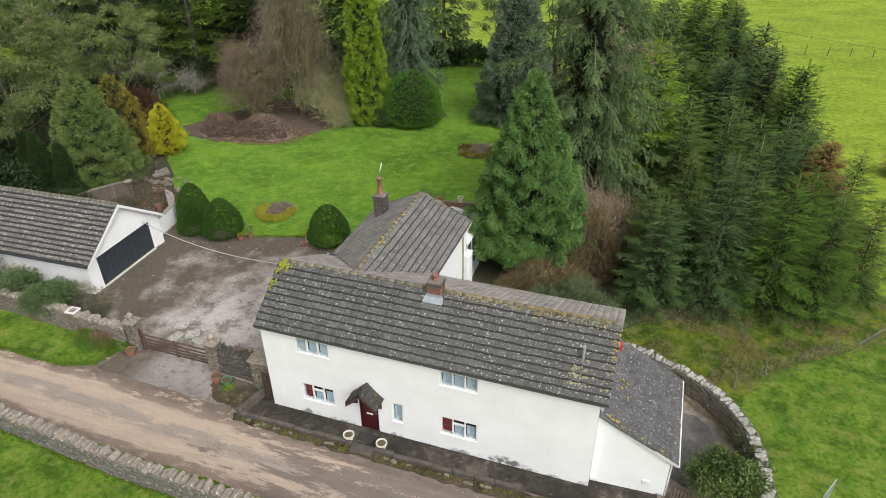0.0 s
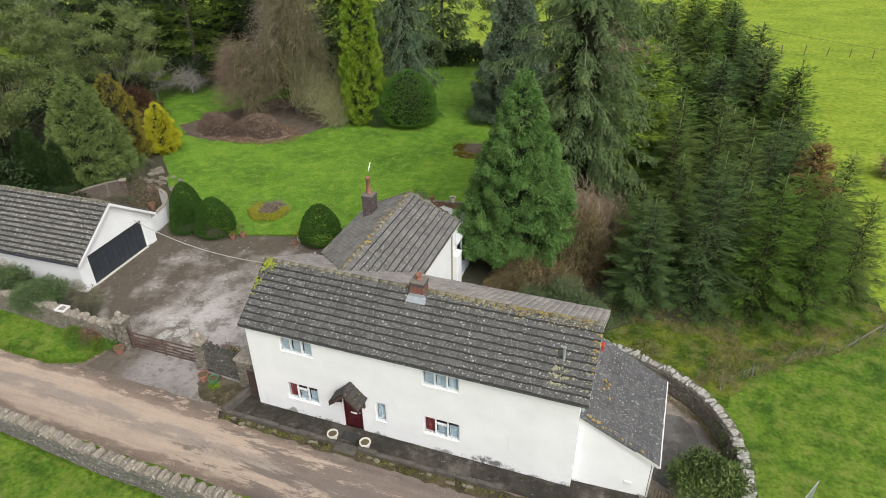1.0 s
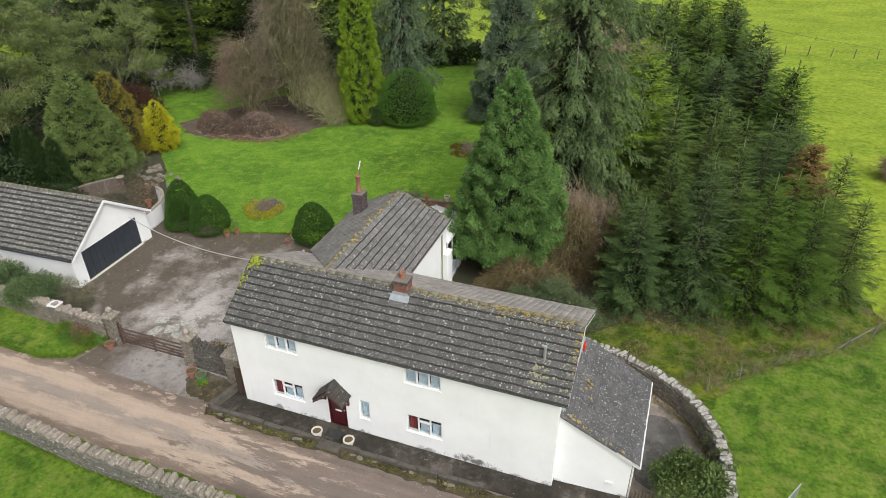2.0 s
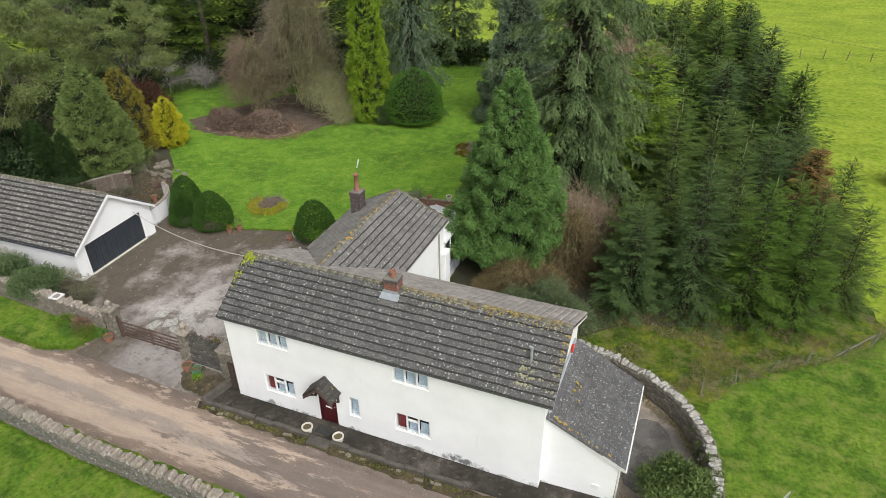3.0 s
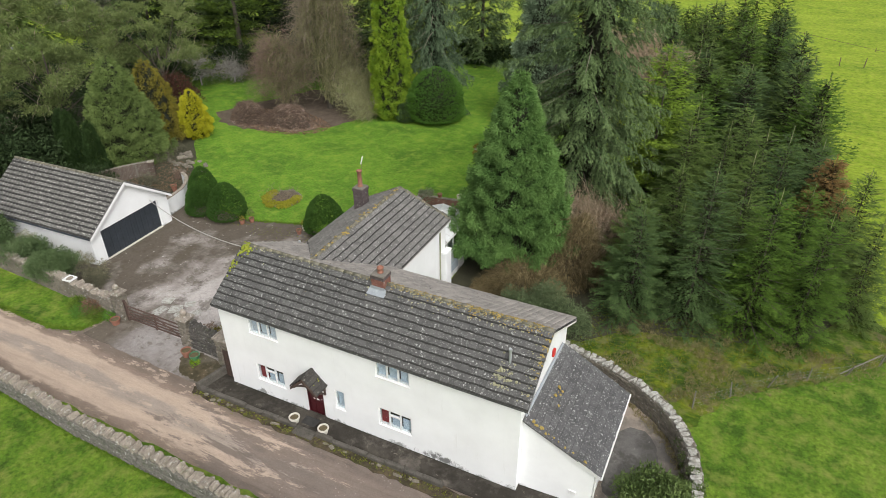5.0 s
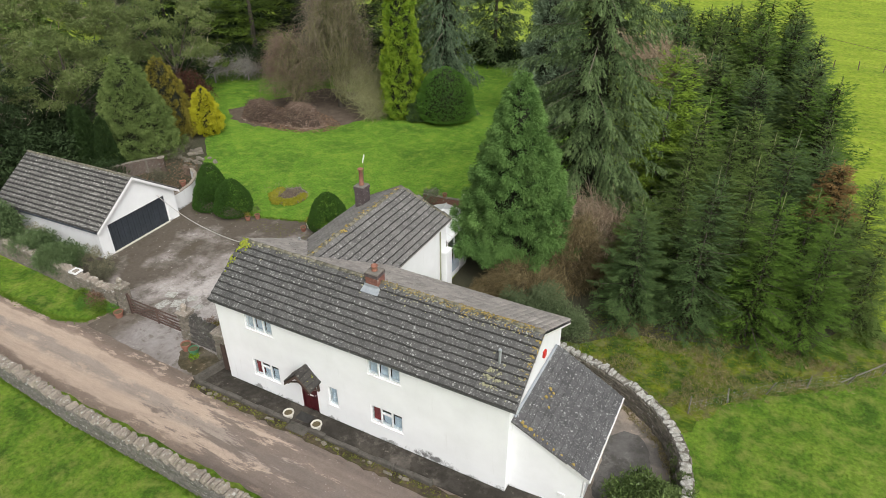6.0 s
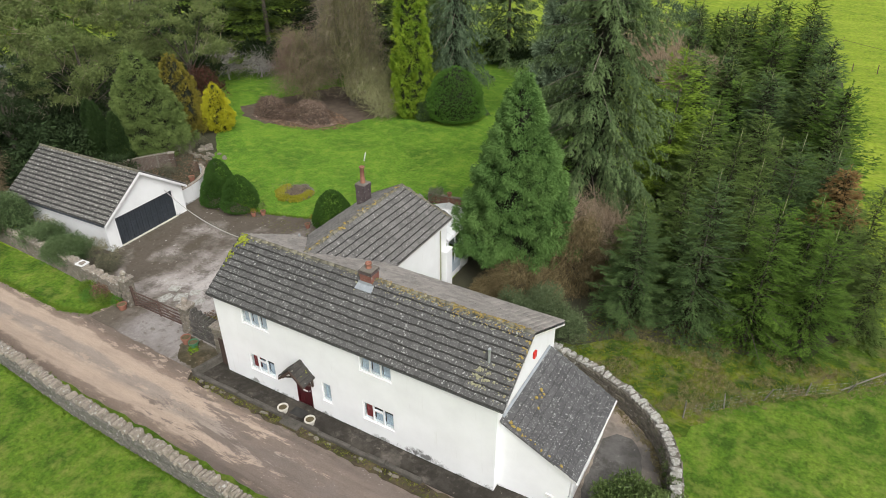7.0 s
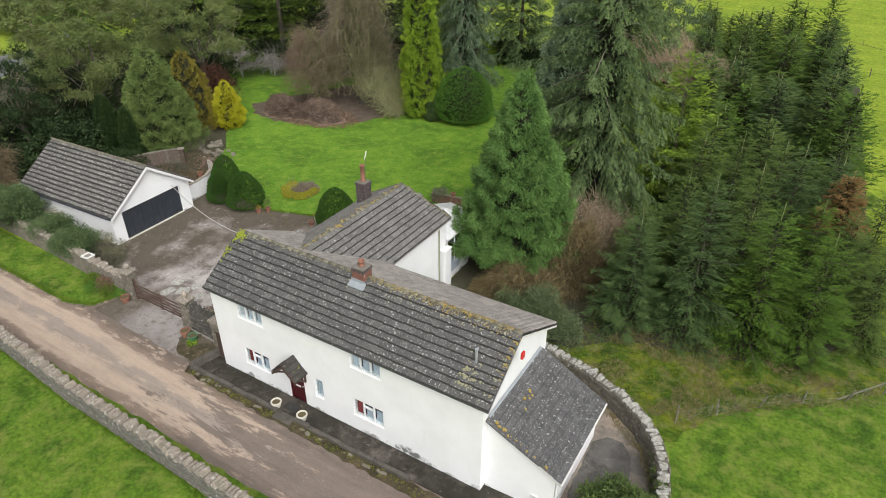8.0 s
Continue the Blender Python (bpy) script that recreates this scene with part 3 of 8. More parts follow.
sheet("willow_soil", [(-28.6, 29.6), (-26.4, 28.0), (-23.8, 27.3), (-18, 28.6), (-15.5, 32), (-13.6, 36.4), (-10.5, 35.8), (-9, 39), (-14, 41.5), (-24, 40)], 0.024, M_earth, "bare brown soil under the weeping tree", "ground", 0.6, rough=0.25)
sheet("lane", [(-70, 0.5), (-30, 0.5), (-19, 0.5), (-11.5, 0.8), (-9.5, 0.8), (-7.5, 0.3), (-5.0, -0.3), (-3.0, -0.7), (-1.3, -0.9), (-0.9, -0.9), (18, -0.9), (30, -1.5), (60, -2.2), (60, -5.4), (30, -5.2), (5, -5.1), (-3, -5.0), (-11, -4.8), (-20, -4.5), (-70, -4.2)], 0.02, M_lane, "muddy tyre-worn country lane with pale gravel streaks", "road", 0.5, rough=0.07)
sheet("verge", [(-45, -0.9), (-30, -1.1), (-12.0, -1.15), (-10.4, -0.5), (-10.0, 0.9), (-12, 1.45), (-17, 1.5), (-45, 1.5)], 0.045, M_meadow, "grass verge between lane and garden wall", "verge", 0.5, rough=0.06)
sheet("verge_strip", [(-60, -4.3), (-20, -4.4), (-11, -4.72), (-3, -4.72), (8, -4.85), (30, -5.1), (30, -5.3), (8, -5.5), (-4, -5.35), (-11, -4.95), (-60, -4.5)], 0.04, M_meadow, "thin grass strip along the foot of the lane wall", "verge", 0.5, rough=0.08)
sheet("apron", [(-10.1, -0.7), (-8.0, -0.75), (-5.0, -0.85), (-1.35, -0.95), (-1.3, 1.2), (-3.9, 1.3), (-9.8, 1.3)], 0.03, M_apron, "worn concrete apron in front of the gate", "driveway", 0.6, rough=0.05)
sheet("weedy_patch", [(-3.9, 0.95), (-1.6, 0.85), (-1.05, 0.5), (-1.45, -0.85), (-3.0, -0.75), (-3.7, 0.1)], 0.036, M_weedy, "mossy brown weedy patch beside the gate", "ground", 0.12, rough=0.07)
sheet("courtyard", [(-15.6, 4.4), (-16.2, 11.5), (-16.5, 13.2), (-15.9, 14.6), (-13.6, 13.9), (-10.4, 13.35), (-6.7, 14.5), (-2.6, 13.2), (0.1, 12.5), (0.1, 0.6), (-1.0, 1.1), (-14.5, 1.3), (-24, 3.0), (-24, 4.2)], 0.026, M_yard, "stained patchy concrete courtyard between house and garage", "driveway", 0.6, rough=0.06)
sheet("terrace", [(-1.25, -1.05), (17.5, -1.05), (17.6, 0.6), (-1.2, 0.9)], 0.05, M_terrace, "damp dark concrete terrace along the house front", "terrace")
sheet("side_yard", [(14.8, 0.3), (20.4, 0.3), (21.3, 2.8), (20.4, 5.4), (18.2, 7.2), (14.6, 8.2), (5.8, 8.5), (5.8, 12.5), (8.5, 14), (9, 9.0), (15, 8.4)], 0.03, M_gravel, "old mottled yard inside the curved wall", "yard", 0.6, rough=0.05)
sheet("far_road", [(-72, 8), (-60, 8), (-60.5, 26.5), (-64, 34), (-76, 44), (-84, 44), (-70, 30)], 0.02, M_asphalt, "grey asphalt road far beyond the trees", "road")

sheet("tar_patch", [(max(17.9, 18.7 + 1.2 * math.cos(a)), 3.4 + 2.2 * math.sin(a)) for a in [0.2618 * k for k in range(24)]], 0.036, M_oldtar, "worn dark tar surface in the side yard", "yard", 0.22, rough=0.05)

# ---- the house ----
house = thing("house", "white rendered two-storey cottage with weathered grey tile roofs", "house")
RIDGE_Y, RIDGE_Z, EAVE_Y, EAVE_Z, BACK_Y, BACK_Z = 2.45, 6.70, -0.24, 4.86, 6.2, 4.72
WIN = {"window_up_west": (1.72, 3.74, 3.33, 4.55), "window_low_west": (1.72, 0.93, 3.33, 1.92), "window_up_mid": (8.43, 3.76, 10.05, 4.55),
       "window_low_mid": (8.43, 0.97, 10.06, 1.98), "window_stair": (6.16, 0.95, 6.68, 2.06)}
DOOR = (4.58, 0.05, 5.48, 2.02)
part("front_wall", holed_wall(0, 14.85, -0.05, 4.72, 0, 0.3, [*WIN.values(), DOOR]), M_render, house)


def gable(x0, x1, y0, y1, zl, zr, ry, rz, z0=-0.05):
    bm = bmesh.new()
    prism(bm, [(x0, y0, z0), (x0, y1, z0), (x0, y1, zr), (x0, ry, rz), (x0, y0, zl)], (x1 - x0, 0, 0))
    return bm


part("gable_wall", gable(0.0, 0.3, 0.3, 5.9, 4.9, 4.66, RIDGE_Y, 6.52), M_render, house)
part("gable_wall", gable(14.55, 14.85, 0.3, 5.9, 4.9, 4.66, RIDGE_Y, 6.52), M_render, house)
bm = bmesh.new()
box(bm, 0.3, 5.6, -0.05, 14.55, 5.9, 4.66)
part("back_wall", bm, M_render, house)
# Added planes behind the windows; the rooms' dimness is put into their colour.
bm = bmesh.new()
box(bm, 0.31, 0.9, 0.0, 14.54, 1.0, 4.6)
box(bm, 0.31, 0.3, 2.35, 14.54, 0.9, 2.5)
part("inner_partition", bm, M_inside, house)


def window(name, x0, z0, x1, z1, lights, curtain=None, vent=None, parent=house):
    """A white casement: outer frame, mullions, one pane a light, a sill, a net inside tinted like the pane's
    reflection.
    """
    w = part(name, soft_box(x0 - 0.02, -0.035, z0 - 0.05, x1 + 0.02, 0.02, z0 - 0.005, 0.01), M_white, parent, "white window sill and frame")
    bm = bmesh.new()
    for a in ((x0, z0, x1, z0 + 0.055), (x0, z1 - 0.055, x1, z1), (x0, z0 + 0.055, x0 + 0.055, z1 - 0.055), (x1 - 0.055, z0 + 0.055, x1, z1 - 0.055)):
        box(bm, a[0], 0.03, a[1], a[2], 0.1, a[3])
    part("frame", bm, M_white, w)
    step = (x1 - x0) / lights
    for i in range(lights):
        a, b = x0 + i * step, x0 + (i + 1) * step
        bm = bmesh.new()
        if i:
            box(bm, a - 0.03, 0.02, z0 + 0.056, a + 0.03, 0.105, z1 - 0.056)
            part("mullion", bm, M_white, w)
            bm = bmesh.new()
        ga, gb = (a + 0.056 if i == 0 else a + 0.031), (b - 0.056 if i == lights - 1 else b - 0.031)
        zt = z1 - 0.056
        if vent is not None and i == vent:
            zb = z1 - 0.3
            box(bm, ga, 0.02, zb - 0.035, gb, 0.105, zb + 0.035)
            part("transom", bm, M_white, w)
            bm = bmesh.new()
        box(bm, ga, 0.06, z0 + 0.056, gb, 0.068, zt)
        p = part("pane", bm, M_glass, w)
        p.visible_shadow = False
        bm = bmesh.new()
        folds = 9
        top = zt - (0.3 if vent is not None and i >= vent else 0.02)
        for k in range(folds):
            xa, xb = ga + (gb - ga) * k / folds, ga + (gb - ga) * (k + 1) / folds
            ya, yb = 0.2 + 0.006 * (k % 2), 0.2 + 0.006 * ((k + 1) % 2)
            bm.faces.new([bm.verts.new(q) for q in ((xa, ya, z0 + 0.03), (xb, yb, z0 + 0.03), (xb, yb, top), (xa, ya, top))])
        if curtain is not None and i == curtain:
            part("curtain", bm, M_curtain, w, "dark red curtain")
        else:
            part("net_curtain", bm, M_net, w, "net curtain, its pale blue-grey standing in for the pane's reflection")
    return w


window("window", *WIN["window_up_west"], 3)
window("window", *WIN["window_up_mid"], 3)
window("window", *WIN["window_low_west"], 3, 0, 1)
window("window", *WIN["window_low_mid"], 3, 0, 1)
window("window", *WIN["window_stair"], 1)

# front door and porch hood
x0, z0, x1, z1 = DOOR
bm = bmesh.new()
for a in ((x0, z0, x0 + 0.06, z1), (x1 - 0.06, z0, x1, z1), (x0 + 0.06, z1 - 0.06, x1 - 0.06, z1)):
    box(bm, a[0], 0.0, a[1], a[2], 0.12, a[3])
door = part("front_door", bm, M_maroon, house, "maroon panelled front door with white letter plate")
part("leaf", soft_box(x0 + 0.062, 0.05, z0 + 0.01, x1 - 0.062, 0.1, z1 - 0.062, 0.008), M_maroon, door)
for px0, px1, pz0, pz1 in ((0.1, 0.4, 0.12, 0.75), (0.5, 0.8, 0.12, 0.75), (0.1, 0.4, 1.12, 1.85), (0.5, 0.8, 1.12, 1.85)):
    part("panel", soft_box(x0 + px0, 0.034, z0 + pz0, x0 + px1, 0.06, z0 + pz1, 0.012), M_maroon, door)
part("letter_plate", soft_box(x0 + 0.3, 0.028, z0 + 0.88, x0 + 0.62, 0.05, z0 + 0.97, 0.006), M_white, door, "white letter plate")
bm = bmesh.new()
rod(bm, (x1 - 0.13, 0.0, z0 + 1.02), (x1 - 0.13, 0.05, z0 + 1.02), 0.03)
part("handle", bm, M_steel, door)
part("door_step", soft_box(x0 - 0.05, -0.3, 0.0, x1 + 0.05, 0.02, 0.09, 0.015), M_terrace, house)
PX, PZ, PE, PY = 5.06, 2.82, 2.12, -0.78
porch = part("porch_hood", soft_box(PX - 0.04, PY + 0.02, PZ - 0.2, PX + 0.04, 0.0, PZ - 0.07, 0.01), M_darkwood, house, "tiled gabled porch hood on dark wooden brackets")
for sx in (-1, 1):
    e = Vector((PX + sx * 0.72, PY, PE))
    t = Vector((PX, PY, PZ))
    bm = bmesh.new()
    prism(bm, [t, e, e + Vector((0, -PY, 0)), t + Vector((0, -PY, 0))], (0, 0, -0.05))
    part("hood_deck", bm, M_darkwood, porch)
    up = (t - e)
    if sx < 0:
        tiled(porch, e + Vector((0, -PY, 0)), (0, -1, 0), up, -PY, up.length, 0.26, 0.24, M_tile_hood, roll=0.012, seed=31)
    else:
        tiled(porch, e, (0, 1, 0), up, -PY, up.length, 0.26, 0.24, M_tile_hood, roll=0.012, seed=32)
    bm = bmesh.new()
    prism(bm, [t + Vector((0, -0.03, 0.0)), e + Vector((0, -0.03, -0.0)), e + Vector((0, -0.03, -0.14)), t + Vector((0, -0.03, -0.16))], (0, 0.03, 0))
    part("barge_board", bm, M_darkwood, porch)
    bm = bmesh.new()
    bx = PX + sx * 0.58
    box(bm, bx - 0.04, -0.08, 1.55, bx + 0.04, 0.0, 2.15)
    box(bm, bx - 0.04, -0.7, 2.05, bx + 0.04, -0.08, 2.13)
    rod(bm, (bx, -0.06, 1.62), (bx, -0.58, 2.06), 0.04, n=6)
    part("bracket", bm, M_darkwood, porch)
ridge_caps(porch, (PX, 0, PZ + 0.0), (PX, PY, PZ + 0.0), M_tile_hood, 0.09, 0.28)
growth("moss", [(PX + random.uniform(0.05, 0.6), random.uniform(PY, -0.1), PZ - random.uniform(0.1, 0.5)) for _ in range(5)], M_mossy, porch, 0.04, 5)

# main roof
X0, X1 = -0.14, 15.16
run_f, run_b = RIDGE_Y - EAVE_Y, BACK_Y - RIDGE_Y
vf, vb = Vector((0, run_f, RIDGE_Z - EAVE_Z)), Vector((0, -run_b, RIDGE_Z - BACK_Z))
bm = bmesh.new()
prism(bm, [(X0, EAVE_Y + 0.03, EAVE_Z), (X1, EAVE_Y + 0.03, EAVE_Z), (X1, RIDGE_Y, RIDGE_Z), (X0, RIDGE_Y, RIDGE_Z)], (0, 0, -0.1))
prism(bm, [(X0, RIDGE_Y, RIDGE_Z), (X1, RIDGE_Y, RIDGE_Z), (X1, BACK_Y, BACK_Z), (X0, BACK_Y, BACK_Z)], (0, 0, -0.1))
roof = part("main_roof", bm, M_tile_low, house, "long roof of weathered grey interlocking tiles with lichen")
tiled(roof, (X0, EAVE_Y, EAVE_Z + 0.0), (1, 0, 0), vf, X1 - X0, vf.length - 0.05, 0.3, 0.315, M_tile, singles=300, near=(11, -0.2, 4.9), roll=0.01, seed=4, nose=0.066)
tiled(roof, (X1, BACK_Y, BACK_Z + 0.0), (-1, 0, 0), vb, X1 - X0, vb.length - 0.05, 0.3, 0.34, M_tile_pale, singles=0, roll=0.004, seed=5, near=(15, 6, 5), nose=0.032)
ridge_caps(roof, (X0 + 0.02, RIDGE_Y, RIDGE_Z + 0.01), (X1, RIDGE_Y, RIDGE_Z + 0.01), M_ridge, 0.095, 0.44)
growth("ochre_lichen", [(random.triangular(6, 15.1, 14.5), RIDGE_Y + s, RIDGE_Z + 0.1 - abs(s - 0.0) * 0.62) for s in [random.gauss(-0.02, 0.13) for _ in range(380)]], M_ochre, roof, 0.036, 6, 0.2)
growth("grey_lichen", [(random.triangular(0, 15.1, 14), RIDGE_Y - s, RIDGE_Z + 0.06 - s * 0.684) for s in [abs(random.gauss(0.08, 0.24)) for _ in range(420)]], M_greymoss, roof, 0.032, 7, 0.3, (0, -0.6, 0.8))
growth("moss", [(X0 + 0.1 + abs(random.gauss(0, 0.3)), RIDGE_Y - s, RIDGE_Z + 0.07 - s * 0.684) for s in [abs(random.gauss(0, 0.25)) for _ in range(90)]] + [(X0 + abs(random.gauss(0.1, 0.08)), RIDGE_Y - s, RIDGE_Z + 0.07 - s * 0.684) for s in [random.gauss(1.0, 0.14) for _ in range(26)]], M_mossy, roof, 0.06, 8, 0.5, (0, -0.6, 0.8))
growth("grey_lichen", [(13.8 + random.gauss(0, 0.2), y, EAVE_Z + 0.06 + (y + 0.24) * 0.684) for y in [0.1 + abs(random.gauss(0.35, 0.3)) for _ in range(120)]], M_greymoss, roof, 0.05, 9, 0.2, (0, -0.6, 0.8))
for x in (X0, X1 - 0.03):
    bm = bmesh.new()
    prism(bm, [(x, EAVE_Y + 0.1, EAVE_Z + 0.04), (x, RIDGE_Y, RIDGE_Z - 0.02), (x, BACK_Y, BACK_Z - 0.02), (x, BACK_Y, BACK_Z - 0.2), (x, RIDGE_Y, RIDGE_Z - 0.2), (x, EAVE_Y + 0.1, EAVE_Z - 0.12)], (0.03, 0, 0))
    part("barge_board", bm, M_fascia, roof, "white barge board")
part("fascia", soft_box(X0 + 0.03, -0.06, EAVE_Z - 0.14, X1 - 0.03, -0.02, EAVE_Z - 0.01, 0.005), M_render, roof)


def chimney(name, x, y, z0, z1, wx, wy, brick, label, pot_h, pot_r, parent):
    """A brick stack in courses, with an oversailing top, a mortar bed, flashing and a clay pot."""
    c = part(name, soft_box(x - wx / 2 + 0.012, y - wy / 2 + 0.012, z0 - 0.4, x + wx / 2 - 0.012, y + wy / 2 - 0.012, z1, 0.004), M_mortar, parent, label)
    rng = random.Random(int(x * 10))
    n = int((z1 - z0 + 0.35) / 0.075)
    for k in range(n):
        za = z0 - 0.35 + k * 0.075
        out = 0.03 if k >= n - 2 else 0.0
        bm = bmesh.new()
        for side in range(4):
            L, D = (wx, wy) if side % 2 == 0 else (wy, wx)
            m = Matrix.Translation((x, y, 0)) @ pose(0, 0, 0, 0, 0, 90 * side)
            off = 0.11 if k % 2 else 0.0
            u = -L / 2 - out
            while u < L / 2 + out - 0.02:
                e = min(u + (off if off and u < -L / 2 else 0.215), L / 2 + out)
                j = rng.uniform(-0.004, 0.004)
                box(bm, u + 0.005, -D / 2 - out + j, za + 0.005, e - 0.005, -D / 2 + 0.03, za + 0.07, m)
                u = e
        ob = part("brick_course", bm, brick if k < n - 2 else M_darkbrick, c)
        ob["kind"] = "stuff"
    bm = bmesh.new()
    box(bm, x - wx / 2 - 0.02, y - wy / 2 - 0.02, z1 - 0.04, x + wx / 2 + 0.02, y + wy / 2 + 0.02, z1 + 0.04)
    bmesh.ops.bevel(bm, geom=bm.edges[:], offset=0.025, segments=1, affect="EDGES")
    part("mortar_bed", bm, M_mortar, c)
    pb = turned([(pot_r * 1.15, 0), (pot_r * 1.15, 0.05), (pot_r, 0.08), (pot_r * 0.86, pot_h - 0.1), (pot_r * 1.2, pot_h - 0.08), (pot_r * 1.25, pot_h - 0.02), (pot_r * 1.1, pot_h), (pot_r * 0.8, pot_h), (pot_r * 0.7, pot_h - 0.2)], 16)
    bmesh.ops.translate(pb, verts=pb.verts[:], vec=(x, y, z1 + 0.03))
    part("chimney_pot", pb, M_terra, c, "red clay pot", smooth=True)
    return c


c1 = chimney("chimney", 7.45, 2.42, 6.55, 7.2, 0.6, 0.6, M_brick, "short red brick chimney with one clay pot", 0.28, 0.12, house)
bm = bmesh.new()
prism(bm, [(7.02, 1.86, 6.36), (7.9, 1.86, 6.36), (7.86, 2.14, 6.55), (7.06, 2.14, 6.55)], (0, 0, 0.03))
box(bm, 7.1, 2.09, 6.4, 7.8, 2.11, 6.68)
part("flashing", bm, M_lead, c1, "pale blue-grey lead flashing")

# lean-to at the east end
LT, LB, LX = 3.92, 2.14, 18.05
lv = Vector((14.86 - LX, 0, LT - LB))
bm = bmesh.new()
prism(bm, [(14.86, 0.36, -0.05), (17.8, 0.5, -0.05), (17.8, 0.5, LB + 0.05), (14.86, 0.36, LT - 0.1)], (0, 0.25, 0))
lean = part("lean_to_wall", bm, M_render, house)
bm = bmesh.new()
box(bm, 17.55, 0.75, -0.05, 17.8, 5.2, LB + 0.0)
part("lean_to_wall", bm, M_render, house)
bm = bmesh.new()
prism(bm, [(14.86, 5.0, -0.05), (17.55, 5.0, -0.05), (17.55, 5.0, LB + 0.05), (14.86, 5.0, LT - 0.1)], (0, 0.2, 0))
part("lean_to_wall", bm, M_render, house)
bm = bmesh.new()
prism(bm, [(LX, 0.4, LB), (LX, 5.3, LB), (14.86, 5.3, LT), (14.86, 0.2, LT)], (0, 0, -0.09))
lroof = part("lean_to_roof", bm, M_tile_low, house, "smooth grey tiled lean-to roof with white lichen spots")
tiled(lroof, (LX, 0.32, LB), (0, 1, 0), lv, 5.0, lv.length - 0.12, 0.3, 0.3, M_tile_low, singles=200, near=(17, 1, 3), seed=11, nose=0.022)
bm = bmesh.new()
prism(bm, [(14.87, 0.4, LT + 0.1), (14.87, 5.2, LT + 0.1), (14.95, 5.2, LT + 0.01), (14.95, 0.4, LT + 0.01)], (0.015, 0, 0.012))
part("flashing", bm, M_lead, lroof, "lead flashing along the wall")
bm = bmesh.new()
prism(bm, [(14.86, 0.3, LT - 0.02), (LX, 0.36, LB - 0.02), (LX, 0.36, LB - 0.17), (14.86, 0.3, LT - 0.19)], (0, 0.03, 0))
part("barge_board", bm, M_fascia, lroof, "white barge board")
bm = bmesh.new()
rod(bm, (LX + 0.04, 0.3, LB - 0.05), (LX + 0.04, 5.35, LB - 0.05), 0.04, n=10)
part("gutter", bm, M_fascia, lroof, "white gutter")
bm = bmesh.new()
rod(bm, (17.86, 0.55, LB - 0.1), (17.86, 0.55, 0.0), 0.035, n=8)
part("downpipe", bm, M_fascia, lroof, "white downpipe")
growth("ochre_lichen", [(14.9 + t * 3.1, 0.36 + abs(random.gauss(0, 0.1)), LT - t * 1.78 + 0.05) for t in [random.uniform(0.1, 0.95) for _ in range(26)]] + [(15.4 + random.gauss(0, 0.2), 2.4 + random.gauss(0, 0.5), 3.66) for _ in range(26)], M_ochre, lroof, 0.06, 12, 0.3, (0.5, 0, 0.86))
part("air_vent", soft_box(16.9, 0.41, 0.55, 17.2, 0.47, 0.75, 0.01), M_white, house)
growth("verge_lichen", [(15.04 + random.gauss(0, 0.06), y, EAVE_Z + 0.06 + (y + 0.24) * 0.684) for y in [random.triangular(-0.15, 2.3, 2.2) for _ in range(90)]], M_ochre, roof, 0.035, 25, 0.3, (0, -0.6, 0.8))
growth("grey_lichen", [(14.85 + random.gauss(0, 0.16), y, EAVE_Z + 0.055 + (y + 0.24) * 0.684) for y in [random.uniform(-0.15, 2.3) for _ in range(110)]], M_greymoss, roof, 0.036, 26, 0.2, (0, -0.6, 0.8))
bm = bmesh.new()
rod(bm, (13.92, 1.05, 5.2), (13.92, 1.05, 6.35), 0.055, n=12)
rod(bm, (13.92, 1.05, 6.35), (13.92, 1.05, 6.42), 0.07, n=12)
part("flue_pipe", bm, M_steel, house, "galvanised flue pipe through the roof")
bm = soft_box(15.17, 2.34, 5.5, 15.27, 2.6, 5.82, 0.03)
part("alarm_box", bm, M_red, house, "red alarm box under the gable")

# rear wing
WX0, WX1, WR, WRZ, WEZ, WY = 0.06, 5.94, 3.42, 6.48, 4.44, 12.45
AY = 11.2
wall_w = bmesh.new()
box(wall_w, 0.3, 5.9, -0.05, 0.55, 12.3, WEZ - 0.1)
part("wing_wall", wall_w, M_render, house)
bm = bmesh.new()
box(bm, 5.46, 5.9, -0.05, 5.74, 12.2, WEZ - 0.08)
part("wing_wall", bm, M_render, house)
bm = bmesh.new()
box(bm, 0.55, 11.95, -0.05, 5.46, 12.2, WEZ - 0.08)
part("wing_wall", bm, M_render, house)
zb = lambda y: RIDGE_Z - (y - RIDGE_Y) * (RIDGE_Z - BACK_Z) / run_b
yv = lambda z: RIDGE_Y + (RIDGE_Z - z) * run_b / (RIDGE_Z - BACK_Z)
bm = bmesh.new()
prism(bm, [(WR, yv(WRZ), WRZ), (WR, AY, WRZ), (WX1, WY, WEZ), (WX1, yv(WEZ), WEZ)], (0, 0, -0.09))
prism(bm, [(WR, yv(WRZ), WRZ), (WX0, yv(WEZ), WEZ), (WX0, WY, WEZ), (WR, AY, WRZ)], (0, 0, -0.09))
prism(bm, [(WR, AY, WRZ), (WX0, WY, WEZ), (WX1, WY, WEZ)], (0, 0, -0.09))
wroof = part("wing_roof", bm, M_tile_back, house, "hipped rear roof of weathered brown-grey tiles")
vr = Vector((WR - WX1, 0, WRZ - WEZ))
vl = Vector((WR - WX0, 0, WRZ - WEZ))
y_at = lambda f: yv(WEZ) + (yv(WRZ) - yv(WEZ)) * f
e_at = lambda f: WY + (AY - WY) * f
B = yv(WRZ)
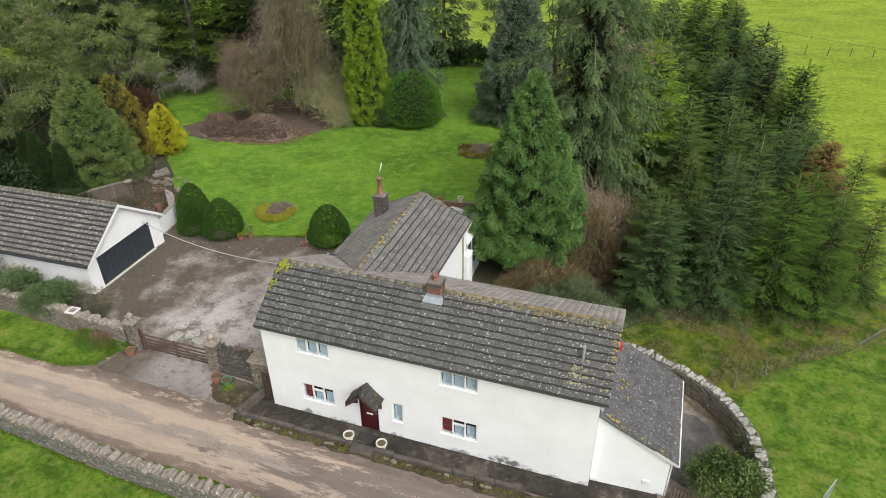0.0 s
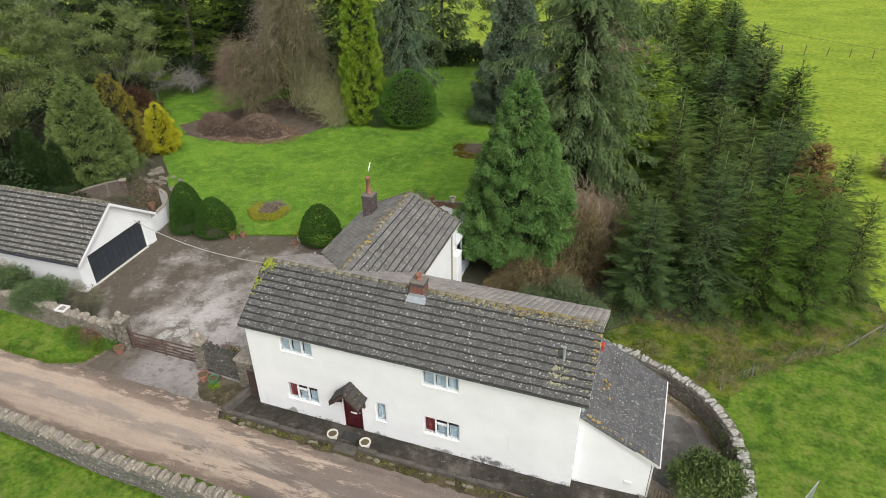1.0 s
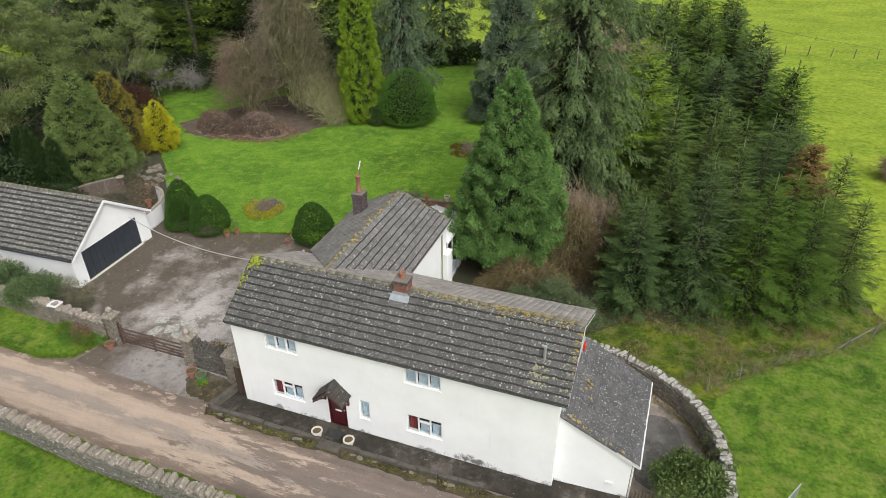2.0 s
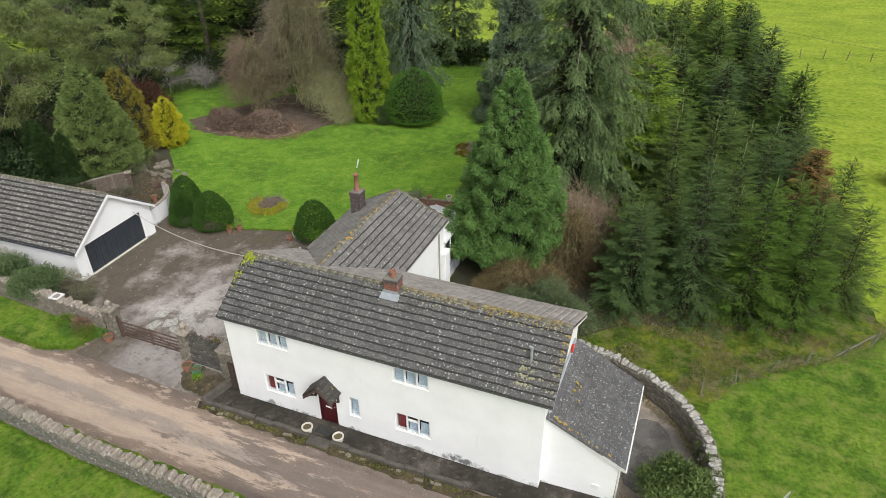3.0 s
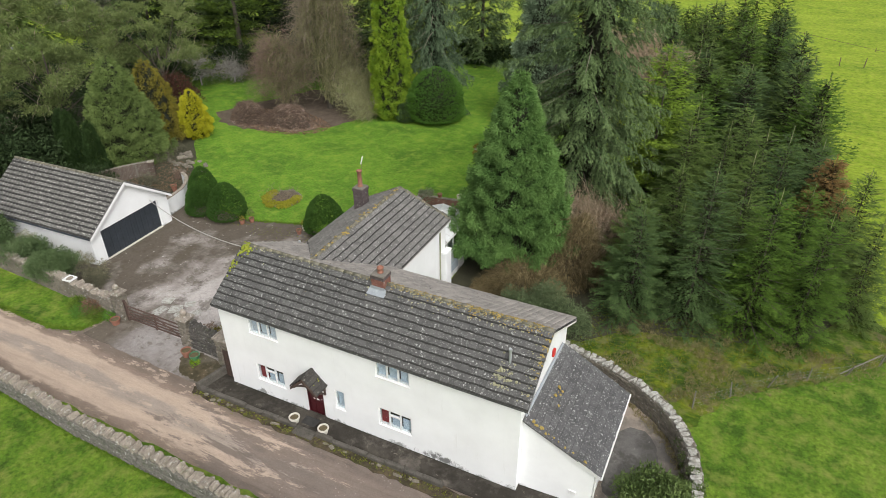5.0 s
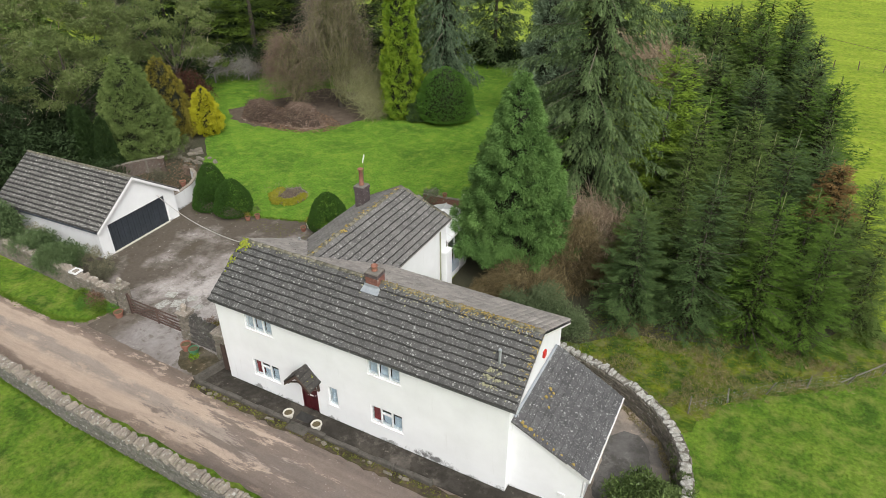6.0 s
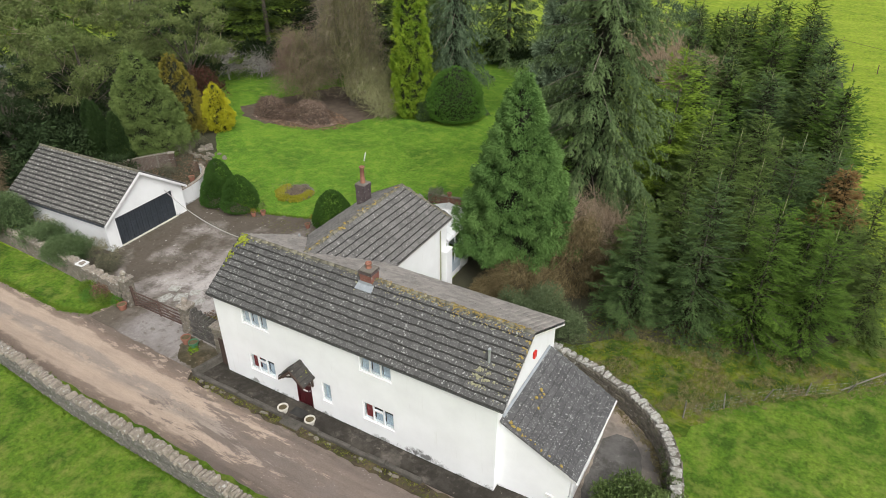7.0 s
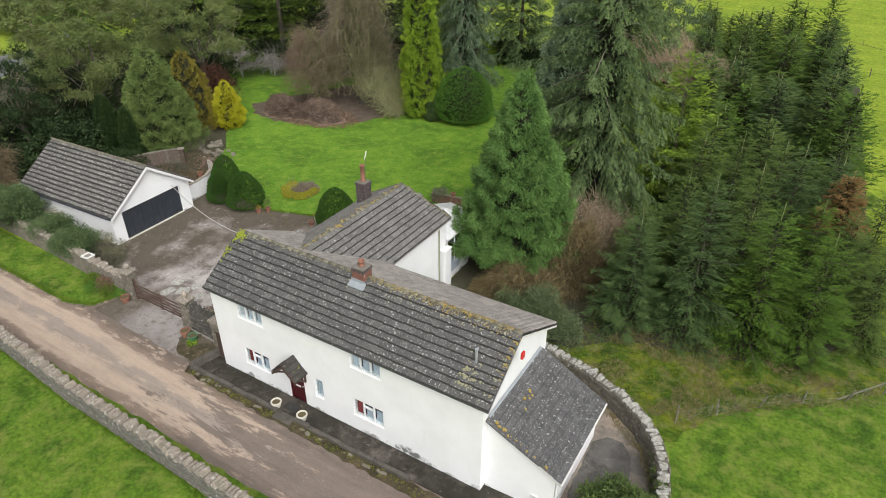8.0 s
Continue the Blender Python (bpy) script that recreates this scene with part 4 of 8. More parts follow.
tiled(wroof, (WX1, B, WEZ), (0, 1, 0), vr, WY - B, vr.length - 0.05, 0.3, 0.31, M_tile_back, lambda x, y: y_at(y / vr.length) + 0.0 < B + x < e_at(y / vr.length) + 0.02, singles=150, near=(6, 8, 5), roll=0.01, seed=13, nose=0.06)
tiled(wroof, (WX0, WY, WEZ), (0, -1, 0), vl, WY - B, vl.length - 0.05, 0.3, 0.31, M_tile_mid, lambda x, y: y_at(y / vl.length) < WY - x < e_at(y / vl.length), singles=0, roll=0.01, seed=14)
vh = Vector((0, AY - WY, WRZ - WEZ))
tiled(wroof, (WX1, WY, WEZ), (-1, 0, 0), vh, WX1 - WX0, vh.length - 0.05, 0.3, 0.31, M_tile_back, lambda x, y: (WX1 - WR) * y / vh.length + 0.1 < x < (WX1 - WX0) - (WR - WX0) * y / vh.length - 0.4, singles=0, roll=0.01, seed=15)
ridge_caps(wroof, (WR, yv(WRZ), WRZ + 0.01), (WR, AY, WRZ + 0.01), M_ridge, 0.11, 0.42, 16)
ridge_caps(wroof, (WX1, WY, WEZ + 0.02), (WR, AY, WRZ + 0.02), M_ridge, 0.1, 0.42, 17)
ridge_caps(wroof, (WX0, WY, WEZ + 0.02), (WR, AY, WRZ + 0.02), M_ridge, 0.1, 0.42, 18)
growth("ochre_lichen", [(WR + random.gauss(0, 0.1), random.uniform(3, 11), WRZ + 0.1) for _ in range(48)] + [(WR + random.gauss(0.1, 0.12), 5.6 + random.gauss(0, 0.12), WRZ + 0.06) for _ in range(14)], M_ochre, wroof, 0.05, 19, 0.4)
bm = bmesh.new()
box(bm, WX1 - 0.1, yv(WEZ), WEZ - 0.2, WX1 - 0.02, WY, WEZ - 0.03)
part("fascia", bm, M_fascia, wroof)
bm = bmesh.new()
box(bm, WX0, WY + 0.002, WEZ - 0.2, WX1, WY + 0.06, WEZ - 0.03)
part("fascia", bm, M_fascia, wroof)
bm = bmesh.new()
rod(bm, (5.8, 11.4, WEZ - 0.1), (5.8, 11.4, 0.0), 0.045, n=8)
part("drainpipe", bm, plain("mossy_pipe", (0.2, 0.21, 0.1), (0.4, 0.41, 0.3), 5, 0.7), house, "moss-stained white drainpipe")
bm = bmesh.new()
rod(bm, (0.3, 5.9, 4.0), (0.3, 5.9, 5.1), 0.06, n=10)
part("vent_pipe", bm, M_steel, house, "grey soil vent pipe")
c2 = chimney("chimney", 1.32, 10.4, 5.2, 6.45, 0.62, 0.62, M_darkbrick, "tall dark brick chimney with clay pot", 1.0, 0.13, house)
bm = bmesh.new()
rod(bm, (1.2, 10.78, 6.0), (1.2, 10.9, 7.9), 0.012, n=6)
part("aerial_mast", bm, M_wood, house)
bm = bmesh.new()
rod(bm, (1.14, 10.9, 7.6), (1.28, 10.9, 8.1), 0.03, n=8)
for k in range(6):
    f = k / 5
    rod(bm, (1.15 + 0.12 * f, 10.82, 7.64 + 0.42 * f), (1.15 + 0.12 * f, 10.98, 7.64 + 0.42 * f), 0.007, n=5)
part("aerial", bm, M_white, house, "pale television aerial")

# conservatory behind the wing
cons = thing("conservatory", "white framed conservatory with pale polycarbonate roof", "conservatory")
plan = [(2.4, 12.34), (2.4, 15.6), (3.45, 16.6), (5.2, 16.15), (5.75, 14.9), (5.75, 12.34)]
CE, CP = 2.92, 3.5
bm = bmesh.new()
for (ax, ay), (bx, by) in zip(plan, plan[1:]):
    d = Vector((bx - ax, by - ay, 0))
    nrm = Vector((d.y, -d.x, 0)).normalized() * 0.12
    prism(bm, [(ax, ay, -0.02), (bx, by, -0.02), (bx, by, 0.6), (ax, ay, 0.6)], nrm)
part("dwarf_wall", bm, M_render, cons)
for (ax, ay), (bx, by) in zip(plan, plan[1:]):
    d = Vector((bx - ax, by - ay, 0))
    n = max(1, round(d.length / 0.75))
    side = part("glazed_side", soft_box(-0.03, -0.03, 0.6, d.length + 0.03, 0.03, 0.68, 0.006), M_white, cons)
    side.matrix_basis = Matrix.Translation((ax, ay, 0)) @ pose(0, 0, 0, 0, 0, math.degrees(math.atan2(d.y, d.x)))
    bm = bmesh.new()
    for k in range(n + 1):
        u = d.length * k / n
        box(bm, u - 0.03, -0.03, 0.681, u + 0.03, 0.03, CE - 0.081)
    box(bm, 0, -0.035, CE - 0.08, d.length, 0.035, CE)
    box(bm, 0.03, -0.02, 1.85, d.length - 0.03, 0.02, 1.9)
    part("frame", bm, M_white, side)
    bm = bmesh.new()
    box(bm, 0.031, -0.006, 0.69, d.length - 0.031, 0.002, CE - 0.09)
    p = part("pane", bm, M_glass, side)
    p.visible_shadow = False
A0, A1 = Vector((4.15, 12.34, CP)), Vector((4.15, 14.7, CP))
P = [Vector((x, y, CE + 0.02)) for x, y in plan]
faces = [(P[0], P[1], A1, A0), (P[1], P[2], A1), (P[2], P[3], A1), (P[3], P[4], A1), (P[4], P[5], A0, A1)]
for fc in faces:
    bm = bmesh.new()
    prism(bm, list(fc), (0, 0, 0.03))
    part("roof_panel", bm, M_poly, cons, "white translucent roof panel")
for q in P:
    bm = bmesh.new()
    rod(bm, q + Vector((0, 0, 0.05)), (A1 if q.y > 13 else A0) + Vector((0, 0, 0.05)), 0.035, n=6)
    part("roof_bar", bm, M_white, cons)
for k in range(1, 5):
    y = 12.34 + k * 0.6
    for xe in (2.4, 5.75):
        bm = bmesh.new()
        rod(bm, (xe, y, CE + 0.06), (4.15, y, CP + 0.05), 0.018, n=5)
        part("roof_bar", bm, M_white, cons)
bm = bmesh.new()
box(bm, 5.0, 12.6, 0.62, 5.9, 13.6, 1.1)
part("cane_seat", bm, M_net, cons)
pier = thing("rendered_pier", "cream rendered pier with white sloped cap", "pier")
part("pier_body", soft_box(5.75, 11.55, -0.02, 6.1, 12.3, 2.6, 0.04), M_render, pier)
part("pier_cap", soft_box(5.75, 11.53, 2.6, 6.13, 12.32, 2.66, 0.02), M_render, pier)

# ---- garage ----
garage = thing("garage", "white rendered double garage with charcoal door and tiled roof", "garage", (-15.3, 7.72, 0), 2.4)
GL, GH, GE, GR = -9.4, 3.24, 2.2, 4.5
D0, D1, DT = -2.4, 2.42, 2.1
bm = holed_wall(-GH, GH, -0.05, GE, 0, 0.25, [(D0, -0.05, D1, DT)])
bmesh.ops.rotate(bm, verts=bm.verts[:], matrix=Matrix.Rotation(math.pi / 2, 3, "Z"))
part("front_wall", bm, M_render, garage)
bm = bmesh.new()
prism(bm, [(0, -GH, GE), (0, GH, GE), (0, 0, GR - 0.12)], (-0.25, 0, 0))
part("front_gable", bm, M_render, garage)
bm = bmesh.new()
prism(bm, [(GL, -GH, -0.05), (GL, GH, -0.05), (GL, GH, GE), (GL, 0, GR - 0.12), (GL, -GH, GE)], (0.25, 0, 0))
part("rear_wall", bm, M_render, garage)
for sy in (-1, 1):
    bm = bmesh.new()
    box(bm, GL + 0.25, sy * GH - (0.25 if sy > 0 else 0), -0.05, -0.25, sy * GH + (0.25 if sy < 0 else 0), GE)
    part("side_wall", bm, M_render, garage)
gd = part("garage_door", soft_box(-0.21, D0 + 0.05, 0.02, -0.17, D1 - 0.05, DT - 0.05, 0.004), M_black, garage, "charcoal ribbed up-and-over garage door")
for k in range(22):
    a = D0 + 0.05 + (D1 - D0 - 0.1) * k / 22
    b = D0 + 0.05 + (D1 - D0 - 0.1) * (k + 1) / 22
    part("rib", soft_box(-0.17, a + 0.006, 0.03, -0.14 + 0.012 * (k % 2), b - 0.006, DT - 0.06, 0.004), M_black, gd)
bm = bmesh.new()
box(bm, -0.22, D0, -0.02, -0.1, D0 + 0.05, DT)
box(bm, -0.22, D1 - 0.05, -0.02, -0.1, D1, DT)
box(bm, -0.22, D0 + 0.05, DT - 0.05, -0.1, D1 - 0.05, DT)
part("door_frame", bm, M_white, gd)
part("threshold", soft_box(-0.3, D0 + 0.02, 0.0, 0.06, D1 - 0.02, 0.04, 0.008), M_tub, garage)
GO, GF, GB = 0.2, 0.32, -9.75
ge = GE - GO * (GR - GE) / GH + 0.08
gr = GR + 0.06
bm = bmesh.new()
for sy in (-1, 1):
    prism(bm, [(GF, 0, gr), (GB, 0, gr), (GB, sy * (GH + GO), ge), (GF, sy * (GH + GO), ge)], (0, 0, -0.09))
groof = part("garage_roof", bm, M_tile_back, garage, "tiled roof speckled with pale lichen")
gv = Vector((0, GH + GO, gr - ge))
gv2 = Vector((0, -GH - GO, gr - ge))
tiled(groof, (GB, -GH - GO, ge), (1, 0, 0), gv, GF - GB, gv.length - 0.05, 0.3, 0.33, M_tile_garage, singles=300, near=(0, -3, 3), roll=0.03, seed=21, nose=0.11)
tiled(groof, (GF, GH + GO, ge), (-1, 0, 0), gv2, GF - GB, gv2.length - 0.05, 0.3, 0.33, M_tile_back, singles=0, roll=0.03, seed=22)
ridge_caps(groof, (GB, 0, gr + 0.01), (GF, 0, gr + 0.01), M_ridge, 0.1, 0.42, 23)
for sy in (-1, 1):
    bm = bmesh.new()
    prism(bm, [(GF, 0, gr - 0.02), (GF, sy * (GH + GO), ge - 0.02), (GF, sy * (GH + GO), ge - 0.2), (GF, 0, gr - 0.22)], (0.03, 0, 0))
    part("barge_board", bm, M_white, groof, "white barge board")
bm = bmesh.new()
rod(bm, (GB, -GH - GO - 0.03, ge - 0.04), (GF, -GH - GO - 0.03, ge - 0.04), 0.05, n=8)
part("gutter", bm, M_black, groof, "dark gutter")
bm = bmesh.new()
rod(bm, (GL + 0.6, -GH - 0.05, ge - 0.1), (GL + 0.6, -GH - 0.05, 0.0), 0.035, n=8)
part("downpipe", bm, M_black, groof, "dark downpipe")
bm = bmesh.new()
box(bm, GL + 0.9, -GH - 0.03, 0.0, GL + 1.7, -GH + 0.02, 1.95)
part("side_door", bm, M_wood, garage, "plain wooden side door")


# ---- plants ----
def unit(v):
    return v / np.maximum(np.linalg.norm(v, axis=-1, keepdims=True), 1e-9)


def blades(P, D, S, L, W, mid=0.45):
    """Kite-shaped leaves: root P, direction D, side S, length L, width W."""
    L, W = L[:, None], W[:, None]
    V = np.stack([P, P + D * L * mid + S * W / 2, P + D * L, P + D * L * mid - S * W / 2], 1).reshape(-1, 3)
    return V, np.arange(len(V)).reshape(-1, 4)


def sides(D, rng, flat=0.0):
    """Unit vectors across D; flat 1: level ones."""
    R = rng.normal(size=D.shape)
    if flat:
        R = R * (1 - flat) + np.cross(D, [0, 0, 1.0]) * flat * 2
    S = R - D * np.sum(R * D, 1, keepdims=True)
    return unit(S)


def strips(P, material, name, width):
    """Thin ribbons along polylines P (n, k, 3), narrowing to their ends."""
    n, k, _ = P.shape
    T = unit(np.gradient(P, axis=1))
    A = unit(np.cross(T, np.array([0.31, 0.83, 0.46])))
    B = np.cross(T, A)
    w = (np.linspace(1.0, 0.35, k)[None, :, None]) * np.asarray(width).reshape(-1, 1, 1) / 2
    out, faces = [], []
    for q, X in enumerate((unit(A * 0.8 + B * 0.6),)):
        V = np.stack([P - X * w, P + X * w], 2).reshape(n, k * 2, 3)
        base = np.arange(n)[:, None] * (k * 2) + q * n * k * 2
        for i in range(k - 1):
            a = base[:, 0] + 2 * i
            faces.append(np.stack([a, a + 1, a + 3, a + 2], 1))
        out.append(V.reshape(-1, 3))
    return raw(name, np.concatenate(out), np.concatenate(faces), material)


def tubes(P, material, name, width):
    """Three-sided rods along polylines P (n, k, 3), tapering to their ends."""
    n, k, _ = P.shape
    T = unit(np.gradient(P, axis=1))
    A = unit(np.cross(T, np.array([0.31, 0.83, 0.46])))
    B = np.cross(T, A)
    w = np.linspace(1.0, 0.3, k)[None, :, None] * np.asarray(width).reshape(-1, 1, 1) / 2
    V = np.stack([P + (A * math.cos(t) + B * math.sin(t)) * w for t in (0.0, 2.094, 4.189)], 2)
    at = (np.arange(n)[:, None] * k + np.arange(k - 1)[None, :]).reshape(-1) * 3
    F = np.concatenate([np.stack([at + e, at + (e + 1) % 3, at + 3 + (e + 1) % 3, at + 3 + e], 1) for e in range(3)])
    return raw(name, V.reshape(-1, 3), F, material)


def trunk_mesh(h, r, lean=0.0, limbs=(), n=9, seed=0):
    rng = random.Random(seed)
    bm = bmesh.new()
    pts = [Vector((lean * (i / 6) ** 2 * h * 0.1 + rng.uniform(-0.04, 0.04) * r * 2, rng.uniform(-0.04, 0.04) * r * 2, h * i / 6 - (0.1 if i == 0 else 0))) for i in range(7)]
    rings = [[bm.verts.new(p + Vector((math.cos(6.2832 * k / n), math.sin(6.2832 * k / n), 0)) * r * (1 - i / 6.3 + (0.35 if i == 0 else 0))) for k in range(n)] for i, p in enumerate(pts)]
    for p, q in zip(rings, rings[1:]):
        for k in range(n):
            bm.faces.new((p[k], p[(k + 1) % n], q[(k + 1) % n], q[k]))
    bm.faces.new(rings[-1])
    for a, b, r0, r1 in limbs:
        rod(bm, a, b, r0, r1, 6)
    return bm


# Near-black stands in for the shade deep inside the crowns.
M_inner = plain("crown_shade_body", (0.008, 0.01, 0.005), (0.022, 0.026, 0.011), 4.0, 0.95, bumpy=0.9, fine=18.0)


def plant(name, label, category, at, trunk, crown, mats, turn=0.0, group=""):
    t = thing(name, label, category, at, turn, group)
    if trunk is not None:
        part("trunk", trunk, mats[0], t)
    part("crown", crown, mats[1], t)
    return t


def shoots(P, D, S, L, W, tone, material, name="crown", vary=None):
    """Slender needle-clad shoots: root P, direction D, side S, length L, width W. tone: 0 in the painted inner shade, 1
    at the paler outer tips; vary: one value a twig.
    """
    half = S * (W / 2)[:, None]
    V = np.stack([P - half, P + half, P + D * L[:, None]], 1).reshape(-1, 3)
    me = raw(name, V, np.arange(len(V)).reshape(-1, 3), material)
    uv = me.uv_layers.new(name="leaf")
    uv.data.foreach_set("uv", np.stack([np.repeat(tone, 3), np.repeat(np.full(len(P), 0.5) if vary is None else vary, 3)], 1).astype(np.float32).ravel())
    return me


def fir_crown(h, r, seed, material, whorls=26, arms=9, gap=0.24, step=0.12, shoot=0.2, width=0.055, droop=0.2, tipup=0.25, hang=0.1, sag=0.15, reach=0.5, cap=0.9, taper=0.85, skirt=0.25, bare=0.1, jit=0.45, wild=0.12, roll=0.45, uneven=0.2, leader=True, fill=0, bell=1.0, loose=1.0):
    """Tiers of arching branches. Each branch carries side twigs in a flat fan, each twig carries short shoots on both sides."""
    rng = np.random.default_rng(seed)
    rows = []
    for w in range(whorls):
        f = min(max((w + rng.uniform(-jit, jit)) / whorls, 0.0), 0.985)
        n = max(6, int(arms * (1 - 0.25 * f)))
        a0 = rng.uniform(0, 6.28)
        for a in range(n):
            rows.append((f, a0 + 6.28 * a / n + rng.uniform(-0.3, 0.3), (r * (1 - f) ** taper + 0.12) * (1 + uneven * rng.normal()), 0.55 * f - droop * (1 - f) * 0.6 + rng.uniform(-wild, wild)))
    f, az, bl, up = np.array(rows).T
    bl = np.clip(bl * np.minimum(1.0, bell + (1 - bell) * f / 0.14), 0.15, r * 1.35)
    out = np.stack([np.cos(az), np.sin(az), np.zeros(len(az))], 1)
    across = np.stack([-out[:, 1], out[:, 0], out[:, 2]], 1)
    z0 = skirt + (h - skirt) * f

    def axis(i, s):
        p = out[i] * (bl[i] * s)[:, None]
        p[:, 2] = z0[i] + bl[i] * (up[i] * s - droop * s ** 2 + tipup * s ** 4)
        return p

    i = np.repeat(np.arange(len(f)), np.maximum(5, (2 * bl / gap).astype(int)))
    n = len(i)
    s = bare + (1 - bare) * rng.uniform(0, 1, n) ** 0.8
    l2 = np.minimum((0.2 + reach * bl[i] * (1 - s) ** 0.8), cap) * rng.uniform(0.65, 1.3, n)
    turn = rng.choice([-1.0, 1.0], n) * rng.uniform(0.25, 1.0, n) * (1.15 - 0.5 * s)
    d2 = unit(out[i] * 0.75 + across[i] * turn[:, None] + np.array([0, 0, 1.0]) * (up[i] * 0.5 - hang)[:, None] + rng.normal(0, 0.1 * loose, (n, 3)))
    b2 = axis(i, s)
    j = np.repeat(np.arange(n), np.maximum(3, (l2 / step).astype(int) * 2))
    m = len(j)
    u = rng.uniform(0.05, 1.0, m)
    P = b2[j] + d2[j] * (l2[j] * u)[:, None]
    P[:, 2] -= sag * l2[j] * u ** 2
    side = unit(np.cross(d2[j], [0, 0, 1.0]))
    D = unit(d2[j] * 0.85 + side * (rng.choice([-1.0, 1.0], m) * rng.uniform(0.2, 0.95, m))[:, None] + np.array([0, 0, 1.0]) * (0.12 - sag * u)[:, None] + rng.normal(0, 0.16 * loose, (m, 3)))
    L = shoot * rng.uniform(0.6, 1.35, m)
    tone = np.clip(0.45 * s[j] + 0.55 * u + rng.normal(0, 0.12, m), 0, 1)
    if leader:
        k = 70
        zt = h * rng.uniform(0.86, 1.04, k)
        a = rng.uniform(0, 6.28, k)
        P = np.concatenate([P, np.stack([0 * zt, 0 * zt, zt], 1)])
        D = np.concatenate([D, unit(np.stack([np.cos(a), np.sin(a), rng.uniform(0.7, 1.6, k)], 1))])
        L = np.concatenate([L, np.maximum(0.12, (1.06 - zt / h) * h * 0.22) * rng.uniform(0.6, 1.3, k)])
        tone = np.concatenate([tone, np.full(k, 0.9)])
    W = width * rng.uniform(0.7, 1.3, len(L))
    vary = (0.6 * rng.uniform(0, 1, n) + 0.4 * rng.uniform(0, 1, len(f))[i])[j]
    vary = np.concatenate([vary, np.full(len(L) - len(vary), 0.8)])
    # Inner shoots with tone 0, painted dark for the shade round the trunk.
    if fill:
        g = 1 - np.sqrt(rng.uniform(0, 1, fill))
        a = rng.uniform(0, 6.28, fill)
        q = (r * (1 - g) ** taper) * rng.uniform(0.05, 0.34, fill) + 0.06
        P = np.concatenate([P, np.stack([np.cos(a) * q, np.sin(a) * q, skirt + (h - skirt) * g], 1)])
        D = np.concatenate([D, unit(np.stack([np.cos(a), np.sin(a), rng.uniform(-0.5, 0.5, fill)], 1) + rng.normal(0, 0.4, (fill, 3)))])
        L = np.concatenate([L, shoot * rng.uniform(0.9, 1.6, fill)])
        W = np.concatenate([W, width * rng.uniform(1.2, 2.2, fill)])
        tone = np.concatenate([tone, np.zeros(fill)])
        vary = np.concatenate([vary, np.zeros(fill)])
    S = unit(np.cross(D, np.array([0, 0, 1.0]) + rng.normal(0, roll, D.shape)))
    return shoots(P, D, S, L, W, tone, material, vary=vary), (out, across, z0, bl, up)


def fir_limbs(arms, droop, tipup, material, radius=0.05, n=9, pick=None):
    """The woody axes of those branches, as thin tapering rods."""
    out, _, z0, bl, up = arms
    keep = np.arange(len(bl)) if pick is None else np.arange(len(bl))[::pick]
    s = np.linspace(0, 0.9, n)[None, :]
    P = out[keep][:, None, :] * (bl[keep][:, None] * s)[:, :, None]
    P[:, :, 2] = z0[keep][:, None] + bl[keep][:, None] * (up[keep][:, None] * s - droop * s ** 2 + tipup * s ** 4) - 0.02
    return strips(P, material, "limb", radius * (0.4 + bl[keep] / bl.max()))


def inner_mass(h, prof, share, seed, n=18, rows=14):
    """A lumpy dark body round the trunk, its colour standing in for the shade inside the crown."""
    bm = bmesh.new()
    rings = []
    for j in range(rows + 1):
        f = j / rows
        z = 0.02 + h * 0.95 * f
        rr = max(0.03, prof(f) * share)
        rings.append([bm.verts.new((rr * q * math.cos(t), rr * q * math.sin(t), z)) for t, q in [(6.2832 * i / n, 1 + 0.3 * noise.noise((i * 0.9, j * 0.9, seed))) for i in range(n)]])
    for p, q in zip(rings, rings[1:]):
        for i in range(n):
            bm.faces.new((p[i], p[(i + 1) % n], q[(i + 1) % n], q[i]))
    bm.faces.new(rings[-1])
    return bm


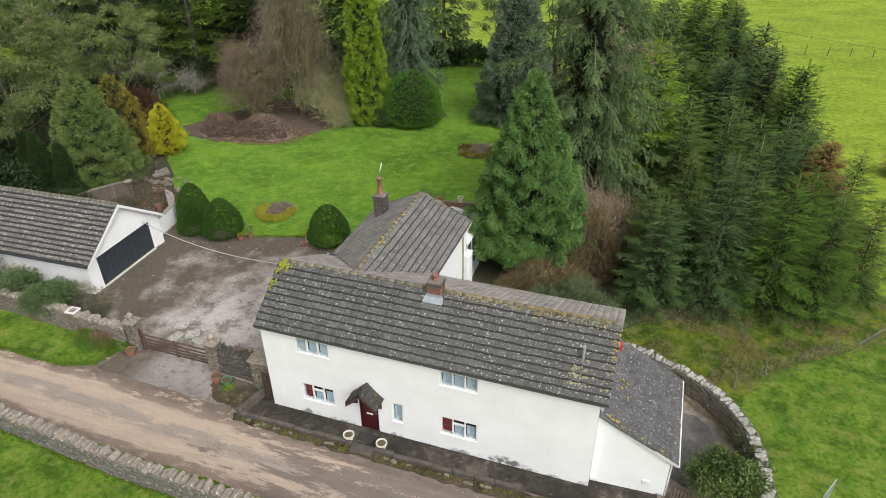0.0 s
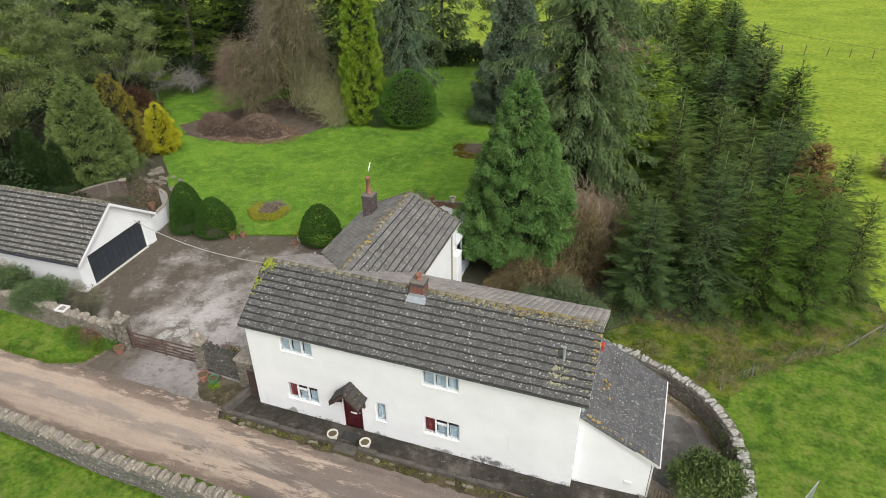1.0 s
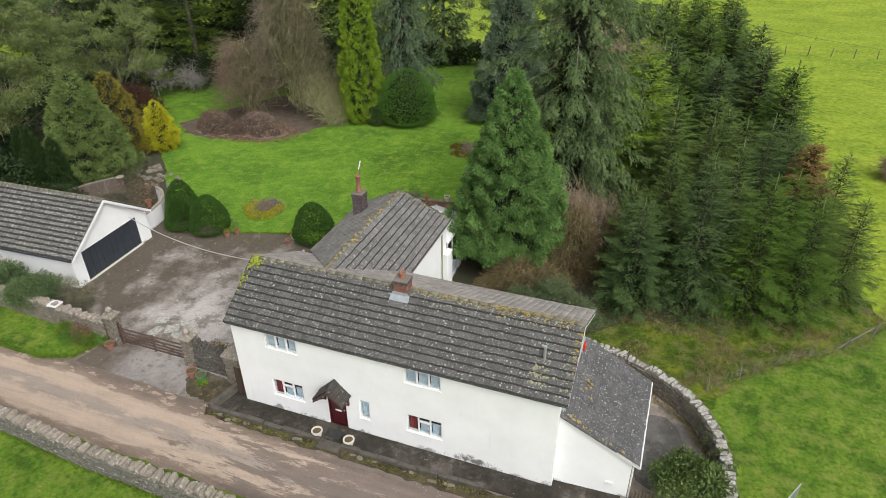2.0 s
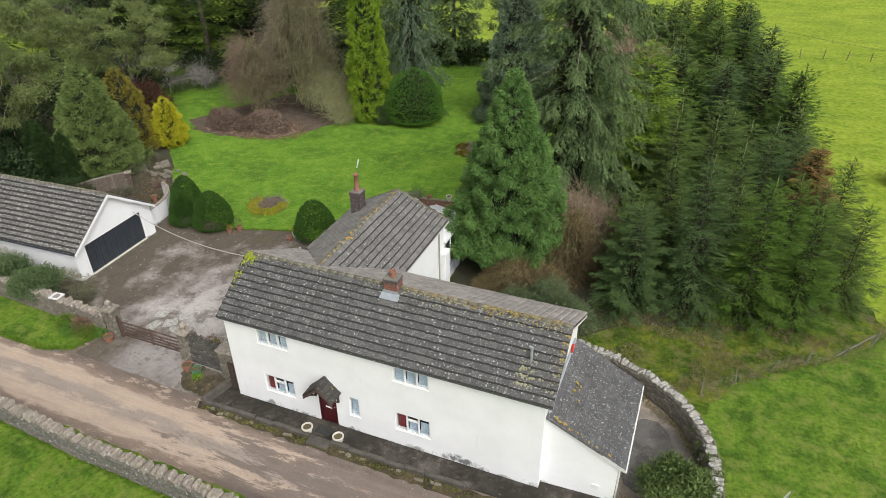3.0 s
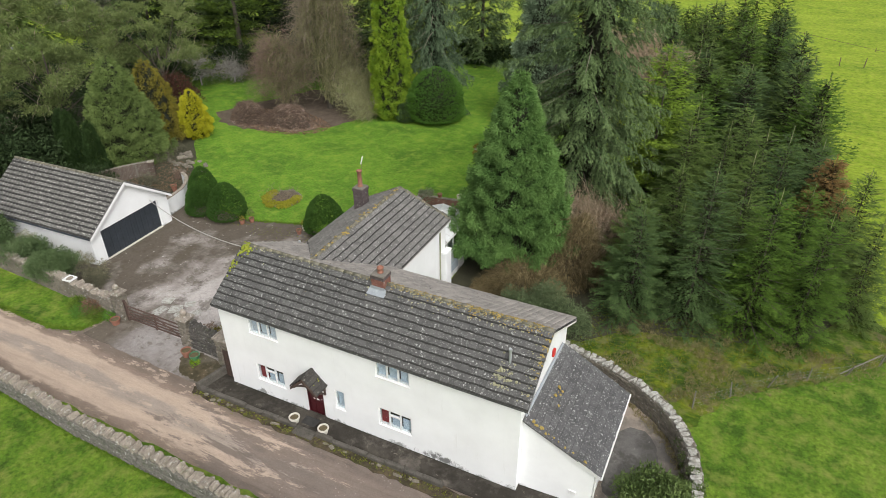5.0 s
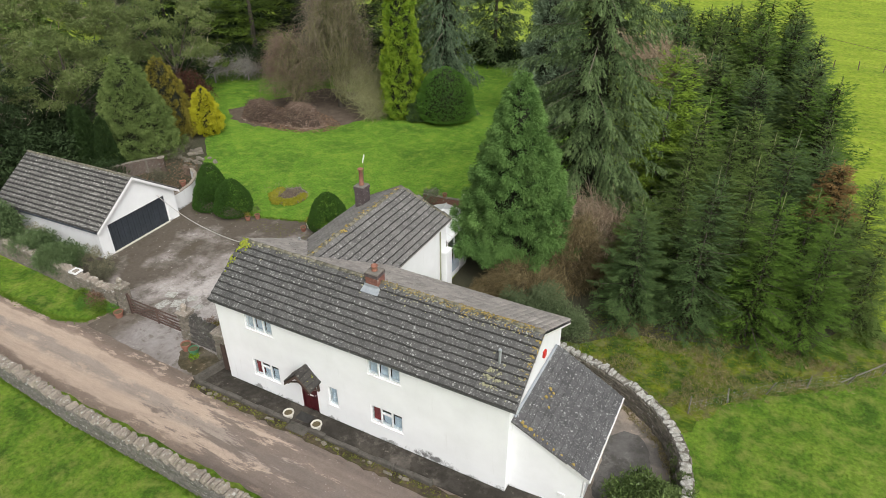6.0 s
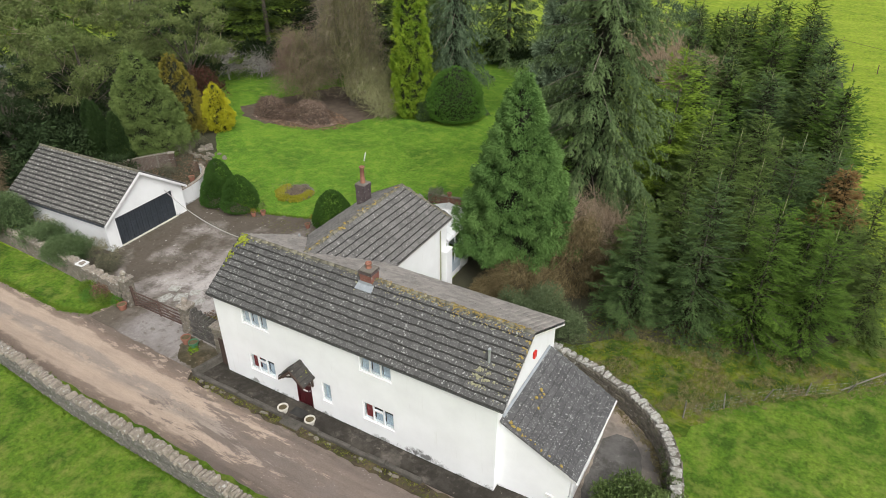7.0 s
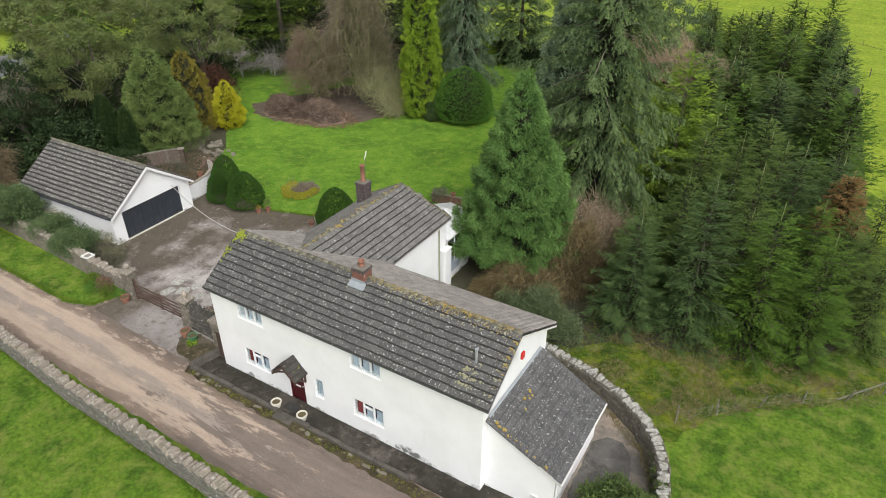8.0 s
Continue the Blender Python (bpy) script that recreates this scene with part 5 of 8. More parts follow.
def tuft_crown(h, prof, seed, material, n=420, r0=0.28, r1=0.45, density=150, leaf=0.16, wide=0.4, out=1.0, lift=0.3, base=0.1, jut=0.12):
    """Brush-like tufts of short sprays all over a tapering outline, each tuft fanning outwards, with dark clefts between."""
    rng = np.random.default_rng(seed)
    fs = np.linspace(0, 1, 200)
    pr = np.array([prof(x) for x in fs])
    cdf = np.cumsum(pr + 0.03)
    cdf /= cdf[-1]
    f = np.interp((np.arange(n) + rng.uniform(0, 1, n)) / n, cdf, fs)
    az = np.arange(n) * 2.39996 + rng.normal(0, 0.25, n)
    R = np.interp(f, fs, pr) * (1 + jut * rng.normal(0, 1, n).clip(-1.6, 1.6))
    r = rng.uniform(r0, r1, n) * (0.65 + 0.35 * np.interp(f, fs, pr) / pr.max())
    C = np.stack([np.cos(az) * (R - r * 0.6), np.sin(az) * (R - r * 0.6), base + f * h * 0.97], 1)
    A = unit(np.stack([np.cos(az) * out, np.sin(az) * out, np.full(n, lift)], 1))
    m = np.maximum(8, (density * r * r * 4).astype(int))
    idx = np.repeat(np.arange(n), m)
    N = unit(rng.normal(size=(len(idx), 3)) + A[idx] * 0.9)
    P = C[idx] + N * (r[idx] * rng.uniform(0.35, 1.0, len(idx)))[:, None]
    D = unit(N + A[idx] * 0.6 + np.array([0, 0, -0.15]) + rng.normal(0, 0.24, N.shape))
    L = leaf * rng.uniform(0.6, 1.4, len(idx))
    # Sprays facing outwards get a higher tone, the lit side painted in.
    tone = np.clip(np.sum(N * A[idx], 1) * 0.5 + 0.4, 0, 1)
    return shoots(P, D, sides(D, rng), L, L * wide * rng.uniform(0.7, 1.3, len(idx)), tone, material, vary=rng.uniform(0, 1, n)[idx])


def conifer(name, label, category, at, h, prof, crown, mats, seed, share=0.7, trunk_r=0.2, group=""):
    t = plant(name, label, category, at, trunk_mesh(h * 0.9, trunk_r, seed=seed), crown, mats, group=group)
    part("dead_core", inner_mass(h, prof, share, seed), M_inner, t, "dark body standing in for the shade inside the crown", smooth=True)
    return t


def shell_crown(h, profile, seed, material, clumps=2200, leaf=0.3, per=7, up=0.7, out=0.8, lump=0.14, lumps=3.0, base=0.05, depth=0.3, wide=0.3, spread=0.5, squash=(1, 1)):
    """Dense sprays on a lumpy outline. profile(f): radius at the height f of h."""
    rng = np.random.default_rng(seed)
    fs = np.linspace(0, 1, 200)
    pr = np.array([profile(x) for x in fs])
    cdf = np.cumsum(pr + 0.02)
    cdf /= cdf[-1]
    f = np.interp(rng.uniform(0, 1, clumps), cdf, fs)
    az = rng.uniform(0, 6.2832, clumps)
    R = np.interp(f, fs, pr)
    ph = rng.uniform(0, 6.28, 8)
    wob = sum(np.sin(az * (i + 2) + ph[i] + f * lumps * (i + 2) * 1.7) * np.cos(f * lumps * 6.0 * (1 + 0.3 * i) + ph[i + 4] + az * (i + 1)) for i in range(4)) / 2.2
    R = R * (1 + lump * wob) * (1 - depth * rng.uniform(0, 1, clumps) ** 2.2)
    O = np.stack([np.cos(az) * squash[0], np.sin(az) * squash[1], np.zeros(clumps)], 1)
    C = O * R[:, None]
    C[:, 2] = base + f * h * 0.97
    slope = np.gradient(pr, fs * h)
    nz = -np.interp(f, fs, slope)
    N = unit(O + np.array([0, 0, 1.0]) * np.clip(nz, -0.6, 2.5)[:, None])
    A = unit(N * out + np.array([0, 0, up]) + rng.normal(0, 0.22, (clumps, 3)))
    S = sides(A, rng)
    P = np.repeat(C, per, 0) + rng.normal(0, leaf * 0.16, (clumps * per, 3))
    t = np.tile(np.linspace(-1, 1, per), clumps)[:, None]
    D = unit(np.repeat(A, per, 0) + np.repeat(S, per, 0) * t * spread * 1.6 + rng.normal(0, 0.25, (clumps * per, 3)))
    L = leaf * rng.uniform(0.6, 1.3, clumps * per)
    return shoots(P, D, sides(D, rng), L, L * wide * rng.uniform(0.7, 1.3, clumps * per), rng.uniform(0.2, 0.9, clumps * per), material, vary=np.repeat(rng.uniform(0, 1, clumps), per))


def leafy_crown(lobes, seed, material, density=90, leaf=0.12, wide=0.5, depth=0.45, tuft=4, droop=0.0, stretch=1.0):
    """Leaves in tufts on many lobes (x, y, z, radius, flatten)."""
    rng = np.random.default_rng(seed)
    Ps, Ds, Vs = [], [], []
    for x, y, z, r, fl in lobes:
        n = int(density * r * r)
        N = unit(rng.normal(size=(n, 3)))
        N[:, 2] = np.where(N[:, 2] < -0.35, -N[:, 2], N[:, 2])
        wob = 1 + 0.16 * np.sin(N[:, 0] * 5 + x) * np.sin(N[:, 1] * 5 + y) + 0.1 * np.sin(N[:, 2] * 9 + z)
        C = N * (r * wob * (1 - depth * rng.uniform(0, 1, n) ** 1.8))[:, None] * np.array([1, 1, fl]) + np.array([x, y, z])
        C = np.repeat(C, tuft, 0) + rng.normal(0, leaf * 0.6, (n * tuft, 3))
        D = unit(np.repeat(N, tuft, 0) * 0.7 + rng.normal(0, 0.6, (n * tuft, 3)) + np.array([0, 0, -droop]))
        Ps.append(C)
        Ds.append(D)
        Vs.append(np.clip(rng.uniform(0.15, 0.85) + rng.normal(0, 0.15, len(C)), 0, 1))
    P, D = np.concatenate(Ps), np.concatenate(Ds)
    L = leaf * rng.uniform(0.6, 1.5, len(P)) * stretch
    return shoots(P, D, sides(D, rng), L, L * wide * rng.uniform(0.7, 1.3, len(P)) / stretch ** 0.5, rng.uniform(0.2, 0.9, len(P)), material, vary=np.concatenate(Vs))


def twig_cloud(seed, material, roots, n, length, droop, jit, width=0.02, k=5, name="crown", up=0.3, wild=0.2):
    """Bare twigs: from random roots (array n x 3 with outward directions) they run out and bend by droop."""
    rng = np.random.default_rng(seed)
    idx = rng.integers(0, len(roots), n)
    P0 = roots[idx, :3] + rng.normal(0, jit, (n, 3))
    D = unit(roots[idx, 3:6] + rng.normal(0, 0.25 + wild, (n, 3)) + np.array([0, 0, up]))
    L = (np.asarray(length)[idx] if np.ndim(length) else length) * rng.uniform(0.5, 1.3, n)
    pts = [P0]
    d = D
    for i in range(k - 1):
        d = unit(d + np.array([0, 0, -droop]) * (0.5 + i * 0.35) + rng.normal(0, wild, (n, 3)))
        q = pts[-1] + d * (L / (k - 1))[:, None]
        q[:, 2] = np.maximum(q[:, 2], 0.05)
        pts.append(q)
    return strips(np.stack(pts, 1), material, name, width * rng.uniform(0.6, 1.4, n))


def bare_limbs(seed, h, spread, levels=4, start=0.25, kids=4, rise=0.8, r0=0.22):
    """Branching limbs of a bare tree: the mesh, and the roots (place and direction) for its twigs."""
    rng = random.Random(seed)
    bm = bmesh.new()
    roots = []

    def grow(a, d, length, r, level):
        bend = Vector((rng.uniform(-1, 1), rng.uniform(-1, 1), rng.uniform(-0.3, 0.6))) * 0.22
        m = a + d * length * 0.5
        b = m + (d + bend).normalized() * length * 0.5
        k = 6 if level < 2 else 3
        rod(bm, a, m, r, r * 0.8, k)
        rod(bm, m, b, r * 0.8, r * 0.62, k)
        if level >= 2:
            for q in (m, b, (m + b) / 2):
                roots.append((*q, *d))
        if level == levels:
            return
        for i in range(kids):
            az = 6.28 * (i + rng.random()) / kids
            side = Vector((math.cos(az), math.sin(az), rng.uniform(0.0, rise)))
            nd = (d * 0.55 + side * spread).normalized()
            grow(m if i % 3 == 0 else b, nd, length * rng.uniform(0.6, 0.82), r * 0.55, level + 1)

    grow(Vector((0, 0, -0.1)), Vector((0, 0, 1)), h * start * 1.3, r0, 0)
    return bm, np.array(roots)


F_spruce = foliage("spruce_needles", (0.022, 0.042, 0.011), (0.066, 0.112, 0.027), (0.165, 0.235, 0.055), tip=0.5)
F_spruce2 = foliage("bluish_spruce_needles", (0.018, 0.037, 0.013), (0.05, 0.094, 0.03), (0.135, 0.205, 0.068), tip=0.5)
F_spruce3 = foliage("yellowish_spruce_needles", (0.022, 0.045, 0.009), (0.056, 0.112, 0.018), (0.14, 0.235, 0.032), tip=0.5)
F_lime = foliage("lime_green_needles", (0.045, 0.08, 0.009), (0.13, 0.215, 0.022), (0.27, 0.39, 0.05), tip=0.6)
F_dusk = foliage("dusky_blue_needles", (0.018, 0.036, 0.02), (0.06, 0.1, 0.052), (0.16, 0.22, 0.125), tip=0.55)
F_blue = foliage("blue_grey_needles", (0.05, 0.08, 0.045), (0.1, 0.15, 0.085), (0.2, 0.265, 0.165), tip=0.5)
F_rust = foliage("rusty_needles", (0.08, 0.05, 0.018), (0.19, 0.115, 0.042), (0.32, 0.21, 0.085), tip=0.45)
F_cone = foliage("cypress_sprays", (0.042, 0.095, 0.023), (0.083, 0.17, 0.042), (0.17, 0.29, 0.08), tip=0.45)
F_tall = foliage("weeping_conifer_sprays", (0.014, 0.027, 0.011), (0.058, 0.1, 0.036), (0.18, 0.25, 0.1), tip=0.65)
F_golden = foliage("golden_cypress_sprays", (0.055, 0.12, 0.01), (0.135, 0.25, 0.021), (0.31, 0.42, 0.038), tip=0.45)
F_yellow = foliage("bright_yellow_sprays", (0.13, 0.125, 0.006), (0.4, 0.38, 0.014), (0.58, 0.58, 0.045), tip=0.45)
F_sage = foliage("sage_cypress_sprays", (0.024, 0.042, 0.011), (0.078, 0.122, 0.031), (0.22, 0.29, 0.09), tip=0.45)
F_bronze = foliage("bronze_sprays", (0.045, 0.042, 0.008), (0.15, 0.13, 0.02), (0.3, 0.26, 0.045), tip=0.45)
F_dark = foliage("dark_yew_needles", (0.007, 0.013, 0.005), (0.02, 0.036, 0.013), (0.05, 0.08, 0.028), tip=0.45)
F_box = foliage("clipped_box_leaves", (0.03, 0.074, 0.014), (0.046, 0.108, 0.019), (0.072, 0.145, 0.026), rough=0.9)
F_hedge = foliage("clipped_laurel_leaves", (0.05, 0.12, 0.018), (0.09, 0.2, 0.03), (0.14, 0.28, 0.045), rough=0.6)
# The overhanging canopy's shade is put into this yew colour.
F_yew = foliage("shaded_yew_sprays", (0.012, 0.026, 0.008), (0.026, 0.052, 0.014), (0.05, 0.09, 0.024))
F_olive = foliage("olive_leaves", (0.02, 0.033, 0.01), (0.084, 0.118, 0.036), (0.25, 0.3, 0.105), tip=0.45)
F_cedar = foliage("bright_cedar_fronds", (0.008, 0.018, 0.005), (0.03, 0.06, 0.01), (0.2, 0.3, 0.04), tip=0.75)
F_laurel = foliage("laurel_leaves", (0.022, 0.042, 0.011), (0.074, 0.118, 0.034), (0.170, 0.227, 0.071), rough=0.4, tip=0.45)
F_greyshrub = foliage("grey_shrub_leaves", (0.036, 0.055, 0.024), (0.088, 0.125, 0.054), (0.2, 0.245, 0.125))
F_hedgerow = foliage("hedgerow_leaves", (0.03, 0.055, 0.018), (0.075, 0.125, 0.045), (0.18, 0.24, 0.11), rough=0.6)
F_grey = foliage("grey_green_leaves", (0.034, 0.042, 0.026), (0.107, 0.123, 0.079), (0.241, 0.256, 0.170), tip=0.45)
F_red = foliage("dark_red_leaves", (0.03, 0.012, 0.009), (0.07, 0.03, 0.02), (0.12, 0.06, 0.04))
F_twig = foliage("brown_twigs", (0.15, 0.118, 0.09), (0.26, 0.21, 0.16), (0.39, 0.325, 0.25), 0, 0.9, 0.0)
F_redtwig = foliage("reddish_twigs", (0.13, 0.09, 0.068), (0.23, 0.165, 0.125), (0.35, 0.265, 0.21), 0, 0.9, 0.0)
F_bramble = foliage("dark_brown_twigs", (0.09, 0.066, 0.037), (0.165, 0.125, 0.075), (0.27, 0.215, 0.135), 0, 0.9, 0.0)
F_mosstwig = foliage("mossy_twigs", (0.11, 0.108, 0.05), (0.205, 0.2, 0.094), (0.33, 0.318, 0.165), 0, 0.9, 0.0)
F_lichen = foliage("lichened_twigs", (0.18, 0.18, 0.085), (0.31, 0.305, 0.15), (0.46, 0.45, 0.26), 0, 0.9, 0.0)
F_paletwig = foliage("pale_twigs", (0.2, 0.185, 0.165), (0.32, 0.3, 0.27), (0.47, 0.445, 0.405), 0, 0.9, 0.0)
F_beige = foliage("beige_twigs", (0.24, 0.175, 0.115), (0.38, 0.29, 0.2), (0.52, 0.42, 0.31), 0, 0.9, 0.0)
F_sagetwig = foliage("grey_green_twigs", (0.085, 0.08, 0.05), (0.15, 0.145, 0.095), (0.25, 0.24, 0.17), 0, 0.9, 0.0)
F_dead = foliage("dead_stems", (0.16, 0.13, 0.09), (0.27, 0.225, 0.165), (0.4, 0.35, 0.27), 0, 0.9, 0.0)
F_leaflitter = foliage("dead_leaves", (0.091, 0.052, 0.034), (0.195, 0.124, 0.078), (0.390, 0.260, 0.182), 0, 0.9, 0.0)

# -- spruce plantation --
spruce_prof = lambda R, p=0.8: (lambda f: R * (1 - f) ** p)
FINE = dict(whorls=20, arms=8, gap=0.15, step=0.085, shoot=0.125, width=0.045, droop=0.24, tipup=0.2, hang=0.04, sag=0.1, jit=0.22, roll=0.3, wild=0.1, taper=0.66, reach=0.4, fill=1900, bell=0.72, skirt=0.4, loose=0.6)
COARSE = dict(whorls=20, arms=8, gap=0.25, step=0.17, shoot=0.26, width=0.085, droop=0.2, tipup=0.26, hang=0.04, sag=0.1, jit=0.3, roll=0.3, wild=0.11, taper=0.62, reach=0.42, fill=1300, bell=0.7, skirt=0.4, loose=0.7)
M_leader = plain("pale_leader_bark", (0.2, 0.2, 0.11), (0.34, 0.34, 0.2), 6, 0.9)
KINDS = [(F_spruce, "tall dark green spruce with tiered drooping branches", FINE), (F_spruce2, "blue-green spruce with fine feathery tiers", FINE),
         (F_spruce3, "yellow-green spruce with a pale leader", FINE), (F_spruce, "slim dark spruce in the plantation", COARSE),
         (F_spruce3, "slim olive-green spruce in the plantation", COARSE), (F_spruce2, "slim blue-green spruce in the plantation", COARSE)]


def spruce(f, lab, kw, i):
    crown, arms = fir_crown(9.0, 2.6, 100 + i, f, **kw)
    t = plant("spruce_tree", lab, "spruce", (0, 0, 0), trunk_mesh(8.3, 0.11, seed=i), crown, (M_bark, f), group="spruce plantation")
    bm = bmesh.new()
    rod(bm, (0, 0, 8.3), (0.03, 0.02, 9.3), 0.026, 0.01, 6)
    part("leader", bm, M_leader, t, "pale leading shoot")
    part("limb", fir_limbs(arms, kw["droop"], kw["tipup"], M_bark, 0.05, 6, 3), None, t, "bare inner boughs")["kind"] = "stuff"
    return t


SPRUCE = [spruce(f, lab, kw, i) for i, (f, lab, kw) in enumerate(KINDS)]
FRONT = [(16.3, 14.0, 6.8, 1, 2.2), (19.3, 14.8, 9.3, 1, 2.35), (22.3, 15.2, 8.4, 2, 2.3), (24.8, 15.8, 7.3, 2, 2.1), (27.4, 18.6, 6.3, 0, 1.9), (20.8, 19.0, 8.6, 0, 2.2), (17.4, 18.6, 7.6, 0, 2.1),
         (24.0, 19.4, 7.2, 2, 2.1), (26.9, 23.2, 7.0, 0, 2.1), (22.4, 22.2, 9.1, 1, 2.3), (19.2, 22.4, 8.8, 0, 2.2), (18.0, 16.6, 6.2, 0, 1.9), (21.0, 16.9, 7.0, 0, 1.9), (25.6, 20.6, 6.6, 0, 1.9), (15.6, 17.0, 6.0, 0, 1.9)]
rng = random.Random(77)
for y in np.arange(24.3, 67, 3.2):
    lo = np.interp(y, [20, 30, 45, 66], [16.6, 16.6, 12.0, 8.2])
    hi = np.interp(y, [20, 27, 35, 50, 66], [25.6, 24.6, 23.4, 21.8, 20.2])
    n = int((hi - lo) / 2.9) + 1
    for k in range(n):
        FRONT.append((lo + (hi - lo) * k / (n - 1) + rng.uniform(-0.6, 0.6), y + rng.uniform(-0.9, 0.9), rng.uniform(7.2, 9.8), rng.choice([0, 1, 0, 2]) if y < 30 else rng.choice([3, 3, 4, 5]), rng.uniform(2.4, 3.0)))
for i, (x, y, h, kind, r) in enumerate(FRONT):
    copy_thing(SPRUCE[kind], pose(x, y, 0.0, 0, 0, rng.uniform(0, 360)) @ Matrix.Diagonal((r / 2.6, r / 2.6, h / 9.0, 1)))
for ob in SPRUCE:
    for o in (*ob.children, ob):
        bpy.data.objects.remove(o)
plant("rusty_spruce", "spruce with a rust-brown dying top", "spruce", (24.9, 22.3, 0), trunk_mesh(7.2, 0.12, seed=9), fir_crown(7.8, 1.25, 120, F_rust, 16, 9, skirt=4.8, shoot=0.18, width=0.055, gap=0.15, step=0.1, fill=700)[0], (M_bark, F_rust))

# -- single conifers --
def lobes(seed, n, cx, cy, cz, sx, sy, sz, r0, r1, fl=0.7):
    g = random.Random(seed)
    out = []
    for _ in range(n):
        a, b = g.uniform(0, 6.28), g.uniform(-0.9, 1)
        q = math.sqrt(1 - b * b * 0.9)
        k = g.uniform(0.55, 1.0)
        out.append((cx + sx * q * math.cos(a) * k, cy + sy * q * math.sin(a) * k, cz + sz * b * k, g.uniform(r0, r1), fl))
    return out


cone_prof = lambda R, p=0.8, b=0.12: (lambda f: R * min(1.0, (f + 0.02) / b) ** 0.5 * (1 - f) ** p)
P1, P2, P3, P4, P5 = cone_prof(3.5, 0.72, 0.1), cone_prof(1.9, 0.4, 0.05), cone_prof(3.3, 0.62, 0.08), cone_prof(2.5, 0.55, 0.08), cone_prof(3.2, 0.42, 0.06)
egg = lambda f: 1.4 * min(1, (f + 0.12) / 0.3) ** 0.6 * max(0.0, 1 - f ** 2.0) ** 0.75
round_top = lambda f: 2.9 * min(1, (f + 0.03) / 0.15) ** 0.4 * max(0.0, 1 - f ** 2.6) ** 0.6
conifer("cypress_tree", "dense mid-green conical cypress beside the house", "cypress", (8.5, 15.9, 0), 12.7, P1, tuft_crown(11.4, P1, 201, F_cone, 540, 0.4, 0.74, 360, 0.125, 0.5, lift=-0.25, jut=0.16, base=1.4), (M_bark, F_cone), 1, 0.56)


def drooping_conifer(label, at, h, r, seed, mat, trunk_r, **kw):
    crown, arms = fir_crown(h, r, seed, mat, leader=False, **kw)
    t = plant("weeping_conifer", label, "conifer", at, trunk_mesh(h * 0.97, trunk_r, seed=seed), crown, (M_redbark, mat))
    part("limb", fir_limbs(arms, kw["droop"], kw["tipup"], M_limb, 0.07, 9, 2), None, t, "bare grey-brown boughs")["kind"] = "stuff"
    part("dead_core", inner_mass(h, spruce_prof(r, kw["taper"]), 0.2, seed), M_inner, t, "dark body standing in for the shade inside the crown", smooth=True)
    return t


M_redbark = plain("reddish_bark", (0.11, 0.045, 0.03), (0.2, 0.09, 0.06), 5, 0.95, bumpy=0.9, fine=25)
M_limb = plain("bough_bark", (0.12, 0.1, 0.075), (0.22, 0.19, 0.15), 5, 0.95, bumpy=0.6, fine=25)
drooping_conifer("very tall dark conifer with long pendulous branches", (10.6, 23.0, 0), 25, 5.2, 202, F_tall, 0.45, whorls=46, arms=10, gap=0.19, step=0.1, shoot=0.19, width=0.065, droop=0.4, tipup=0.12, hang=0.55, sag=0.55, reach=0.3, cap=0.9, taper=0.66, skirt=1.0, bare=0.25, jit=0.6, wild=0.26, roll=0.6, uneven=0.24, fill=14000)
plant("conifer", "yellow-green spreading conifer among the spruces", "conifer", (14.4, 28.6, 0), trunk_mesh(10, 0.2, seed=3), fir_crown(11.4, 3.6, 203, F_lime, 22, 10, gap=0.24, step=0.14, shoot=0.26, width=0.07, droop=0.1, taper=0.7, wild=0.22)[0], (M_bark, F_lime))
conifer("dusky_conifer", "dusky grey-green rounded conifer at the lawn's far corner", "conifer", (1.4, 41.6, 0), 12.5, P5, tuft_crown(12.5, P5, 204, F_blue, 360, 0.5, 0.95, 120, 0.2, 0.45, lift=0.3, jut=0.24), (M_bark, F_blue), 14, 0.7)
plant("low_juniper", "low spreading dark juniper at the conifer's foot", "shrub", (-0.6, 39.8, 0), None, leafy_crown(lobes(62, 20, 0, 0, 0.7, 1.6, 1.5, 0.5, 0.5, 0.85, 0.6), 310, F_dusk, 190, 0.18, 0.3, 0.5), (M_bark, F_dusk))
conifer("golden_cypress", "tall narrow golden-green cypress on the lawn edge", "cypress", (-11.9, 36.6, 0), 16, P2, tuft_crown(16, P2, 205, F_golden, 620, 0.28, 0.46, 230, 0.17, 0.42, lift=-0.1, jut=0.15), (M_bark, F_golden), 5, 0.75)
drooping_conifer("dark blue-green drooping conifer behind a clipped bush", (-9.0, 40.2, 0), 19, 3.3, 206, F_dusk, 0.28, whorls=38, arms=9, gap=0.25, step=0.15, shoot=0.24, width=0.085, droop=0.45, tipup=0.1, hang=0.7, sag=0.5, reach=0.5, cap=0.9, taper=0.5, skirt=0.8, bare=0.1, jit=0.6, wild=0.3, roll=0.7, fill=6000)
conifer("clipped_bush", "large rounded clipped dark green evergreen bush", "bush", (-7.7, 37.6, 0), 5.2, round_top, shell_crown(5.2, round_top, 207, F_hedge, 9000, 0.13, 6, 0.2, 1.0, 0.06, 4, depth=0.2, wide=0.4), (M_bark, F_hedge), 12, 0.8)
plant("small_conifer", "small dark blue-green conifer at the bush's foot", "conifer", (-10.0, 35.8, 0), None, shell_crown(2.2, cone_prof(0.9, 0.5), 208, F_spruce2, 700, 0.26, 6), (M_bark, F_spruce2))
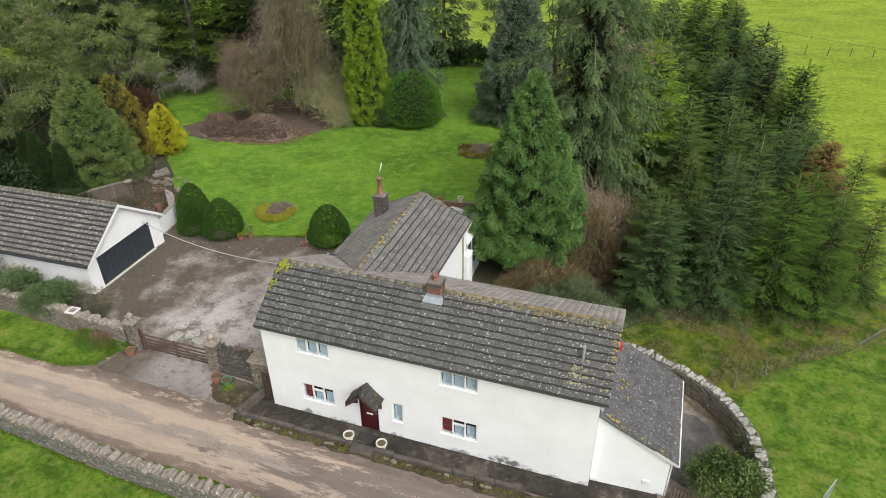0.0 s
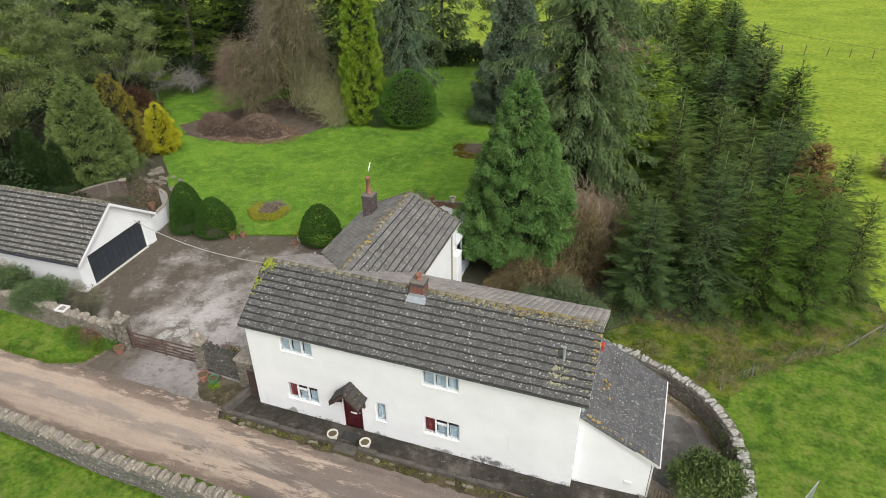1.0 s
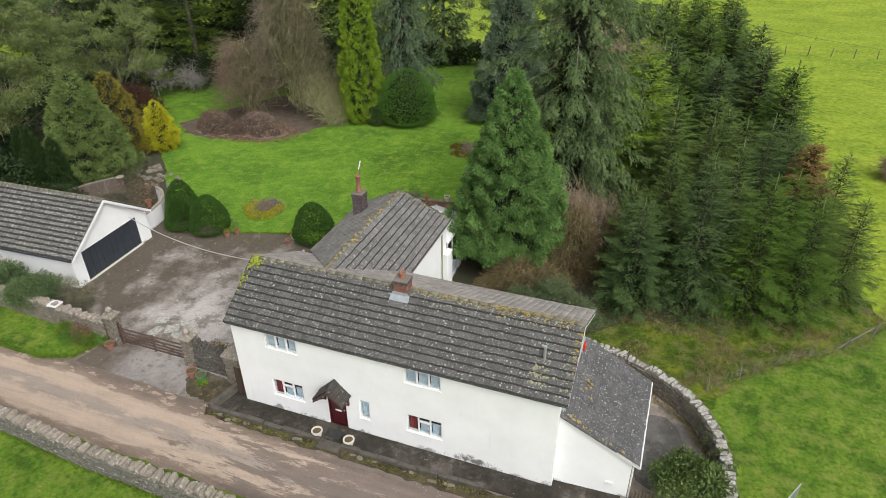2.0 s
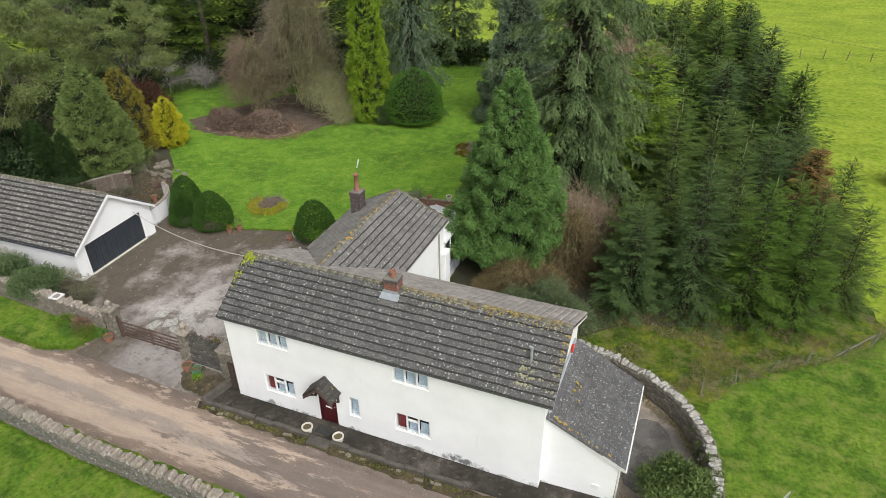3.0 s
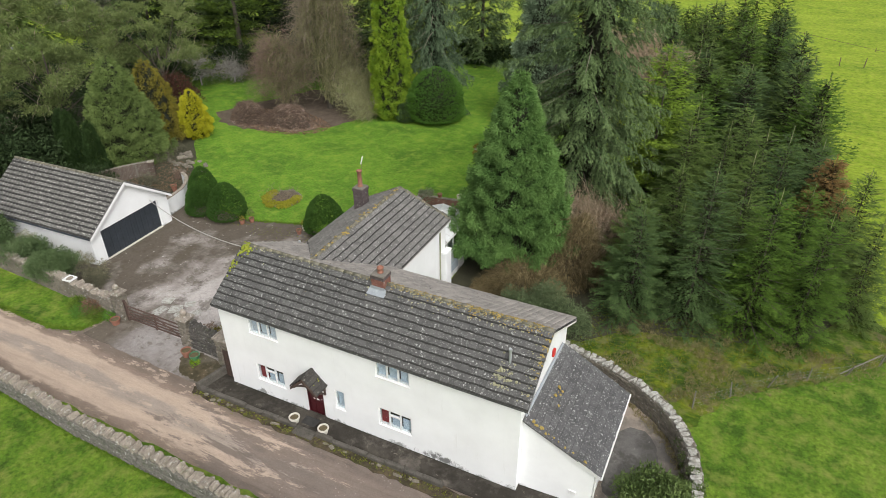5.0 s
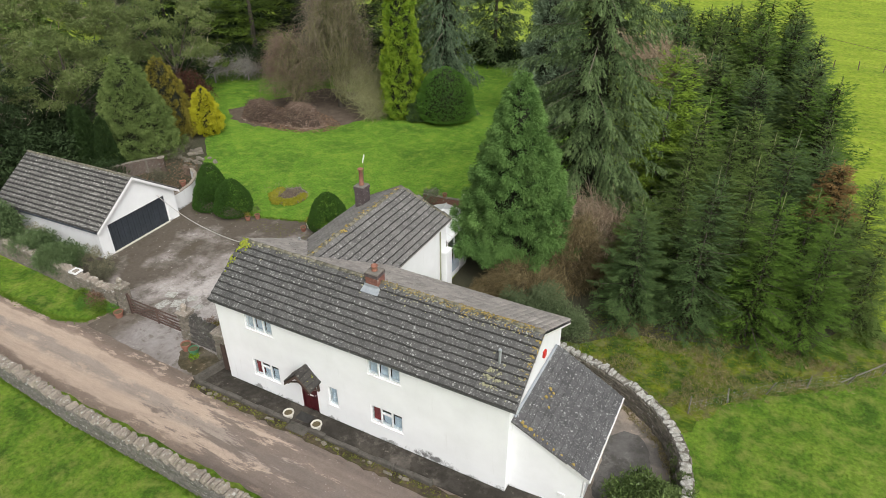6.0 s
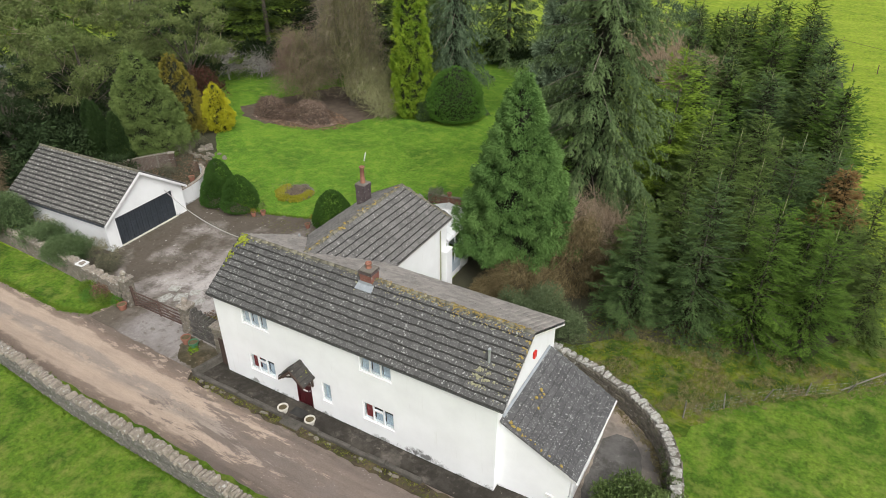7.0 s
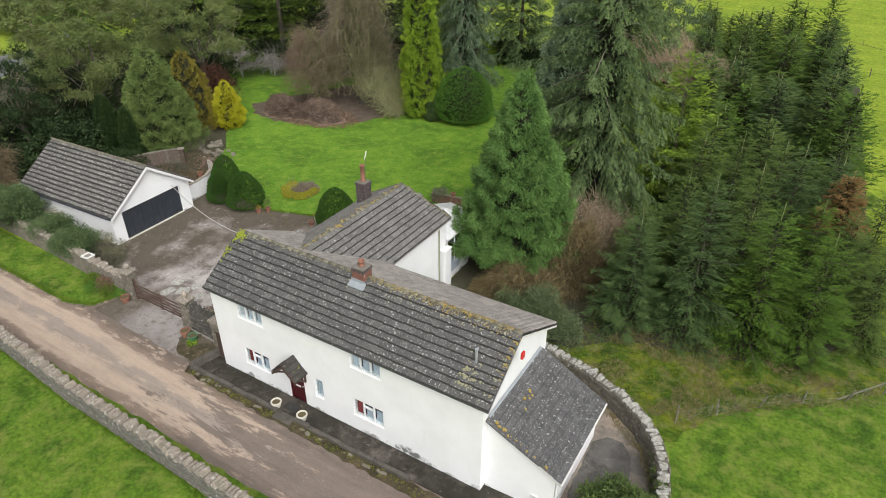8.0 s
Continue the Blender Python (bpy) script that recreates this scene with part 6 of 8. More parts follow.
conifer("sage_cypress", "broad sage-green cypress with pale-tipped sprays", "cypress", (-27.2, 17.8, 0), 8.9, P3, tuft_crown(8.9, P3, 209, F_sage, 520, 0.34, 0.62, 230, 0.16, 0.42, lift=-0.3, jut=0.13), (M_bark, F_sage), 7, 0.66)
conifer("bronze_cypress", "bronze-green leaning cypress in the border", "cypress", (-28.0, 21.9, 0), 7.4, P4, tuft_crown(7.4, P4, 210, F_bronze, 340, 0.26, 0.42, 230, 0.16, 0.4, lift=0.2), (M_bark, F_bronze), 8, 0.76)
conifer("yellow_cypress", "bright yellow egg-shaped dwarf cypress", "cypress", (-25.6, 24.0, 0), 4.6, egg, tuft_crown(4.5, egg, 211, F_yellow, 320, 0.18, 0.32, 330, 0.15, 0.36, lift=0.4), (M_bark, F_yellow), 13, 0.7)
for i, (x, y, h, r) in enumerate([(-28.4, 13.9, 5.4, 1.0), (-26.6, 14.2, 4.6, 0.95), (-30.3, 14.6, 5.0, 1.0)]):
    plant("columnar_yew", "dark columnar yew in the shade", "yew", (x, y, 0), None, shell_crown(h, cone_prof(r, 0.5), 220 + i, F_yew, 2200, 0.2, 6, 0.9, 0.6, wide=0.22), (M_bark, F_yew), group="columnar yews")
plant("red_shrub", "dark red-leaved shrub behind the cypresses", "shrub", (-29.6, 26.0, 0), None, leafy_crown([(0, 0, 3.4, 1.6, 1.0), (0.8, 0.6, 2.4, 1.4, 1.0)], 230, F_red, 160, 0.16), (M_bark, F_red))
plant("dark_shrub", "low dark evergreen shrub in the shade", "shrub", (-24.6, 12.6, 0), None, leafy_crown([(0, 0, 0.7, 1.3, 0.8), (-1.4, -0.5, 0.7, 1.2, 0.8)], 231, F_dark, 300, 0.12), (M_bark, F_dark))


def evergreen(at, h, s, seed, label, mat, density=46, leaf=0.3, wide=0.3):
    """A loose crown of many small needle clumps on open limbs, with bare shoots among them."""
    L = lobes(seed, 78, 0, 0, h * 0.62, s, s, h * 0.36, s * 0.09, s * 0.18, 0.55)
    g = random.Random(seed)
    limbs = [((0, 0, h * g.uniform(0.15, 0.4)), (x * 0.96, y * 0.96, z), 0.07, 0.02) for x, y, z, r, f in L[:12]]
    t = plant("evergreen_tree", label, "tree", at, trunk_mesh(h * 0.7, 0.32, limbs=limbs, seed=seed), leafy_crown(L, seed, mat, density * 3.8, leaf * 0.75, wide * 0.9, 0.85, 5, -0.2), (M_bark, mat))
    R = np.array([(x, y, z, x / s, y / s, 0.4) for x, y, z, r, f in L[::3]])
    part("shoot_tangle", twig_cloud(seed, F_twig, R, int(density * 5), s * 0.3, 0.02, s * 0.12, 0.03, 5, "shoot_tangle", wild=0.35), None, t, "pale bare shoots")["kind"] = "stuff"


evergreen((-34.6, 17.6, 0), 13.0, 6.6, 240, "large loose-crowned olive-green tree", F_olive, 44, 0.28)
evergreen((-33.0, 28.0, 0), 12.0, 5.2, 241, "olive-green tree with open grey limbs", F_olive, 40, 0.28)
evergreen((-39.5, 6.6, 0), 6.4, 3.4, 242, "loose evergreen behind the garage", F_olive, 34, 0.3)
evergreen((-47.0, 35.0, 0), 14.0, 6.0, 245, "dark green tree at the garden's west edge", F_laurel, 16, 0.36)
evergreen((-33.4, 9.6, 0), 9.5, 3.6, 243, "dark evergreen tree behind the garage", F_dark, 28, 0.32)
for i, (x, y, sx, sy, h, m) in enumerate([(-31, 10.5, 3.2, 2.6, 4.2, F_dark), (-36.5, 12, 3.5, 3, 4.6, F_dark), (-33.5, 16.0, 3.0, 2.5, 3.8, F_dark), (-40, 18.5, 4, 3.5, 5.0, F_dark), (-45, 8, 4.0, 3.5, 3.8, F_laurel), (-38.5, 25, 3.5, 3.5, 5.0, F_dark), (-30.2, 6.0, 3.0, 2.2, 3.6, F_dark), (-38, 5.5, 4.0, 3.0, 5.0, F_laurel), (-47, 3, 5, 3.5, 5.5, F_olive), (-45, 28, 4, 4, 6.0, F_dark), (-37, 31, 3.2, 3, 4.6, F_dark), (-35, 41, 3.4, 2.6, 4.6, F_dark), (-30, 43, 3.2, 2.4, 4.2, F_dark), (-25.5, 44, 3.0, 2.4, 4.0, F_dark)]):
    plant("undergrowth", "dark evergreen undergrowth shading the border", "shrub", (x, y, 0), None, leafy_crown(lobes(400 + i, 16, 0, 0, h * 0.45, sx, sy, h * 0.4, 0.9, 1.5, 0.8), 400 + i, m, 38, 0.33, 0.45, 0.6), (M_bark, m), group="border undergrowth")
plant("cedar", "dark cedar with bright fresh-green level fronds", "cedar", (-36.5, 43.0, 0), trunk_mesh(15, 0.4, seed=10), fir_crown(17, 7.5, 250, F_cedar, 15, 10, gap=0.3, step=0.2, shoot=0.36, width=0.12, droop=0.1, tipup=0.1, taper=0.5, skirt=3.0, cap=1.1, bare=0.25, roll=0.15, hang=-0.1, jit=0.3, wild=0.2)[0], (M_bark, F_cedar))
plant("cedar", "tall dark cedar at the back of the garden", "cedar", (-27.0, 47.0, 0), trunk_mesh(18, 0.4, seed=11), fir_crown(20, 6.5, 251, F_dark, 26, 10, gap=0.4, step=0.22, shoot=0.4, width=0.15, droop=0.1, taper=0.45, skirt=1.0, cap=1.4)[0], (M_bark, F_dark))
for i, (x, y, h, r) in enumerate([(-44, 37, 16, 5.5), (-46, 47, 18, 6), (-20, 50, 19, 5), (-36, 54, 18, 6.5), (-11.5, 58, 17, 3.6), (-52, 26, 12, 5), (-50, 56, 18, 7)]):
    plant("dark_conifer", "dark evergreen at the garden's far boundary", "conifer", (x, y, 0), trunk_mesh(h * 0.95, 0.3, seed=20 + i), fir_crown(h, r, 260 + i, (F_dark, F_tall, F_spruce)[i % 3], 24, 9, gap=0.4, step=0.26, shoot=0.5, width=0.17, droop=0.3, hang=0.4, sag=0.4, taper=0.6, cap=1.3, roll=0.7)[0], (M_bark, F_dark), group="boundary conifers")
evergreen((-2.5, 51.5, 0), 17.0, 4.4, 246, "loose dark tree with drooping grey limbs behind the lawn", F_tall, 22, 0.34)
evergreen((3.6, 50.5, 0), 16.0, 4.6, 247, "dark olive tree with pale crooked limbs behind the lawn", F_tall, 22, 0.34)
evergreen((7.5, 46.0, 0), 15.0, 4.0, 248, "dark evergreen tree beside the plantation", F_dusk, 22, 0.34)
evergreen((-13.8, 50.0, 0), 15.0, 4.2, 249, "dark tree behind the golden cypress", F_tall, 20, 0.36)


for i, (x, y, h, w) in enumerate([(-76, 37, 8.5, 4.5), (-64, 47, 10, 5.0), (-86, 33, 8.0, 4.5), (-60, 41, 9.0, 4.5), (-92, 44, 10, 6.0), (-78, 55, 11, 6.5), (-97, 35, 8, 5.0), (-106, 41, 9, 6.0), (-84, 41, 8, 4.5)]):
    evergreen((x, y, 0), h, w, 250 + i, "grey-olive scrub tree beyond the road", F_grey if i % 2 else F_olive, 9, 0.6, 0.4)
for i, (x, y, s, h) in enumerate([(-79, 34.5, 3.0, 4.2), (-85, 37.5, 3.4, 5.0), (-91, 38, 3.6, 5.0), (-96, 43, 4.2, 6.0), (-83, 42, 3.6, 5.0), (-102, 40, 4.5, 6.0), (-90, 47, 4.5, 6.0)]):
    plant("scrub_bush", "grey-olive winter scrub beside the far road", "shrub", (x, y, 0), None, leafy_crown(lobes(470 + i, 16, 0, 0, h * 0.45, s, s, h * 0.4, 1.0, 1.7, 0.8), 470 + i, F_grey if i % 3 else F_olive, 13, 0.6, 0.4, 0.6), (M_bark, F_grey), group="far scrub")
plant("yellow_shrub", "yellow-green shrub at the garden's far boundary", "shrub", (-15.0, 57.0, 0), None, leafy_crown(lobes(65, 10, 0, 0, 1.8, 1.6, 1.2, 1.2, 0.7, 1.0, 0.9), 258, F_golden, 120, 0.2, 0.45, 0.5), (M_bark, F_golden))


# -- bare trees --
def bare_tree(name, label, at, seed, h, spread, twig, n, length, droop, width, levels=4, r0=0.25, bark=None, jit=0.15, up=0.3, kids=4, start=0.25, rise=0.8):
    bm, roots = bare_limbs(seed, h, spread, levels, start, kids, rise, r0)
    t = plant(name, label, "bare tree", at, bm, twig_cloud(seed, twig, roots, n, length, droop, jit, width, up=up, wild=0.42), (bark or M_bark, twig))
    return t


def weeping_tree(at, h, r, seed, label, twig, limb_mat, limbs=70, twigs=9000, hang=4.0, mossy=0.5, bare_side=None):
    """Crooked mossy limbs that arch from a short trunk up and over a dome, with side shoots, and long twigs hanging to the ground.
    bare_side: the direction in which few twigs hang, so that the limbs show."""
    rng = np.random.default_rng(seed)
    k = 16
    az = rng.uniform(0, 6.28, limbs)
    rr = r * rng.uniform(0.3, 1.0, limbs)
    hh = h * (1 - 0.55 * (rr / r) ** 2) * rng.uniform(0.75, 1.05, limbs)
    s = np.linspace(0, 1, k)
    R = rr[:, None] * np.sin(s * 1.75)[None] / np.sin(1.57)
    Z = 1.0 + (hh[:, None] - 1.0) * np.sin(s * 2.9)[None]
    A = az[:, None] + rng.normal(0, 0.28, (limbs, k)).cumsum(1)
    P = np.stack([R * np.cos(A), R * np.sin(A), Z], 2) + rng.normal(0, 0.28, (limbs, k, 3))
    t = thing("weeping_tree", label, "bare tree", at)
    part("trunk", trunk_mesh(h * 0.45, 0.34, seed=seed), M_bark, t)
    part("limb_tangle", tubes(P, limb_mat, "limb_tangle", rng.uniform(0.05, 0.11, limbs)), None, t)["kind"] = "stuff"

    def roots(n, low):
        i, j = rng.integers(0, limbs, n), rng.integers(low, k, n)
        return P[i, j] + rng.normal(0, 0.12, (n, 3))

    Q = roots(twigs, 5)
    if bare_side:
        away = np.sum(unit(Q * np.array([1, 1, 0])) * np.array([*bare_side, 0.0]), 1)
        Q = Q[rng.uniform(0, 1, len(Q)) > np.clip(away * 1.2 + 0.15, 0, 0.9)]
    O = unit(Q * np.array([1, 1, 0])) * 0.5 + rng.normal(0, 0.4, Q.shape) + np.array([0, 0, 0.35])
    part("crown", twig_cloud(seed, twig, np.concatenate([Q, O], 1), twigs, np.clip(Q[:, 2] * 0.9, 0.9, hang), 0.55, 0.2, 0.016, 6, up=0.0), None, t)
    Q = roots(twigs // 2, 4)
    O = unit(Q * np.array([1, 1, 0]) + rng.normal(0, 1.6, Q.shape))
    part("shoot_tangle", twig_cloud(seed + 1, twig, np.concatenate([Q, O], 1), len(Q), 1.3, 0.16, 0.15, 0.018, 5, "shoot_tangle"), None, t)["kind"] = "stuff"
    Q = roots(int(twigs * mossy), 4)
    O = unit(Q * np.array([1, 1, 0]) * 0.7 + rng.normal(0, 1.2, Q.shape))
    part("mossy_tangle", twig_cloud(seed + 2, limb_mat, np.concatenate([Q, O], 1), len(Q), 1.4, 0.12, 0.1, 0.024, 7, "mossy_tangle", wild=0.6), None, t)["kind"] = "stuff"


weeping_tree((-18.9, 35.9, 0), 14.8, 3.9, 301, "large leafless weeping tree with mossy crooked limbs and hanging brown twigs", F_twig, F_mosstwig, 130, 5600, 2.8, 0.42, (0.75, -0.66))
weeping_tree((-22.4, 33.2, 0), 8.8, 2.7, 302, "smaller weeping tree of pinkish-brown twigs", F_redtwig, F_mosstwig, 70, 3600, 2.4, 0.3, (0.9, -0.4))
M_lichenbark = plain("lichened_bark", (0.14, 0.135, 0.075), (0.25, 0.24, 0.15), 6, 0.95)
for x, y, z, h, k in ((-15.6, 35.6, -1.0, 14.0, 303), (-16.8, 36.9, -0.8, 17.0, 321), (-14.6, 34.6, -1.4, 11.0, 322)):
    bare_tree("lichened_tree", "sprawling bare tree with yellow-green lichened twigs", (x, y, z), k, h, 1.15, F_lichen, 1300, 1.2, 0.16, 0.03, 4, 0.13, M_lichenbark, kids=4, start=0.13, rise=0.9, jit=0.25)
for x, y, h, k in ((-36.6, 36.0, 12.0, 304), (-40.0, 36.5, 13.5, 318), (-34.0, 38.6, 9.5, 319)):
    bare_tree("bare_shrub", "tangled bare shrub with pale grey twigs", (x, y, 0), k, h, 1.2, F_paletwig, 900, 1.5, 0.2, 0.035, 4, 0.1, M_palebark, start=0.12, kids=4, rise=0.3, up=0.0)
bare_tree("bare_tree", "beige bare tree between the conifers", (11.6, 42.5, 0), 305, 11.6, 0.6, F_beige, 7500, 1.0, 0.3, 0.028, 4, 0.22, up=0.15)
bare_tree("twiggy_shrub", "pale arching bare shrub beside the spruces", (13.2, 18.4, 0), 317, 7.2, 0.8, F_beige, 1500, 1.5, 0.3, 0.024, 4, 0.07, start=0.2, up=0.15)


def thicket(label, at, rx, ry, h, seed, n=6500):
    """Dome of fine winter stems that arch outwards from the middle and droop at the rim."""
    rng = np.random.default_rng(seed)
    lump = unit(rng.normal(size=(14, 3)) * np.array([1, 1, 0.6]))
    A = unit(np.abs(rng.normal(size=(n, 3))) * np.array([0, 0, 1]) + rng.normal(size=(n, 3)) * np.array([1, 1, 0.05]))
    swell = 0.82 + 0.3 * np.max(np.clip(A @ lump.T, 0, 1) ** 12, axis=1)
    q = rng.uniform(0.5, 1.0, n) ** 0.6 * swell
    P = A * q[:, None] * np.array([rx, ry, h])
    D = unit(A * np.array([1, 1, 0.5]) + rng.normal(0, 0.5, (n, 3)))
    L = rng.uniform(0.3, 0.7, n)[:, None]
    sag = np.array([0, 0, -1.0]) * rng.uniform(0.0, 0.3, n)[:, None]
    K = np.stack([P - D * L * 0.6, P, P + D * L * 0.5 + sag * 0.3, P + D * L * 0.9 + sag], 1)
    K[:, :, 2] = np.maximum(K[:, :, 2], 0.03)
    t = thing("twiggy_shrub", label, "shrub", at)
    part("stem_tangle", strips(K, F_thicket, "stem_tangle", rng.uniform(0.014, 0.034, n)), None, t)["kind"] = "stuff"
    m = 60
    a, e = rng.uniform(0, 6.28, m), rng.uniform(0.3, 0.9, m)
    G = np.stack([np.cos(a) * e * rx, np.sin(a) * e * ry, h * np.sqrt(1 - e ** 2) * 0.9], 1)
    B = G * np.array([0.15, 0.15, 0])
    part("stems", tubes(np.stack([B, B * 0.6 + G * np.array([0.3, 0.3, 0.45]), G * np.array([0.7, 0.7, 0.8]), G], 1), M_bark, "stems", rng.uniform(0.015, 0.035, m)), None, t)


F_thicket = foliage("thicket_stems", (0.08, 0.06, 0.028), (0.185, 0.145, 0.072), (0.38, 0.31, 0.165), 0, 0.9, 0.0)
thicket("tall brown twiggy shrub beside the cypress", (12.1, 16.0, 0), 2.5, 2.2, 4.9, 306, 9500)
thicket("broad low thicket of straw-brown stems under the cypress", (10.4, 13.0, 0), 2.5, 1.8, 3.1, 307, 8500)
thicket("low brown brushy shrub at the foot of the cypress", (8.6, 12.6, 0), 1.3, 1.0, 1.3, 316, 3000)
plant("grey_shrub", "grey-green rounded shrub behind the house", "shrub", (12.8, 10.7, 0), None, leafy_crown(lobes(61, 24, 0, 0, 1.2, 2.5, 1.5, 0.9, 0.6, 1.0, 0.9), 308, F_greyshrub, 620, 0.1, 0.35, 0.6), (M_bark, F_grey))
bare_tree("bare_bush", "lone purple-brown bush in the pasture", (34.0, 37.5, 0), 309, 3.2, 1.0, F_redtwig, 2500, 1.2, 0.1, 0.03, 3, 0.08, start=0.15)

for i, x in enumerate(np.arange(-46, 12, 3.2)):
    plant("boundary_hedge", "dark boundary hedge behind the lawn", "hedge", (x, 58.5 + 1.2 * math.sin(i), 0), None, leafy_crown([(random.uniform(-1.6, 1.6), random.uniform(-0.6, 0.6), random.uniform(0.7, 1.7), 1.0, 0.9) for _ in range(7)], 420 + i, F_dark, 36, 0.34, 0.5, 0.5), (M_bark, F_dark), group="boundary hedge")

# -- clipped box domes --
DOME = lambda R, p=1.9: (lambda f: R * min(1, (f + 0.05) / 0.2) ** 0.35 * max(0.0, 1 - f ** p) ** 0.62)
for i, (x, y, h, r) in enumerate([(-15.4, 14.3, 2.9, 1.2), (-14.3, 12.9, 2.5, 1.2), (-12.1, 13.1, 2.8, 1.4), (-4.65, 14.5, 2.8, 1.45)]):
    plant("box_dome", "dark green clipped box dome", "topiary", (x, y, 0), None, shell_crown(h, DOME(r), 320 + i, F_box, 4200, 0.1, 5, 0.4, 1.0, 0.045, 4, depth=0.16, wide=0.4), (M_bark, F_box), group="clipped box domes")

# -- shrubs by the walls --
plant("laurel_bush", "dark green laurel bush against the curved wall", "shrub", (20.3, 1.2, 0), trunk_mesh(1.2, 0.06, limbs=[((0, 0, 0.2), (0.9 * math.cos(a), 0.9 * math.sin(a), 1.1), 0.04, 0.02) for a in range(6)], seed=71), leafy_crown(lobes(71, 16, 0, 0, 0.85, 1.3, 1.35, 0.5, 0.55, 0.85, 0.8), 330, F_laurel, 480, 0.13, 0.45, 0.5), (M_bark, F_laurel))
plant("hedge_shrub", "mixed green shrub leaning over the roadside wall", "shrub", (-17.2, 2.2, 0), None, leafy_crown(lobes(72, 18, 0, 0, 1.3, 2.6, 1.0, 0.8, 0.6, 1.0, 0.8), 331, F_hedgerow, 560, 0.1, 0.45, 0.6), (M_bark, F_laurel))
plant("hedge_shrub", "tall evergreen shrub beside the lane", "shrub", (-23.0, 1.8, 0), None, leafy_crown(lobes(73, 20, 0, 0, 1.8, 3.2, 1.4, 1.3, 0.8, 1.2, 0.8), 332, F_hedgerow, 420, 0.12, 0.45, 0.6), (M_bark, F_laurel))
bare_tree("bare_shrub", "tangled bare shrub along the garage wall", (-13.6, 3.0, 0), 333, 2.2, 1.1, F_sagetwig, 1100, 0.7, 0.3, 0.018, 4, 0.04, start=0.13, up=0.0)
bare_tree("bare_shrub", "pale twiggy shrub in front of the garage", (-18.5, 3.2, 0), 334, 2.4, 1.1, F_sagetwig, 1100, 0.7, 0.3, 0.018, 4, 0.04, start=0.13, up=0.0)
bare_tree("bare_shrub", "grey bare shrub in the rockery", (-24.4, 18.2, 0), 335, 2.6, 1.1, F_sagetwig, 1300, 0.9, 0.3, 0.022, 4, 0.05, start=0.12, up=0.0)
bare_tree("bare_shrub", "grey bare shrub behind the brick wall", (-25.8, 17.0, 0), 336, 2.4, 1.1, F_sagetwig, 1300, 0.9, 0.3, 0.022, 4, 0.05, start=0.12, up=0.0)
F_pale = foliage("pale_variegated_leaves", (0.1, 0.1, 0.055), (0.2, 0.19, 0.115), (0.36, 0.34, 0.23), rough=0.6)
plant("pale_shrub", "straggling shrub of pale beige leaves at the garage wall", "shrub", (-14.6, 3.4, 0), None, leafy_crown(lobes(78, 16, 0, 0, 0.9, 1.9, 0.6, 0.7, 0.3, 0.55, 0.8), 358, F_pale, 420, 0.07, 0.5, 0.8), (M_bark, F_pale))
plant("pale_shrub", "pale-leaved shrub along the roadside wall", "shrub", (-19.0, 2.9, 0), None, leafy_crown(lobes(79, 16, 0, 0, 1.0, 2.2, 0.6, 0.8, 0.3, 0.6, 0.8), 359, F_pale, 380, 0.07, 0.5, 0.8), (M_bark, F_pale))
for i, (x, y, h, m) in enumerate([(-19.4, 13.8, 1.5, F_bramble), (-21.6, 14.6, 2.2, F_twig), (-18.2, 12.9, 1.3, F_twig), (-23.8, 18.6, 2.0, F_twig), (-20.4, 16.6, 1.4, F_redtwig), (-24.6, 20.4, 2.2, F_bramble)]):
    bare_tree("bare_shrub", "grey-brown winter shrub in the rockery soil", (x, y, 0), 345 + i, h, 1.1, F_sagetwig if i % 2 else m, 420, 0.6, 0.3, 0.018, 3, 0.04, start=0.14, up=0.0)
bare_tree("rust_hedge", "rusty brown winter hedge at the garage end", (-28.2, 3.6, 0), 337, 8.0, 1.0, F_bramble, 3800, 1.5, 0.3, 0.03, 3, 0.1, start=0.15, up=0.0)


F_brush = foliage("cut_brushwood", (0.1, 0.068, 0.05), (0.185, 0.13, 0.1), (0.3, 0.23, 0.18), 0, 0.9, 0.0)


F_heapleaf = foliage("bleached_dead_leaves", (0.16, 0.1, 0.075), (0.32, 0.23, 0.18), (0.6, 0.5, 0.43), 0, 0.9, 0.0)


